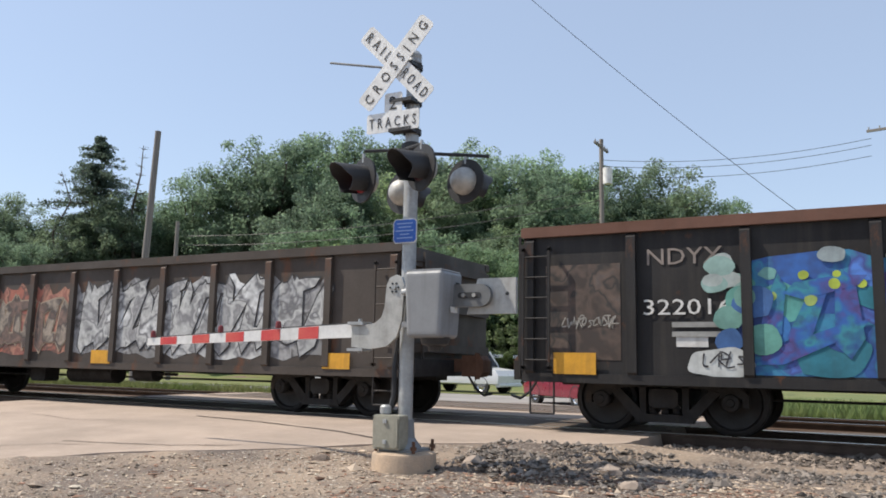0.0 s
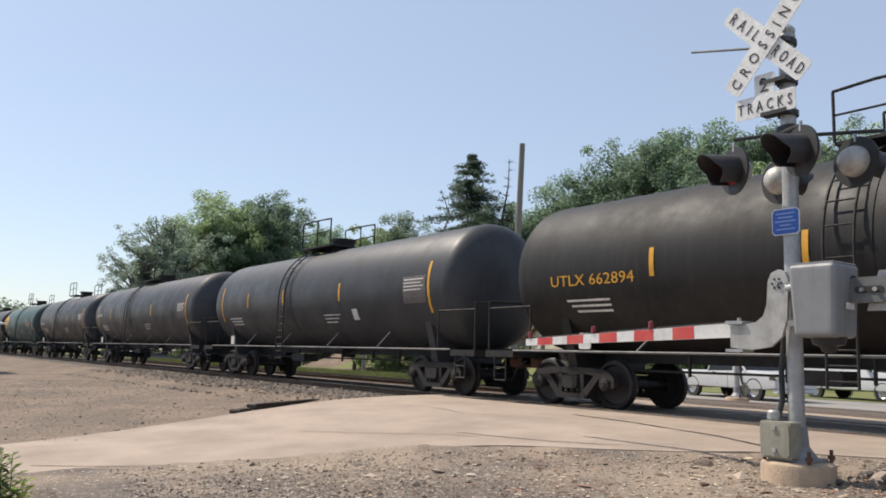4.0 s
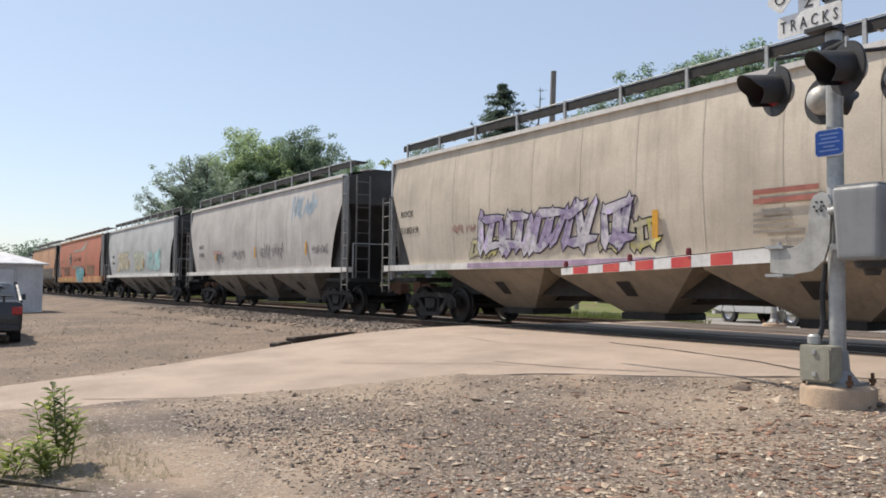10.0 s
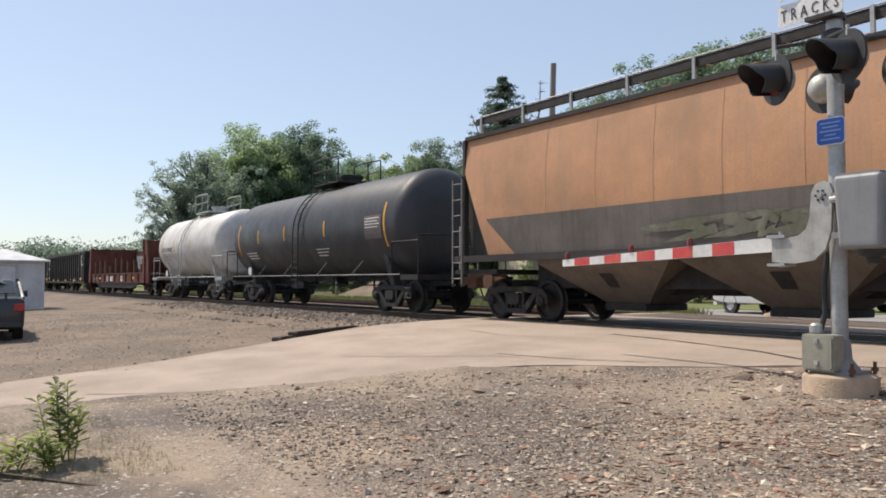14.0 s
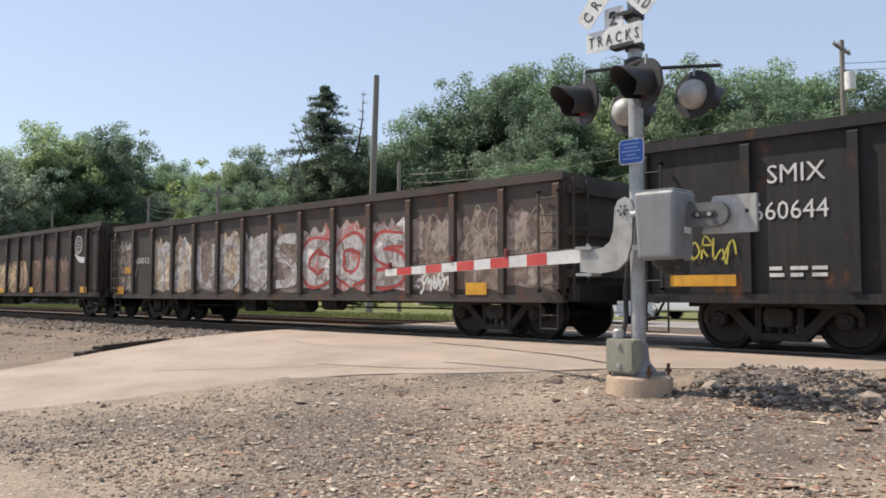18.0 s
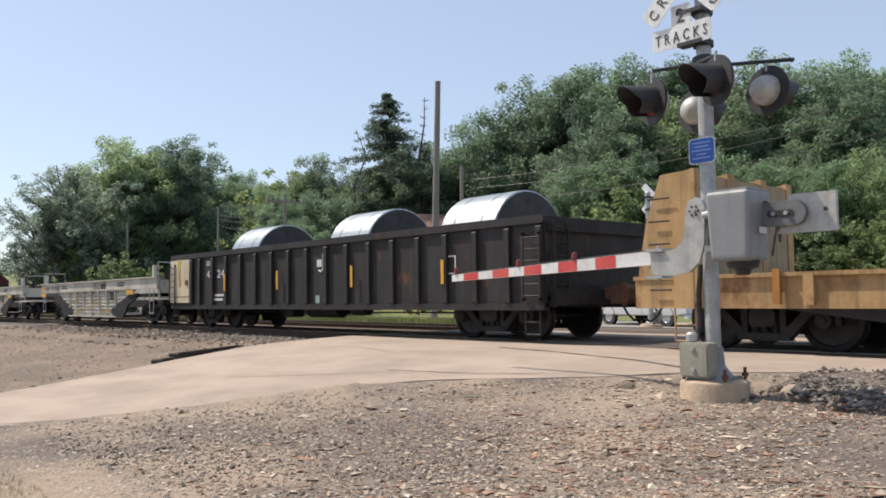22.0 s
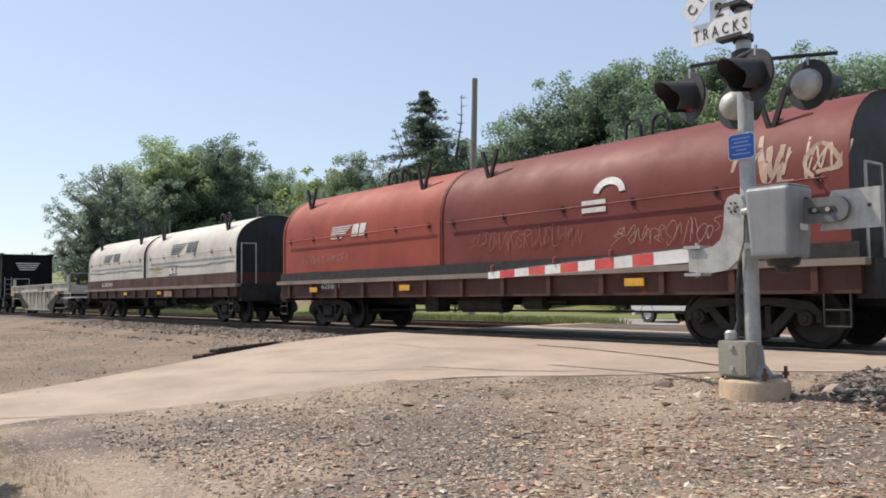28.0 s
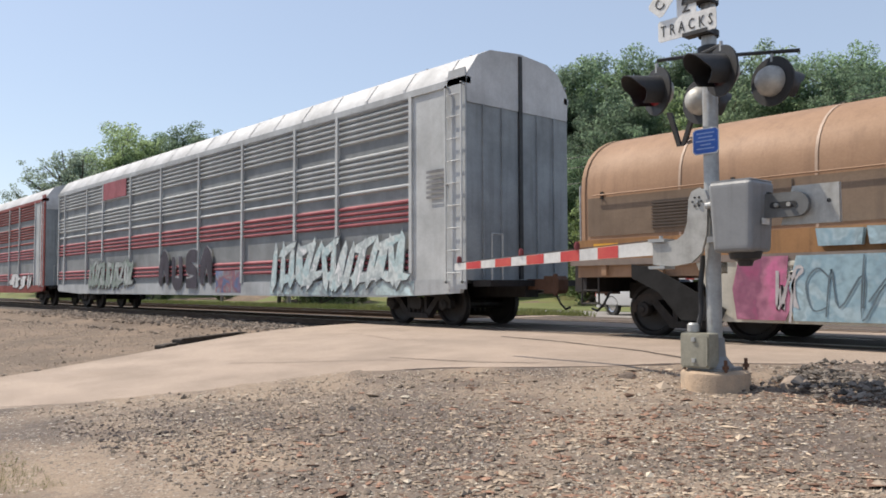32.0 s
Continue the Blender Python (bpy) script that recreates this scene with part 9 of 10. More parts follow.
    end_ladder(car, s * (h - 0.03), -1.4, -1.0, 1.1, 2.4, 4, GALV, s)
    for i in range(4):
        part("end_line", B().box(min(s * (h - 0.05), s * (h - 0.045)), max(s * (h - 0.05), s * (h - 0.045)), -0.75 + 0.08 * i, 0.75 - 0.1 * i, 3.3 - i * 0.14, 3.37 - i * 0.14), WHITE, car)
    stirrup(car, s * (h + 0.2), -1.5, 0.45, 1.0, GALV)
part("seam_line", B().box(-h + 0.15, h - 0.15, -1.594, -1.590, 2.965, 2.978), mat("pale_seam", (0.30, 0.32, 0.33), 0.6), car, "pale worn seam")
part("floor", B().box(-h, h, -1.5, 1.5, 1.2, 1.3), DARK, car)
stripes_logo(car, -4.40, 2.30, 2.10, 0.42, lambda z: -1.585, WHITE)
for i in range(16):
    part("logo_letter", B().box(-4.44 + i * 0.137, -4.34 + i * 0.137, -1.592, -1.582, 2.12, 2.21, 0.02), WHITE, car, "plain white logo block")
plates(car, -1.63, 1.14, [-4.95, -2.40, 0.02, 2.44, h - 1.0], 0.55, 0.14)
bars(car, -1.8, -1.625, 1.42, 0.9, 0.05, 1, WHITE)
bars(car, 2.8, -1.625, 1.40, 0.8, 0.05, 2, spray((0.45, 0.32, 0.30)))
letters("N", 0.3, WHITE, car, -4.9, -1.63, 1.34)
brake_gear(car, L, 0.5)

# ---- autoracks ----
ARPOST = car_paint("pale_post_paint", (0.56, 0.58, 0.58), 0.3, 0.0, rough=0.55, dirt=(0.3, 0.29, 0.28))
ARG = car_paint("galvanised_panel_paint", (0.48, 0.50, 0.51), 0.4, 0.0, rough=0.55, dirt=(0.22, 0.21, 0.20))
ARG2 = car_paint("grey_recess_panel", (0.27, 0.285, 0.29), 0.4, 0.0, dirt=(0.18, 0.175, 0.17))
ARW = car_paint("white_roof_paint", (0.62, 0.63, 0.64), 0.3, 0.0, dirt=(0.35, 0.34, 0.33))
ARR = car_paint("red_stripe_paint", (0.40, 0.12, 0.14), 0.4)
ARE = car_paint("grey_door_paint", (0.33, 0.36, 0.38), 0.3)
def autorack(label, u0, u1, body, recess, full=True):
    car, L = rail_car("autorack", label, u0, u1, trucks=2.6)
    h = L / 2
    bays = 12
    x0, x1 = -h + 0.3, h - 2.2
    posts = (-13.5, -12.66, -9.72, -7.77, -4.81, -1.97, 1.04, 3.95, 6.86, 8.83, 11.69)
    for s in (-1, 1):
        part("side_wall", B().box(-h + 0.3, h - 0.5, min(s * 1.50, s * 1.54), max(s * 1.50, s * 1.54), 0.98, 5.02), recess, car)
        part("side_sill", B().prism([(-h + 0.3, 1.0), (h - 0.5, 1.0), (h - 0.6, 0.72), (h - 3, 0.62), (-h + 3, 0.62), (-h + 0.4, 0.72)], min(s * 1.6, s * 1.5), max(s * 1.6, s * 1.5)), body, car)
        part("roof_rail", B().box(-h + 0.2, h - 0.4, min(s * 1.46, s * 1.62), max(s * 1.46, s * 1.62), 4.98, 5.12), body, car)
    if full:
        groups = ((4.25, 5.05, body), (3.30, 3.95, body), (3.02, 3.12, body), (2.27, 2.77, ARR), (1.22, 1.67, ARR))
        slat = {}
        for i in range(len(posts) - 1):
            a, b_ = posts[i] + 0.07, posts[i + 1] - 0.07
            for z0, z1, pm in groups:
                for j in range(max(1, int(round((z1 - z0) / 0.135)))):
                    key = (round(b_ - a, 2), pm.name)
                    if key not in slat:
                        slat[key] = B().prism([(-1.54, 0.0), (-1.605, 0.03), (-1.605, 0.06), (-1.54, 0.10)], 0, b_ - a, "x").mesh("panel_slat", pm)
                    part("panel_slat", slat[key], pm, car, at=(a, 0, z0 + 0.135 * j))
        part("red_placard", B().box(posts[3] + 0.1, posts[4] - 0.4, -1.625, -1.612, 4.32, 4.98), ARR, car, "red company placard without lettering")
        for x in posts:
            part("side_post", B().box(x - 0.05, x + 0.05, -1.625, -1.54, 0.98, 5.02), ARPOST, car, "pale side post")
    else:
        for i in range(bays + 1):
            x = x0 + (x1 - x0) * i / bays
            part("side_post", B().box(x - 0.05, x + 0.05, -1.61, -1.54, 1.0, 5.0), body, car)
    # corner column with ladder, stepped roof, doors
    part("corner_panel", B().box(h - 2.12, h - 0.45, -1.58, -1.53, 0.95, 5.0), ARPOST, car)
    part("corner_column", B().prism([(h - 0.96, 0.8), (h - 0.4, 0.8), (h - 0.4, 5.3), (h - 0.9, 5.3), (h - 0.96, 4.9)], -1.62, -1.585), body, car)
    ladder(car, h - 0.92, h - 0.44, -1.62, 0.9, 5.0, 9, ARPOST)
    prof = [(-1.58, 4.95), (-1.56, 5.2), (-1.25, 5.62), (-0.9, 5.78), (0, 5.86), (0.9, 5.78), (1.25, 5.62), (1.56, 5.2), (1.58, 4.95)]
    part("roof", B().loft([[(x, y, z) for y, z in prof] for x in steps(-h + 0.3, h - 0.4, 20)]), ARW, car, "", True)
    rib = B().loft([[(dx, y * 1.006, z + 0.012) for y, z in prof] for dx in (-0.04, 0.04)]).mesh("roof_rib", ARW)
    for i in range(19):
        part("roof_rib", rib, ARW, car, at=(-h + 1 + (L - 2) * i / 18, 0, 0))
    for s in (-1, 1):
        e = s * (h - 0.42)
        part("end_door", B().add([(e, y, z) for y, z in prof] + [(e, 1.56, 0.98), (e, -1.56, 0.98)], [tuple(range(11))]), ARE, car, "grey end doors")
        part("door_top", B().add([(e + s * 0.02, y, max(z, 4.6)) for y, z in prof] + [(e + s * 0.02, 1.56, 4.6), (e + s * 0.02, -1.56, 4.6)], [tuple(range(11))]), ARW, car)
        part("door_seam", B().box(min(e, e + s * 0.05), max(e, e + s * 0.05), -0.05, 0.05, 1.0, 5.8), BLACKP, car)
        for yy in (-1.1, -0.55, 0.55, 1.1):
            part("door_rib", B().box(min(e, e + s * 0.04), max(e, e + s * 0.04), yy - 0.03, yy + 0.03, 1.0, 4.6), ARE, car)
        part("end_platform", B().box(min(e, e + s * 0.5), max(e, e + s * 0.5), -1.4, 1.4, 0.85, 0.98), DARK, car)
        part("buffer_rail", B().tube([(e + s * 0.45, -1.3, 0.95), (e + s * 0.45, -1.3, 1.9), (e + s * 0.45, -1.0, 1.9), (e + s * 0.45, -1.0, 0.95)], 0.02, 6), GALV, car)
    return car, h
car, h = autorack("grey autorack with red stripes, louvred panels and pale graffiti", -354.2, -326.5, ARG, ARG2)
wild(car, 5.8, 11.6, 0.72, 2.15, -1.63, [(0.52, 0.62, 0.62), (0.40, 0.54, 0.56), (0.62, 0.67, 0.66), (0.36, 0.42, 0.43)], 221, 5, outline=(0.20, 0.22, 0.24))
part("painted_band", B().box(5.6, 11.8, -1.606, -1.601, 0.66, 0.98), spray_mix(((0.34, 0.44, 0.46), (0.26, 0.28, 0.30), (0.42, 0.52, 0.52))), car, "pale teal painted band")
bay_forms = ((-2.05, 6), (-0.95, 2), (0.15, 5), (1.2, 6))
for x, f in bay_forms:
    bay_letters(car, x, 1.0, 0.75, 2.1, [f], 0.46, spray((0.42, 0.42, 0.43)), 0.052, 0.02)
    bay_letters(car, x, 1.0, 0.78, 2.07, [f], 0.36, spray((0.05, 0.04, 0.06)), 0.068, 0.02)
wild(car, -9.2, -4.4, 0.74, 2.0, -1.63, [(0.28, 0.31, 0.30), (0.20, 0.26, 0.22), (0.36, 0.38, 0.37)], 223, 5, outline=(0.14, 0.14, 0.15))
part("painted_band", B().box(2.3, 3.9, -1.606, -1.601, 0.7, 1.35), spray_mix(((0.10, 0.14, 0.26), (0.28, 0.10, 0.12), (0.24, 0.25, 0.27))), car, "dark blue painted field")
bars(car, h - 1.6, -1.63, 3.3, 0.7, 0.06, 6, spray((0.25, 0.25, 0.26)))
car, h = autorack("red-ended autorack following the grey one", -383.2, -355.6, car_paint("dull_red_panel_paint", (0.28, 0.06, 0.05), 0.4), ARG2)
graffiti(car, h - 6.5, h - 2.5, 0.75, 1.6, -1.60, [(0.5, 0.5, 0.5)], 231, 4)

# ---- trees ----
BARK = mat("tree_bark", (0.10, 0.08, 0.06), 0.9, scale=4, stretch=(3, 3, 0.5), bump=0.6)
# tree leaf tones lifted towards pale blue-green, with distance haze in the colour
LEAF = {"oak": leaf_mat("oak_leaves", (0.130, 0.200, 0.122), (0.175, 0.250, 0.155)), "maple": leaf_mat("maple_leaves", (0.165, 0.235, 0.125), (0.215, 0.285, 0.155)),
        "grey": leaf_mat("pale_leaves", (0.155, 0.205, 0.160), (0.200, 0.250, 0.195)), "spruce": leaf_mat("spruce_needles", (0.085, 0.132, 0.092), (0.115, 0.165, 0.112)),
        "woods": leaf_mat("distant_leaves", (0.120, 0.175, 0.125), (0.150, 0.205, 0.150)), "bush": leaf_mat("bush_leaves", (0.135, 0.190, 0.075), (0.185, 0.235, 0.10))}


def leaf_cloud(clumps, leaves, size, seed, flat=0.75):
    """Leaf sprays (x, y, z, r): small three-cornered leaves, dense within and thinning outwards."""
    rg = np.random.RandomState(seed)
    c = np.array(clumps)
    n = np.maximum(4, leaves * c[:, 3] ** 2 / (c[:, 3] ** 2).sum()).astype(int)
    at, rad = np.repeat(c[:, :3], n, 0), np.repeat(c[:, 3], n)
    k = len(at)
    off = rg.normal(size=(k, 3))
    off /= np.maximum(1.0, np.linalg.norm(off, axis=1) / 1.9)[:, None]
    pos = at + off * (rad * 0.58)[:, None] * (1, 1, flat)
    nrm = rg.normal(size=(k, 3)) * 0.55 + off * 0.25 + (0, 0, 0.45)
    nrm /= np.linalg.norm(nrm, axis=1)[:, None]
    t = np.cross(nrm, rg.normal(size=(k, 3)))
    t /= np.linalg.norm(t, axis=1)[:, None] + 1e-9
    b = np.cross(nrm, t)
    s = (size * rg.uniform(0.6, 1.4, k))[:, None]
    V = np.stack([pos + t * s * 1.15, pos - t * s * 0.75 + b * s * 0.72, pos - t * s * 0.75 - b * s * 0.72], 1).reshape(-1, 3)
    return V, np.arange(3 * k).reshape(-1, 3)


def crown_mesh(name, clumps, leaves, size, material, seed, flat=0.75):
    V, F = leaf_cloud(clumps, leaves, size, seed, flat)
    me = bpy.data.meshes.new(name)
    me.from_pydata(V.tolist(), [], F.tolist())
    me.materials.append(material)
    return me


def limb(b, p, q, r0, r1, rnd, parts=4, sides=6):
    p, q = Vector(p), Vector(q)
    last, lr = p, r0
    for i in range(1, parts + 1):
        f = i / parts
        nxt = p.lerp(q, f) + Vector((rnd.uniform(-1, 1), rnd.uniform(-1, 1), rnd.uniform(-0.4, 0.4))) * (q - p).length * 0.05 * (1 if i < parts else 0)
        nr = r0 + (r1 - r0) * f
        b.cyl(last, nxt, lr, sides, nr, caps=False)
        last, lr = nxt, nr


def broadleaf(label, height, spread, leaf, seed, leaves=54000, size=0.135, boughs=16, sprays=24, spray_r=(0.030, 0.066), category="tree"):
    """Tapered trunk; each bough carries a ragged mass of leaf sprays on twigs. Built near the origin."""
    rnd = random.Random(seed)
    t = thing("tree", label, category)
    clumps = []
    b = B()
    fork = height * 0.62
    limb(b, (0, 0, -1.0), (0, 0, fork), height * 0.024, height * 0.012, rnd, 5, 8)
    for i in range(boughs):
        v, a = (i + 0.5) / boughs, i * 2.4 + rnd.uniform(-0.5, 0.5)
        tip_z = height * (0.22 + 0.73 * v ** 0.9)
        w = spread * math.sqrt(max(0.03, 1 - ((v - 0.40) / 0.63) ** 2)) * rnd.uniform(0.62, 1.15)
        tip = Vector((w * math.cos(a), w * math.sin(a), tip_z))
        base = Vector((0, 0, min(fork, tip_z * rnd.uniform(0.45, 0.72))))
        limb(b, base, tip, height * 0.009, height * 0.003, rnd, 4)
        mass = height * rnd.uniform(0.085, 0.150) * (1 - 0.2 * v)
        for k in range(sprays):
            g = rnd.uniform(0.40, 1.04)
            on = base.lerp(tip, g)
            c = on + Vector((rnd.gauss(0, 0.66), rnd.gauss(0, 0.66), rnd.gauss(0.14, 0.46))) * mass
            clumps.append((*c, height * rnd.uniform(*spray_r)))
            if k % 2 == 0:
                b.cyl(on, c, height * 0.0022, 4, height * 0.0008, caps=False)
    part("trunk", b.mesh("trunk", BARK, outward=False), BARK, t, "grey-brown trunk and limbs")
    part("crown", crown_mesh("crown", clumps, leaves, size, LEAF[leaf], seed), LEAF[leaf], t)
    return t


def conifer(label, height, spread, seed, bare=False):
    rnd = random.Random(seed)
    t = thing("tree", label, "tree")
    b = B()
    limb(b, (0, 0, -1.0), (0, 0, height), height * 0.014, 0.03, rnd, 6)
    clumps = []
    tiers = 28 if not bare else 16
    for i in range(tiers):
        f = i / (tiers - 1)
        z = height * (0.12 + 0.86 * f) if not bare else height * (0.3 + 0.68 * f)
        w = spread * (1 - f) ** 0.8 * rnd.uniform(0.5, 1.12) + 0.3 if bare else spread * min(1.0, (1 - f) / 0.56) ** 0.70 * rnd.uniform(0.7, 1.1) + 0.2
        for k in range(9 if not bare else 4):
            a = rnd.uniform(0, 6.28)
            z += rnd.uniform(-0.12, 0.12) if not bare else 0
            ww = w * rnd.uniform(0.55, 1.05)
            end = (ww * math.cos(a), ww * math.sin(a), z - ww * 0.16 + (ww * 0.3 if bare else 0))
            limb(b, (0, 0, z), end, 0.05, 0.015, rnd, 3, 5)
            if bare:
                for m in range(3):
                    g = rnd.uniform(0.4, 1)
                    p = Vector((end[0] * g, end[1] * g, z + (end[2] - z) * g))
                    b.cyl(p, p + Vector((rnd.uniform(-0.5, 0.5), rnd.uniform(-0.5, 0.5), rnd.uniform(-0.1, 0.4))), 0.015, 4, 0.006, caps=False)
            else:
                for m in range(4):
                    g = 0.25 + 0.25 * m
                    clumps.append((end[0] * g, end[1] * g, z + (end[2] - z) * g, (0.46 + 0.42 * (1 - f)) * (1.15 - 0.4 * g)))
    part("trunk", b.mesh("trunk", BARK, outward=False), BARK, t, "bare grey branches" if bare else "dark trunk and boughs")
    if not bare:
        part("crown", crown_mesh("crown", clumps, 46000, 0.115, LEAF["spruce"], seed, 0.6), LEAF["spruce"], t)
    return t


def place(t, az, dist, height, native, turn):
    """Stands a tree at a bearing (degrees left of straight across the tracks) and distance, scaled to its height."""
    x, y = -dist * math.sin(radians(az)), dist * math.cos(radians(az))
    return pose(x, y, ground_z(x, y), 0, 0, turn) @ Matrix.Scale(height / native, 4)

# canopy height over the wooded hill, as the sight line's slope against bearing
AZ = (9.5, 10.5, 12.3, 15.6, 17, 19.6, 22, 25.5, 30, 34.6, 37, 40, 42.6, 44, 45.9, 47.5, 50, 55.4, 58.3, 60.2, 63.2, 65.4, 67.5, 69.9, 71.5, 73.8, 75.3, 76.6, 79)
EL = (10, 12, 13.4, 14.0, 14.3, 15.0, 15.2, 15.4, 15.6, 15.7, 15.8, 15.5, 14.9, 14.3, 13.1, 11.4, 11.0, 9.9, 10.2, 9.4, 9.2, 10.0, 10.4, 10.4, 9.6, 9.0, 8.0, 6.6, 5.0)
kinds = [broadleaf("broad dark green oak on the wooded hill", 20, 5.6, "oak", 1), broadleaf("light green maple with a full crown", 20, 4.9, "maple", 2, boughs=17),
         broadleaf("tall dark green tree with a gappy crown", 20, 4.6, "oak", 3, leaves=38000, boughs=13), broadleaf("rounded mid-green tree on the hill", 20, 5.8, "maple", 4),
         broadleaf("tall narrow green tree with an uneven top", 20, 4.0, "oak", 11, boughs=14), broadleaf("spreading mid-green tree with heavy lobes", 20, 6.4, "oak", 12, boughs=17)]
pale = broadleaf("pale grey-green tree with an open crown and visible limbs", 20, 7.6, "grey", 5, leaves=30000, size=0.14, boughs=26, sprays=20, spray_r=(0.022, 0.046))
rnd = random.Random(77)
first = {}
def stand(kind, az, dist, height):
    m = place(kind, az, dist, height, 20, rnd.uniform(0, 360))
    if kind not in first:
        first[kind] = True
        kind.matrix_world = m
        return kind
    return copy_thing(kind, m @ Matrix.Scale(1 / kind.scale.x, 4))
az = 11.4
while az < 72.2:
    el = float(np.interp(az, AZ, EL))
    near = az < 61
    for row, f in ((0, 1.0), (1, 0.80), (2, 0.55)):
        d = (82, 72, 63)[row] if near else (112, 103, 95)[row]
        d += rnd.uniform(-3, 3)
        if row and 39.5 < az < 56:
            continue                        # the house stands in this clearing
        a = az + (row - 1) * 0.7 + rnd.uniform(-0.4, 0.4)
        x, y = -d * math.sin(radians(a)), d * math.cos(radians(a))
        top = 1.45 + d * math.tan(radians(el)) * f * (rnd.uniform(0.88, 1.03) if not row else rnd.uniform(0.72, 1.12))
        stand(kinds[rnd.randrange(6)], a, d, max(5, top - ground_z(x, y)))
    az += 2.7 if near else 2.2
for a, e in ((73.0, 9.2), (74.7, 7.2)):
    d = 92
    x, y = -d * math.sin(radians(a)), d * math.cos(radians(a))
    stand(pale, a, d, 1.45 + d * math.tan(radians(e)) - ground_z(x, y))
# the big tree of the left skyline, spruce and dead trunks
stand(kinds[0], 66.7, 100, 19.0)
stand(kinds[3], 69.6, 99, 18.2)
sp = conifer("dark spruce with a pointed top", 20, 7.0, 9)
d = 80
x, y = -d * math.sin(radians(52.4)), d * math.cos(radians(52.4))
sp.matrix_world = pose(x, y, ground_z(x, y), 0, 0, 20) @ Matrix.Scale((1.45 + d * math.tan(radians(14.5)) - ground_z(x, y)) / 20, 4)
dead = conifer("bare dead conifer with short grey twigs", 20, 2.0, 10, bare=True)
d = 78
x, y = -d * math.sin(radians(49.7)), d * math.cos(radians(49.7))
dead.matrix_world = pose(x, y, ground_z(x, y), 0, 0, 0) @ Matrix.Scale((1.45 + d * math.tan(radians(14.1)) - ground_z(x, y)) / 20, 4)
d2 = copy_thing(dead, pose(-79 * math.sin(radians(54.6)), 79 * math.cos(radians(54.6)), 0.8, 0, 0, 60) @ Matrix.Scale(0.86 / dead.scale.x, 4))
d2["label"] = "bare dead tree with spreading grey branches"

# undergrowth at the foot of the hill
bush = broadleaf("bright green bushy undergrowth", 5, 2.4, "bush", 21, leaves=9000, size=0.075, boughs=14, sprays=14, spray_r=(0.03, 0.07), category="bush")
bush.name = "bush"
first_b = True
a = 12.0
while a < 74:
    d = rnd.uniform(52, 60) if a < 60 else rnd.uniform(78, 92)
    x, y = -d * math.sin(radians(a)), d * math.cos(radians(a))
    m = pose(x, y, ground_z(x, y) - 0.6, 0, 0, rnd.uniform(0, 360)) @ Matrix.Scale(rnd.uniform(0.8, 1.5), 4)
    if first_b:
        bush.matrix_world, first_b = m, False
    elif not (39.5 < a < 56.0):
        copy_thing(bush, m @ Matrix.Scale(1 / bush.scale.x, 4))
    a += rnd.uniform(1.8, 2.8)
for a, d, k in ((59.1, 58, 1.05), (57.6, 60, 0.8), (55.2, 60, 0.6), (50.4, 58, 0.6), (48.9, 62, 0.5)):
    x, y = -d * math.sin(radians(a)), d * math.cos(radians(a))
    copy_thing(bush, pose(x, y, ground_z(x, y) - 0.3, 0, 0, a * 40) @ Matrix.Scale(k / bush.scale.x, 4))["label"] = "bright green garden shrub beside the house"
# understorey between the trunks, also behind the house
for a in steps(13, 72, 34):
    d = rnd.uniform(84, 90) if a < 60 else rnd.uniform(104, 112)
    x, y = -d * math.sin(radians(a)), d * math.cos(radians(a))
    copy_thing(bush, pose(x, y, ground_z(x, y) - 0.8, 0, 0, rnd.uniform(0, 360)) @ Matrix.Scale(rnd.uniform(1.6, 2.4) / bush.scale.x, 4))
for a in steps(12.5, 38.5, 13):
    d = rnd.uniform(60, 67)
    x, y = -d * math.sin(radians(a)), d * math.cos(radians(a))
    copy_thing(bush, pose(x, y, ground_z(x, y) - 0.5, 0, 0, rnd.uniform(0, 360)) @ Matrix.Scale(rnd.uniform(1.5, 2.1) / bush.scale.x, 4))
# low far woods at the end of the line
clumps = []
for i in range(150):
    a, d = rnd.uniform(74, 90), rnd.uniform(210, 300)
    x, y = -d * math.sin(radians(a)), d * math.cos(radians(a))
    clumps.append((x, y, rnd.uniform(2, 8 + (0.3 * (82 - a) if a < 82 else 0)), rnd.uniform(4, 6.5)))
fw = new("far_woods", crown_mesh("far_woods", clumps, 70000, 0.34, LEAF["woods"], 31))
tagged(fw, "dark green distant woods at the end of the line", "woods", kind="stuff")
clumps = []
for i in range(40):
    a, d = rnd.uniform(-32, 4), rnd.uniform(170, 230)
    clumps.append((-d * math.sin(radians(a)), d * math.cos(radians(a)), rnd.uniform(1, 6), rnd.uniform(3, 5)))
fw2 = new("far_woods", crown_mesh("far_woods", clumps, 16000, 0.34, LEAF["woods"], 32))
tagged(fw2, "distant dark green trees beyond the street", "woods", kind="stuff")

# ---- poles and wires ----
POLE = mat("weathered_pole_wood", (0.25, 0.225, 0.20), 0.85, scale=3, stretch=(4, 4, 0.3))
def pole(label, x, y, height, lean=0.0, arms=0, can=False, r=0.16, turn=0):
    p = thing("utility_pole", label, "utility pole", (x, y, ground_z(x, y)), turn)
    part("shaft", B().cyl((0, 0, -0.5), (lean, 0, height), r, 12, r * 0.72), POLE, p, "", True)
    for i in range(arms):
        z = height - 0.5 - i * 0.9
        arm = part("crossarm", B().box(-0.06 + lean, 0.06 + lean, -1.2, 1.2, z, z + 0.12), POLE, p)
        for yy in (-1.1, -0.6, 0.6, 1.1):
            part("insulator", B().cyl((lean, yy, z + 0.12), (lean, yy, z + 0.26), 0.04, 8), GALV, arm)
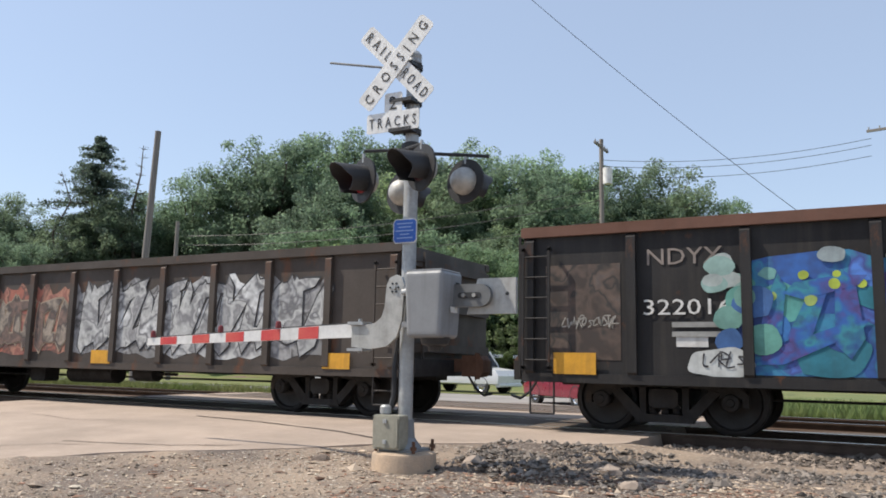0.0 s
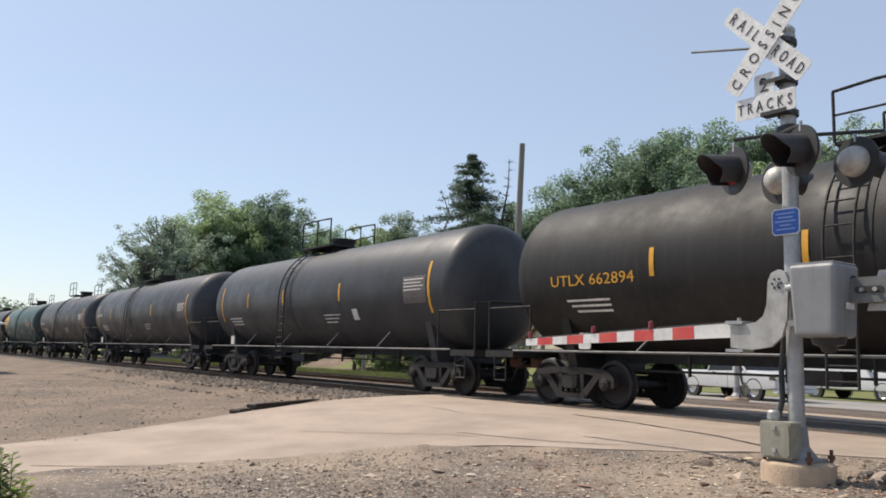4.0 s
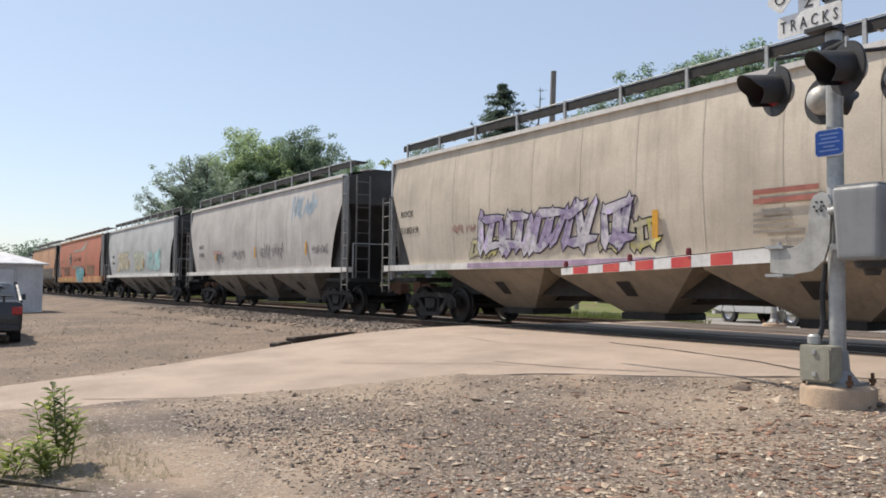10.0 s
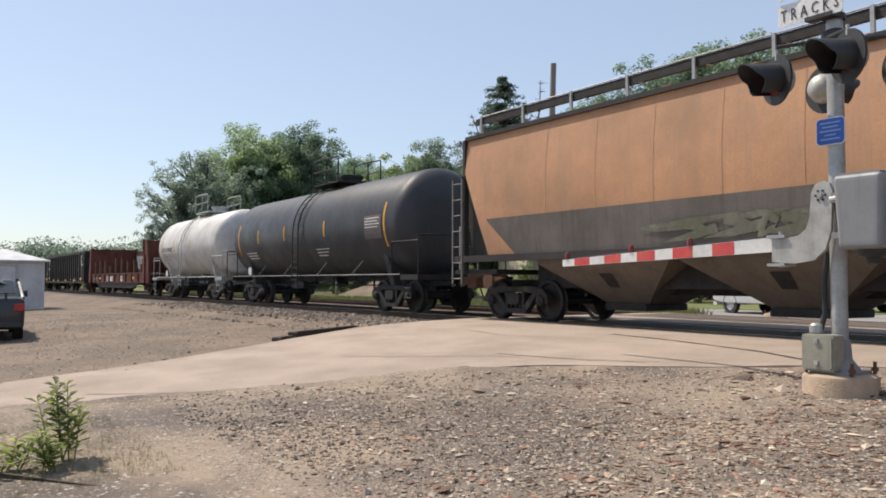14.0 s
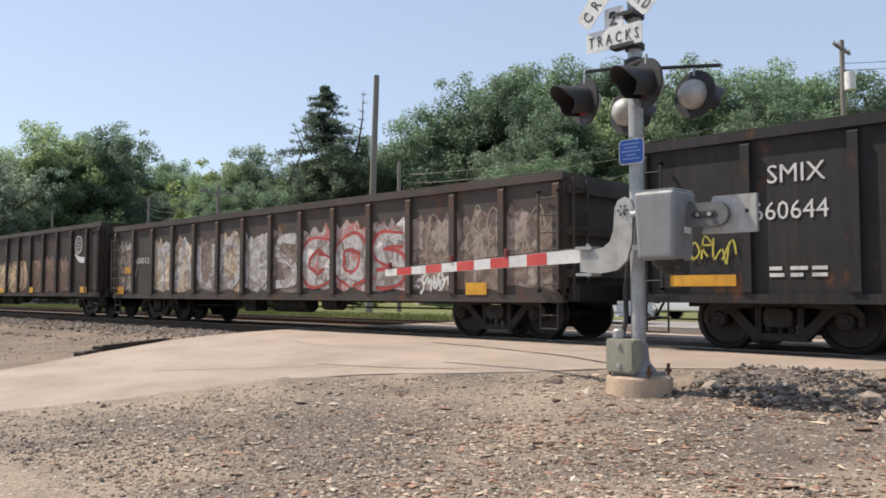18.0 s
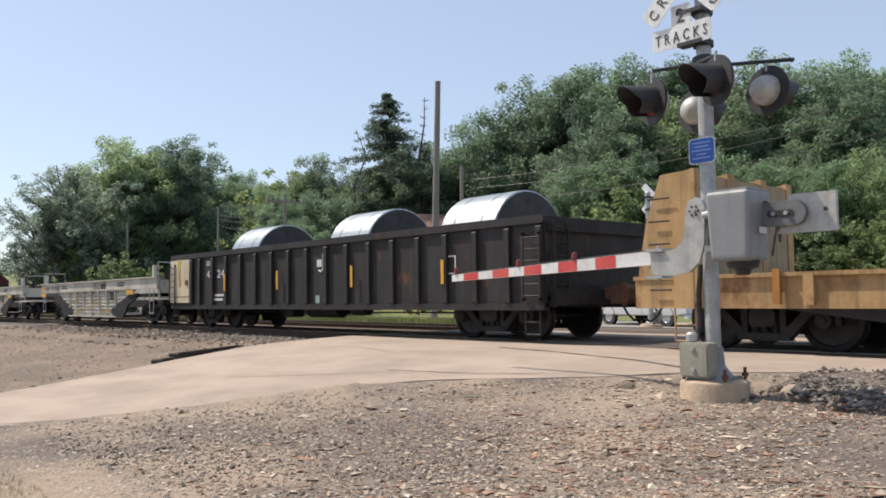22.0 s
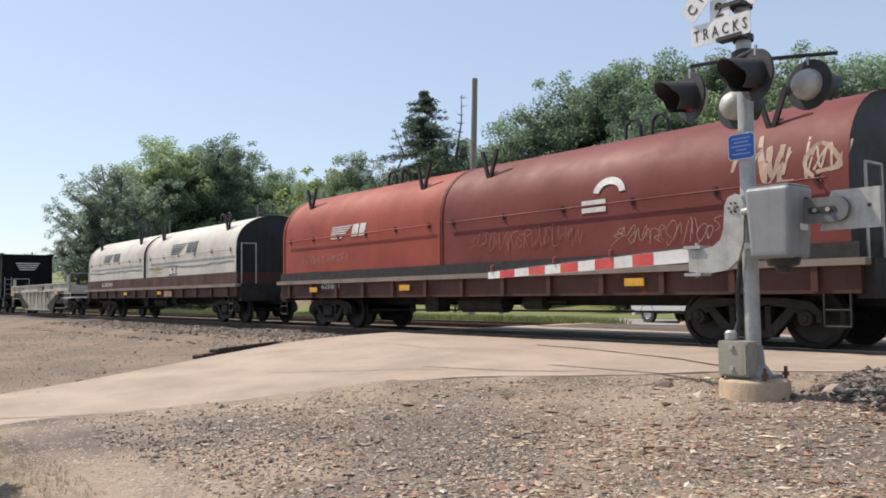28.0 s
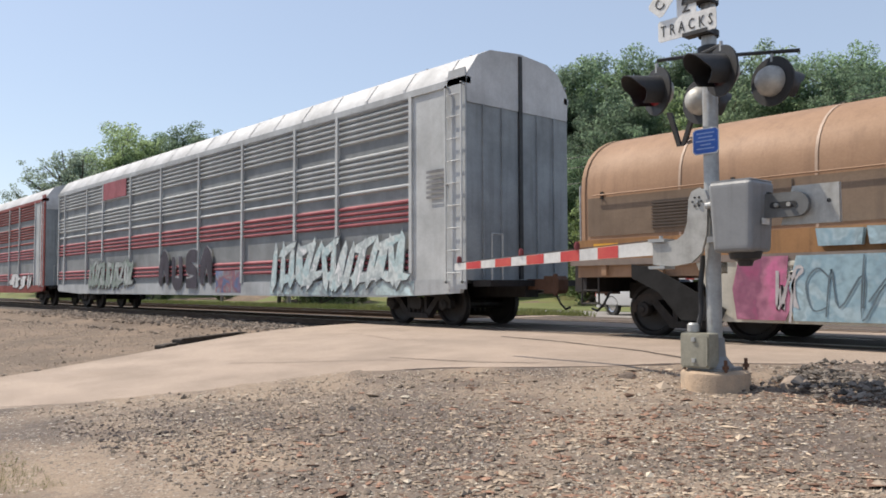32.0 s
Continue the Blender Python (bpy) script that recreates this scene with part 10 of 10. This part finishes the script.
    if can:
        part("transformer", B().cyl((0.35, 0, height - 2.6), (0.35, 0, height - 1.7), 0.26, 14), PANELW, p, "pale grey transformer can", True)
    return p
pole("tall leaning weathered wooden pole without wires", -30.4, 26.0, 12.0, lean=0.55, r=0.19)
pole("grey wooden utility pole before the trees", -37.6, 34.8, 9.6)
pole("wooden utility pole with crossarms and transformer", -13.4, 42.8, 14.0, arms=1, can=True)
pole("wooden utility pole with short crossarm", 1.0, 44.9, 13.9, arms=1, turn=80)
pole("wooden utility pole with lamp among the bushes", -40.5, 23.6, 7.2, arms=1, r=0.13)
pole("thin wooden utility pole near the far trees", -66.0, 32.0, 9.5, r=0.14)
pole("thin wooden utility pole by the bend", -82.0, 30.0, 9.0, r=0.14)
WIRE = mat("cable_black", (0.03, 0.03, 0.03), 0.5)
def wire(label, p, q, sag, r=0.012):
    pts = []
    for i in range(17):
        f = i / 16
        v = Vector(p).lerp(Vector(q), f)
        pts.append((v.x, v.y, v.z - 4 * sag * f * (1 - f)))
    d_ = (Vector(q) - Vector(p)).normalized()
    a_ = d_.cross(Vector((0, 0, 1))).normalized()
    c_ = a_.cross(d_)
    w = new("overhead_wire", B().loft([[Vector(o) + (a_ * math.cos(k * 1.2566) + c_ * math.sin(k * 1.2566)) * r for k in range(5)] for o in pts], True).mesh("overhead_wire", WIRE))
    tagged(w, label, "wire")
wire("thin black overhead wire over the street", (-12.6, 26.5, 16.8), (-1.2, 31.0, 6.0), 0.25, 0.012)
for dz in (0.0, 0.35, 0.9):
    wire("thin black wire strung between street poles", (-13.4, 42.8, 13.0 - dz), (0.0, 44.9, 13.2 - dz), 0.5, 0.015)
    wire("thin wire strung along the wooded hill", (-37.6, 34.8, 8.9 - dz * 1.6), (-13.4, 42.8, 11.4 - dz * 2), 0.7, 0.02)
    wire("thin wire strung along the tracks", (-66.0, 32.0, 9.0 - dz), (-40.5, 23.6, 6.9 - dz), 0.5, 0.02)

# ---- house beyond the street ----
STUCCO = mat("cream_stucco", (0.68, 0.60, 0.48), 0.9, scale=1.5, streak=0.2, dirt=(0.35, 0.3, 0.24))
# darker wall copy: the long side's shade is put into its colour
STUCCO_SHADE = mat("shaded_stucco", (0.36, 0.31, 0.25), 0.9, scale=1.5)
ROOFR = mat("faded_red_shingle", (0.30, 0.17, 0.125), 0.9, scale=2.0, fine=18, fvar=0.35, bump=0.5)
def house(label, x, y, turn, w, l, eave, ridge, z0, windows=True):
    hs = thing("house", label, "house", (x, y, z0), turn)
    part("wall_gable", B().prism([(-w / 2, 0), (w / 2, 0), (w / 2, eave), (0, ridge), (-w / 2, eave)], -l / 2, -l / 2 + 0.25), STUCCO, hs)
    part("wall_gable", B().prism([(-w / 2, 0), (w / 2, 0), (w / 2, eave), (0, ridge), (-w / 2, eave)], l / 2 - 0.25, l / 2), STUCCO, hs)
    for s in (-1, 1):
        part("wall_long", B().box(min(s * w / 2, s * (w / 2 - 0.25)), max(s * w / 2, s * (w / 2 - 0.25)), -l / 2 + 0.25, l / 2 - 0.25, 0, eave), STUCCO_SHADE, hs)
        k = (ridge - eave) / (w / 2)
        part("roof", B().prism([(0, ridge + 0.05), (s * (w / 2 + 0.5), eave - 0.5 * k + 0.05), (s * (w / 2 + 0.5), eave - 0.5 * k + 0.2), (0, ridge + 0.22)], -l / 2 - 0.45, l / 2 + 0.45), ROOFR, hs, "faded red shingle roof")
        part("fascia", B().prism([(0, ridge - 0.06), (s * (w / 2 + 0.52), eave - 0.52 * k - 0.06), (s * (w / 2 + 0.52), eave - 0.52 * k + 0.06), (0, ridge + 0.06)], -l / 2 - 0.5, -l / 2 - 0.46), POLE, hs)
    if windows:
        for xx, zz in ((-0.9, eave - 1.5), (1.2, eave - 1.5)):
            wn = part("window", B().box(xx - 0.4, xx + 0.4, -l / 2 - 0.04, -l / 2 + 0.01, zz, zz + 1.3), POLE, hs)
            part("pane", B().box(xx - 0.33, xx + 0.33, -l / 2 - 0.05, -l / 2 - 0.042, zz + 0.07, zz + 1.23), mat("dark_glass", (0.03, 0.035, 0.04), 0.1), wn)
        part("skylight", B().prism([(w * 0.22, ridge - 0.16 * w * 0.9), (w * 0.32, ridge - 0.16 * w * 1.2), (w * 0.33, ridge - 0.16 * w * 1.05), (w * 0.23, ridge - 0.16 * w * 0.75)], -1.2, -0.4), STUCCO, hs)
    return hs
house("cream two-storey house with faded red shingle roof", -56.6, 48.4, -16, 6.6, 6.4, 6.6, 8.6, 0.35)
lowh = house("low outbuilding with faded red roof", -47.2, 49.5, -16, 6.0, 9.0, 2.9, 4.3, 0.35, False)
part("chimney", B().box(0.3, 0.8, -1.0, -0.5, 3.2, 5.6), RUSTP, lowh, "brown chimney")

# ---- vehicles ----
GLASSD = mat("tinted_glass", (0.03, 0.035, 0.042), 0.25, bump=0)
GLASSD.node_tree.nodes["Principled BSDF"].inputs["Specular IOR Level"].default_value = 0.08
CHROME = mat("chrome_trim", (0.6, 0.6, 0.6), 0.15, 1.0, fvar=0.05)
TYREM = mat("tyre_rubber", (0.02, 0.02, 0.02), 0.85)
TAIL = mat("tail_lamp_red", (0.40, 0.02, 0.02), 0.3)
def car_paint_gloss(name, col):
    m = mat(name, col, 0.3, 0.0, scale=2, var=0.08, fine=60, fvar=0.04, bump=0)
    m.node_tree.nodes["Principled BSDF"].inputs["Coat Weight"].default_value = 0.25
    return m
def vehicle(name, label, at, turn, paint, lower, cabin, L, W, wheels, r=0.36, tail=True):
    """A parked vehicle heading along its +x: body outline (x, z), cabin outline, wheels at x."""
    v = thing(name, label, name.replace("_", " "), at, turn)
    rows_ = []
    for f, k in ((-1.0, 0.62), (-0.99, 0.84), (-0.95, 0.95), (-0.84, 1.0), (0.84, 1.0), (0.95, 0.95), (0.99, 0.84), (1.0, 0.62)):
        zc_ = sum(p[1] for p in lower) / len(lower)
        rows_.append([(x * (1 - 0.05 * (1 - k)), f * W / 2, zc_ + (z - zc_) * (k if z > zc_ else 0.5 + 0.5 * k)) for x, z in lower])
    n = len(lower)
    b = B().loft(rows_, True)
    b.f += [tuple(range(n)), tuple(range(7 * n, 8 * n))]
    part("body", b, paint, v, "", True)
    rows_ = []
    for f, k in ((-1.0, 0.72), (-0.93, 0.93), (-0.80, 1.0), (0.80, 1.0), (0.93, 0.93), (1.0, 0.72)):
        base = min(z for x, z in cabin)
        rows_.append([(x, f * W / 2 * (0.98 - 0.16 * (z - base)), base + (z - base) * (k if z > base + 0.05 else 1)) for x, z in cabin])
    n = len(cabin)
    b = B().loft(rows_, True)
    b.f += [tuple(range(n)), tuple(range(5 * n, 6 * n))]
    part("glasshouse", b, GLASSD, v, "dark tinted windows", True)
    top = max(z for x, z in cabin)
    base = min(z for x, z in cabin)
    xs_ = [x for x, z in cabin if z > top - 0.12]
    part("roof", B().loft([[(x, y, top + 0.025 - 0.16 * (abs(y) / (W * 0.40)) ** 3 - dz) for y in steps(-W * 0.40, W * 0.40, 10)] for x, dz in ((min(xs_) - 0.22, 0.07), (min(xs_), 0.0), (max(xs_), 0.0), (max(xs_) + 0.2, 0.07))]), paint, v, "", True)
    for s in (-1, 1):
        for (xa, za), (xb, zb) in zip(cabin, cabin[1:] + cabin[:1]):
            if abs(za - zb) > 0.25:
                part("pillar", B().cyl((xa, s * W / 2 * (0.98 - 0.16 * (za - base)), za - 0.01), (xb, s * W / 2 * (0.98 - 0.16 * (zb - base)), zb - 0.06), 0.045, 6), paint, v)
        for x in wheels:
            wh = part("wheel", B().lathe([(r * 0.62, s * (W / 2 - 0.03)), (r * 0.97, s * (W / 2 - 0.0)), (r, s * (W / 2 - 0.04)), (r, s * (W / 2 - 0.2)), (r * 0.9, s * (W / 2 - 0.23)), (0, s * (W / 2 - 0.23))], "y", 24, (x, 0, r)), TYREM, v, "black tyre", True)
            part("rim", B().lathe([(0.0, s * (W / 2 - 0.03)), (r * 0.2, s * (W / 2 - 0.02)), (r * 0.5, s * (W / 2 - 0.05)), (r * 0.63, s * (W / 2 - 0.02))], "y", 20, (x, 0, r)), CHROME, wh, "silver wheel rim", True)
            part("wheel_arch", B().lathe([(r * 1.12, s * (W / 2 + 0.004)), (r * 1.02, s * (W / 2 + 0.004))], "y", 24, (x, 0, r)), BLACKP, v)
        xe = min(x for x, z in lower)
        xf = max(x for x, z in lower)
        zb = max(z for x, z in lower) - 0.22
        part("tail_lamp", B().box(xe - 0.02, xe + 0.25, s * W / 2 - (0.22 if s > 0 else -0.01), s * W / 2 + (0.01 if s > 0 else 0.22) * (1 if s > 0 else 1), zb - 0.12, zb + 0.06, 0.02), TAIL, v)
        part("head_lamp", B().box(xf - 0.3, xf + 0.01, min(s * (W / 2 + 0.005), s * (W / 2 - 0.3)), max(s * (W / 2 + 0.005), s * (W / 2 - 0.3)), zb - 0.12, zb + 0.02, 0.02), CHROME, v)
        part("door_handle", B().box(-0.5, -0.3, min(s * (W / 2 + 0.02), s * W / 2), max(s * (W / 2 + 0.02), s * W / 2), zb + 0.08, zb + 0.11), CHROME, v)
        part("door_seam", B().box(0.35, 0.365, min(s * (W / 2 + 0.003), s * W / 2), max(s * (W / 2 + 0.003), s * W / 2), zb - 0.45, zb + 0.2), BLACKP, v)
        part("mirror", B().box(0.85, 1.02, min(s * (W / 2 + 0.18), s * (W / 2 - 0.02)), max(s * (W / 2 + 0.18), s * (W / 2 - 0.02)), base + 0.02, base + 0.18, 0.03), paint, v)
    part("rear_plate", B().box(xe - 0.03, xe - 0.005, -0.17, 0.17, zb - 0.35, zb - 0.2), PANELW, v, "blank pale number plate")
    part("bumper", B().box(xe - 0.03, xe + 0.2, -W / 2 + 0.06, W / 2 - 0.06, 0.32, 0.48, 0.04), paint, v)
    part("bumper", B().box(xf - 0.2, xf + 0.03, -W / 2 + 0.06, W / 2 - 0.06, 0.32, 0.48, 0.04), paint, v)
    return v
SEDAN = [(-2.4, 0.45), (-2.42, 0.75), (-2.36, 1.0), (-1.55, 1.05), (1.1, 0.98), (2.2, 0.82), (2.42, 0.62), (2.38, 0.35), (1.95, 0.28), (-2.0, 0.28)]
SEDANC = [(-1.75, 1.0), (-0.85, 1.42), (0.35, 1.44), (1.25, 0.97)]
SPOIL = vehicle("sedan", "black parked sedan with a rear spoiler on the dirt lot", (-23.3, 1.32, ground_z(-23, 1)), 176, car_paint_gloss("black_car_paint", (0.012, 0.014, 0.020)), SEDAN, SEDANC, 4.8, 1.82, (-1.4, 1.45), 0.33)
part("spoiler", B().box(-2.44, -2.22, -0.72, 0.72, 1.12, 1.15, 0.012).box(-2.40, -2.30, -0.55, -0.50, 1.0, 1.13).box(-2.40, -2.30, 0.50, 0.55, 1.0, 1.13), BLACKP, SPOIL, "black rear spoiler")
part("badge", B().box(-2.445, -2.425, -0.09, 0.09, 0.86, 0.90, 0.015), CHROME, SPOIL, "plain silver badge")
PICK = [(-2.85, 0.55), (-2.85, 1.05), (-0.75, 1.08), (1.25, 1.12), (2.5, 1.05), (2.82, 0.9), (2.85, 0.5), (2.3, 0.42), (-2.3, 0.42)]
PICKC = [(-0.75, 1.06), (-0.65, 1.75), (0.65, 1.78), (1.35, 1.1)]
vehicle("pickup_truck", "silver parked pickup truck on the street", (-19.15, 28.2, ground_z(-19, 28)), -15, car_paint_gloss("silver_car_paint", (0.55, 0.56, 0.57)), PICK, PICKC, 5.7, 1.95, (-1.75, 1.75), 0.39)
vehicle("sedan", "dark red parked car on the street", (-9.0, 25.9, ground_z(-9, 26)), 138, car_paint_gloss("maroon_car_paint", (0.20, 0.012, 0.03)), SEDAN, SEDANC, 4.8, 1.82, (-1.4, 1.45), 0.33)
VAN = [(-2.6, 0.5), (-2.62, 1.3), (-2.5, 1.9), (0.6, 1.95), (1.0, 1.2), (2.3, 1.05), (2.5, 0.8), (2.45, 0.4), (-2.3, 0.4)]
VANC = [(-0.2, 1.25), (0.0, 1.88), (0.75, 1.9), (1.2, 1.22)]
vehicle("white_van", "white parked van beyond the grass", (-17.2, 33.8, ground_z(-17, 34)), -10, car_paint_gloss("white_car_paint", (0.65, 0.66, 0.66)), VAN, VANC, 5.1, 1.9, (-1.6, 1.55), 0.36)

# ---- shed on the dirt lot ----
SHEDW = mat("white_shed_siding", (0.62, 0.63, 0.65), 0.6, scale=1.5, streak=0.3, dirt=(0.4, 0.38, 0.36))
sh = thing("shed", "white metal storage shed with low hipped roof", "shed", (-43.4, 3.3, ground_z(-43, 4)), 4)
part("shed_wall", B().box(-1.5, 1.5, -1.75, 1.75, 0, 2.3), SHEDW, sh)
for y in steps(-1.7, 1.7, 17):
    part("siding_rib", B().box(1.5, 1.525, y - 0.03, y + 0.03, 0.02, 2.28), SHEDW, sh)
part("shed_roof", B().add([(-1.7, -1.95, 2.3), (1.7, -1.95, 2.3), (1.7, 1.95, 2.3), (-1.7, 1.95, 2.3), (0, -0.3, 2.85), (0, 0.3, 2.85), (-1.7, -1.95, 2.24), (1.7, -1.95, 2.24), (1.7, 1.95, 2.24), (-1.7, 1.95, 2.24)], [(0, 1, 4), (1, 2, 5, 4), (2, 3, 5), (3, 0, 4, 5), (0, 1, 7, 6), (1, 2, 8, 7), (2, 3, 9, 8), (3, 0, 6, 9), (6, 7, 8, 9)]), SHEDW, sh, "white shed roof")
dr = part("shed_door", B().box(1.505, 1.56, -0.9, 0.5, 0.05, 2.0), SHEDW, sh)
part("door_frame", B().box(1.50, 1.57, -0.98, -0.9, 0.02, 2.08).box(1.50, 1.57, 0.5, 0.58, 0.02, 2.08).box(1.50, 1.57, -0.9, 0.5, 2.0, 2.08), GALV, dr)
part("door_handle", B().cyl((1.57, 0.35, 1.0), (1.62, 0.35, 1.0), 0.03), BLACKP, dr)
part("shed_slab", B().box(-1.8, 1.9, -2.0, 2.0, -0.2, 0.03), CONCRETE, sh)

# ---- weeds, timber, debris ----
WEED = leaf_mat("weed_leaves", (0.17, 0.22, 0.055), (0.25, 0.30, 0.09))
def weed(label, x, y, height, stems, seed):
    rnd_ = random.Random(seed)
    w = thing("weed", label, "weed", (x, y, ground_z(x, y)), 0)
    for s in range(stems):
        a = rnd_.uniform(0, 6.28)
        h_ = height * rnd_.uniform(0.6, 1.0)
        tx, ty = rnd_.uniform(-0.12, 0.12), rnd_.uniform(-0.12, 0.12)
        bx, by = rnd_.uniform(-0.08, 0.08), rnd_.uniform(-0.08, 0.08)
        st = part("stem", B().cyl((bx, by, -0.02), (bx + tx, by + ty, h_), 0.006, 5, 0.003), WEED, w)
        lb = B()
        n = int(h_ / 0.018)
        for i in range(n):
            f = 0.15 + 0.85 * i / n
            p = Vector((bx + tx * f, by + ty * f, h_ * f))
            a += 2.4
            ln = rnd_.uniform(0.07, 0.14) * (1.1 - 0.6 * abs(f - 0.6))
            d_ = Vector((math.cos(a), math.sin(a), 0.55))
            sd = Vector((-math.sin(a), math.cos(a), 0)) * ln * 0.21
            m_ = p + d_ * ln * 0.55
            e_ = p + Vector((math.cos(a) * ln, math.sin(a) * ln, ln * 0.35))
            lb.add([p, m_ - sd, e_, m_ + sd], [(0, 1, 2, 3)])
        part("leaves", lb.mesh("leaves", WEED, outward=False), WEED, st)
    return w
weed("tall green leafy weed in the gravel", -7.05, 0.86, 0.68, 7, 1)
weed("small green weed in the gravel", -6.9, 0.45, 0.28, 6, 5)
weed("green leafy weed beside the tall one", -6.72, 0.72, 0.34, 5, 6)
GRASSB = leaf_mat("dry_grass_blades", (0.20, 0.19, 0.07), (0.26, 0.25, 0.10))
def tufts(name, label, n, area, hgt, seed, material, zf=ground_z, w=0.006):
    rg = np.random.RandomState(seed)
    V, F = [], []
    for i in range(n):
        x, y = rg.uniform(area[0], area[1]), rg.uniform(area[2], area[3])
        z = zf(x, y)
        for k in range(5):
            a = rg.uniform(0, 6.28)
            h_ = hgt * rg.uniform(0.5, 1.2)
            dx, dy = math.cos(a) * h_ * 0.45, math.sin(a) * h_ * 0.45
            o = len(V)
            V += [(x - dy * 0.0 - w, y, z), (x + w, y, z), (x + dx, y + dy, z + h_)]
            F.append((o, o + 1, o + 2))
    me = bpy.data.meshes.new(name)
    me.from_pydata(V, [], F)
    me.materials.append(material)
    tagged(new(name, me), label, "grass", kind="stuff")
tufts("dry_grass", "dry yellow-green grass tufts in the gravel", 1500, (-8.8, -6.0, 0.0, 1.5), 0.075, 41, GRASSB)
tufts("dry_grass", "sparse dry grass tufts in the gravel", 160, (-8.0, 0.0, 2.5, 7.0), 0.035, 42, GRASSB)
tufts("tall_grass", "tall green grass beside the far track", 5000, (-75, -17.8, 19.3, 22.5), 0.30, 43, leaf_mat("verge_grass", (0.12, 0.16, 0.045), (0.20, 0.21, 0.08)), w=0.03)
tufts("tall_grass", "tall green weeds beside the crossing", 1500, (-3.0, 12, 19.0, 23.4), 0.45, 44, LEAF["bush"], w=0.04)
def timber(label, x0, y0, x1, y1, w, h_, lift, material):
    t_ = thing("old_timber", label, "timber", ((x0 + x1) / 2, (y0 + y1) / 2, ground_z((x0 + x1) / 2, (y0 + y1) / 2) + lift), math.degrees(math.atan2(y1 - y0, x1 - x0)))
    l_ = math.hypot(x1 - x0, y1 - y0)
    part("beam", B().box(-l_ / 2, l_ / 2, -w / 2, w / 2, -0.02, h_, 0.02), material, t_)
    part("split", B().box(-l_ / 2 + 0.1, l_ / 2 - 0.3, -w / 2 - 0.012, w / 2 - w * 0.7, h_ * 0.6, h_ + 0.01, 0.005), CRACKM, t_)
timber("rotten dark railway tie lying by the ballast", -15.9, 6.5, -17.5, 8.8, 0.20, 0.08, 0.0, TIE)
timber("broken dark timber piece on the dirt", -15.4, 5.95, -15.85, 6.4, 0.2, 0.07, 0.0, TIE)
timber("weathered pale stick on the gravel", -6.9, 0.35, -5.7, 1.15, 0.035, 0.03, 0.0, POLE)
def rock(label, x, y, s, seed, material=STONE_DARK):
    rnd_ = random.Random(seed)
    bm_ = bmesh.new()
    bmesh.ops.create_icosphere(bm_, subdivisions=2, radius=s)
    for v in bm_.verts:
        k = 1 + 0.35 * noise.noise(v.co * (1.6 / s) + Vector((seed * 3.1, 0, 0)))
        v.co = Vector((v.co.x * k * 1.25, v.co.y * k, v.co.z * k * 0.75))
    me_ = bpy.data.meshes.new("rock")
    bm_.to_mesh(me_)
    bm_.free()
    me_.materials.append(material)
    o = new("rock", me_)
    o.location = (x, y, ground_z(x, y) + s * 0.35)
    tagged(o, label, "rock")
CLOD = mat("asphalt_clod", (0.17, 0.13, 0.105), 0.95, scale=9, fine=50, fvar=0.5, bump=0.8)
rock("brown lump of broken asphalt by the road edge", -5.62, 7.28, 0.12, 1, CLOD)
rock("brown lump of broken asphalt by the road edge", -5.42, 7.30, 0.07, 2, CLOD)
for i, (x, y, s) in enumerate(((-6.45, 2.15, 0.035), (-6.2, 2.3, 0.025), (-3.6, 5.2, 0.04), (-4.0, 7.9, 0.14), (-3.5, 8.2, 0.11), (-3.2, 7.8, 0.10), (-2.6, 8.1, 0.12), (-2.2, 7.5, 0.09), (-3.9, 8.5, 0.10))):
    rock("dark stone lump on the gravel" if s < 0.08 else "dark broken asphalt lump beside the mast", x, y, s, 10 + i, CLOD if s < 0.08 else STONE_DARK)

# ---- motion of the train ----
SPEED, SLOWING = 19.778, -0.006
def run(t):
    return SPEED * (t - 16) + SLOWING * (t - 16) ** 2

def motions():
    times = [i * 2.0 for i in range(17)]
    for car_, u in CARS:
        walk(car_, [(t, Matrix.Translation((u + run(t), TRACK_Y, RAIL_Z))) for t in times])
    for load, u in LOADS:
        z = load.location.z
        walk(load, [(t, Matrix.Translation((u + run(t), TRACK_Y, z))) for t in times])
    for side, sets in WHEELS.items():
        rows_ = [(i / FPS, Matrix.Translation((side * 0.89, 0, WR)) @ Matrix.Rotation(run(i / FPS) / WR, 4, "Y")) for i in range(32 * FPS + 1)]
        walk(sets[0], rows_)
        keys = sets[0].animation_data
        for w_ in sets[1:]:
            w_.rotation_mode = "QUATERNION"
            own = w_.animation_data_create()
            own.action = keys.action
            own.action_slot = keys.action_slot


motions()
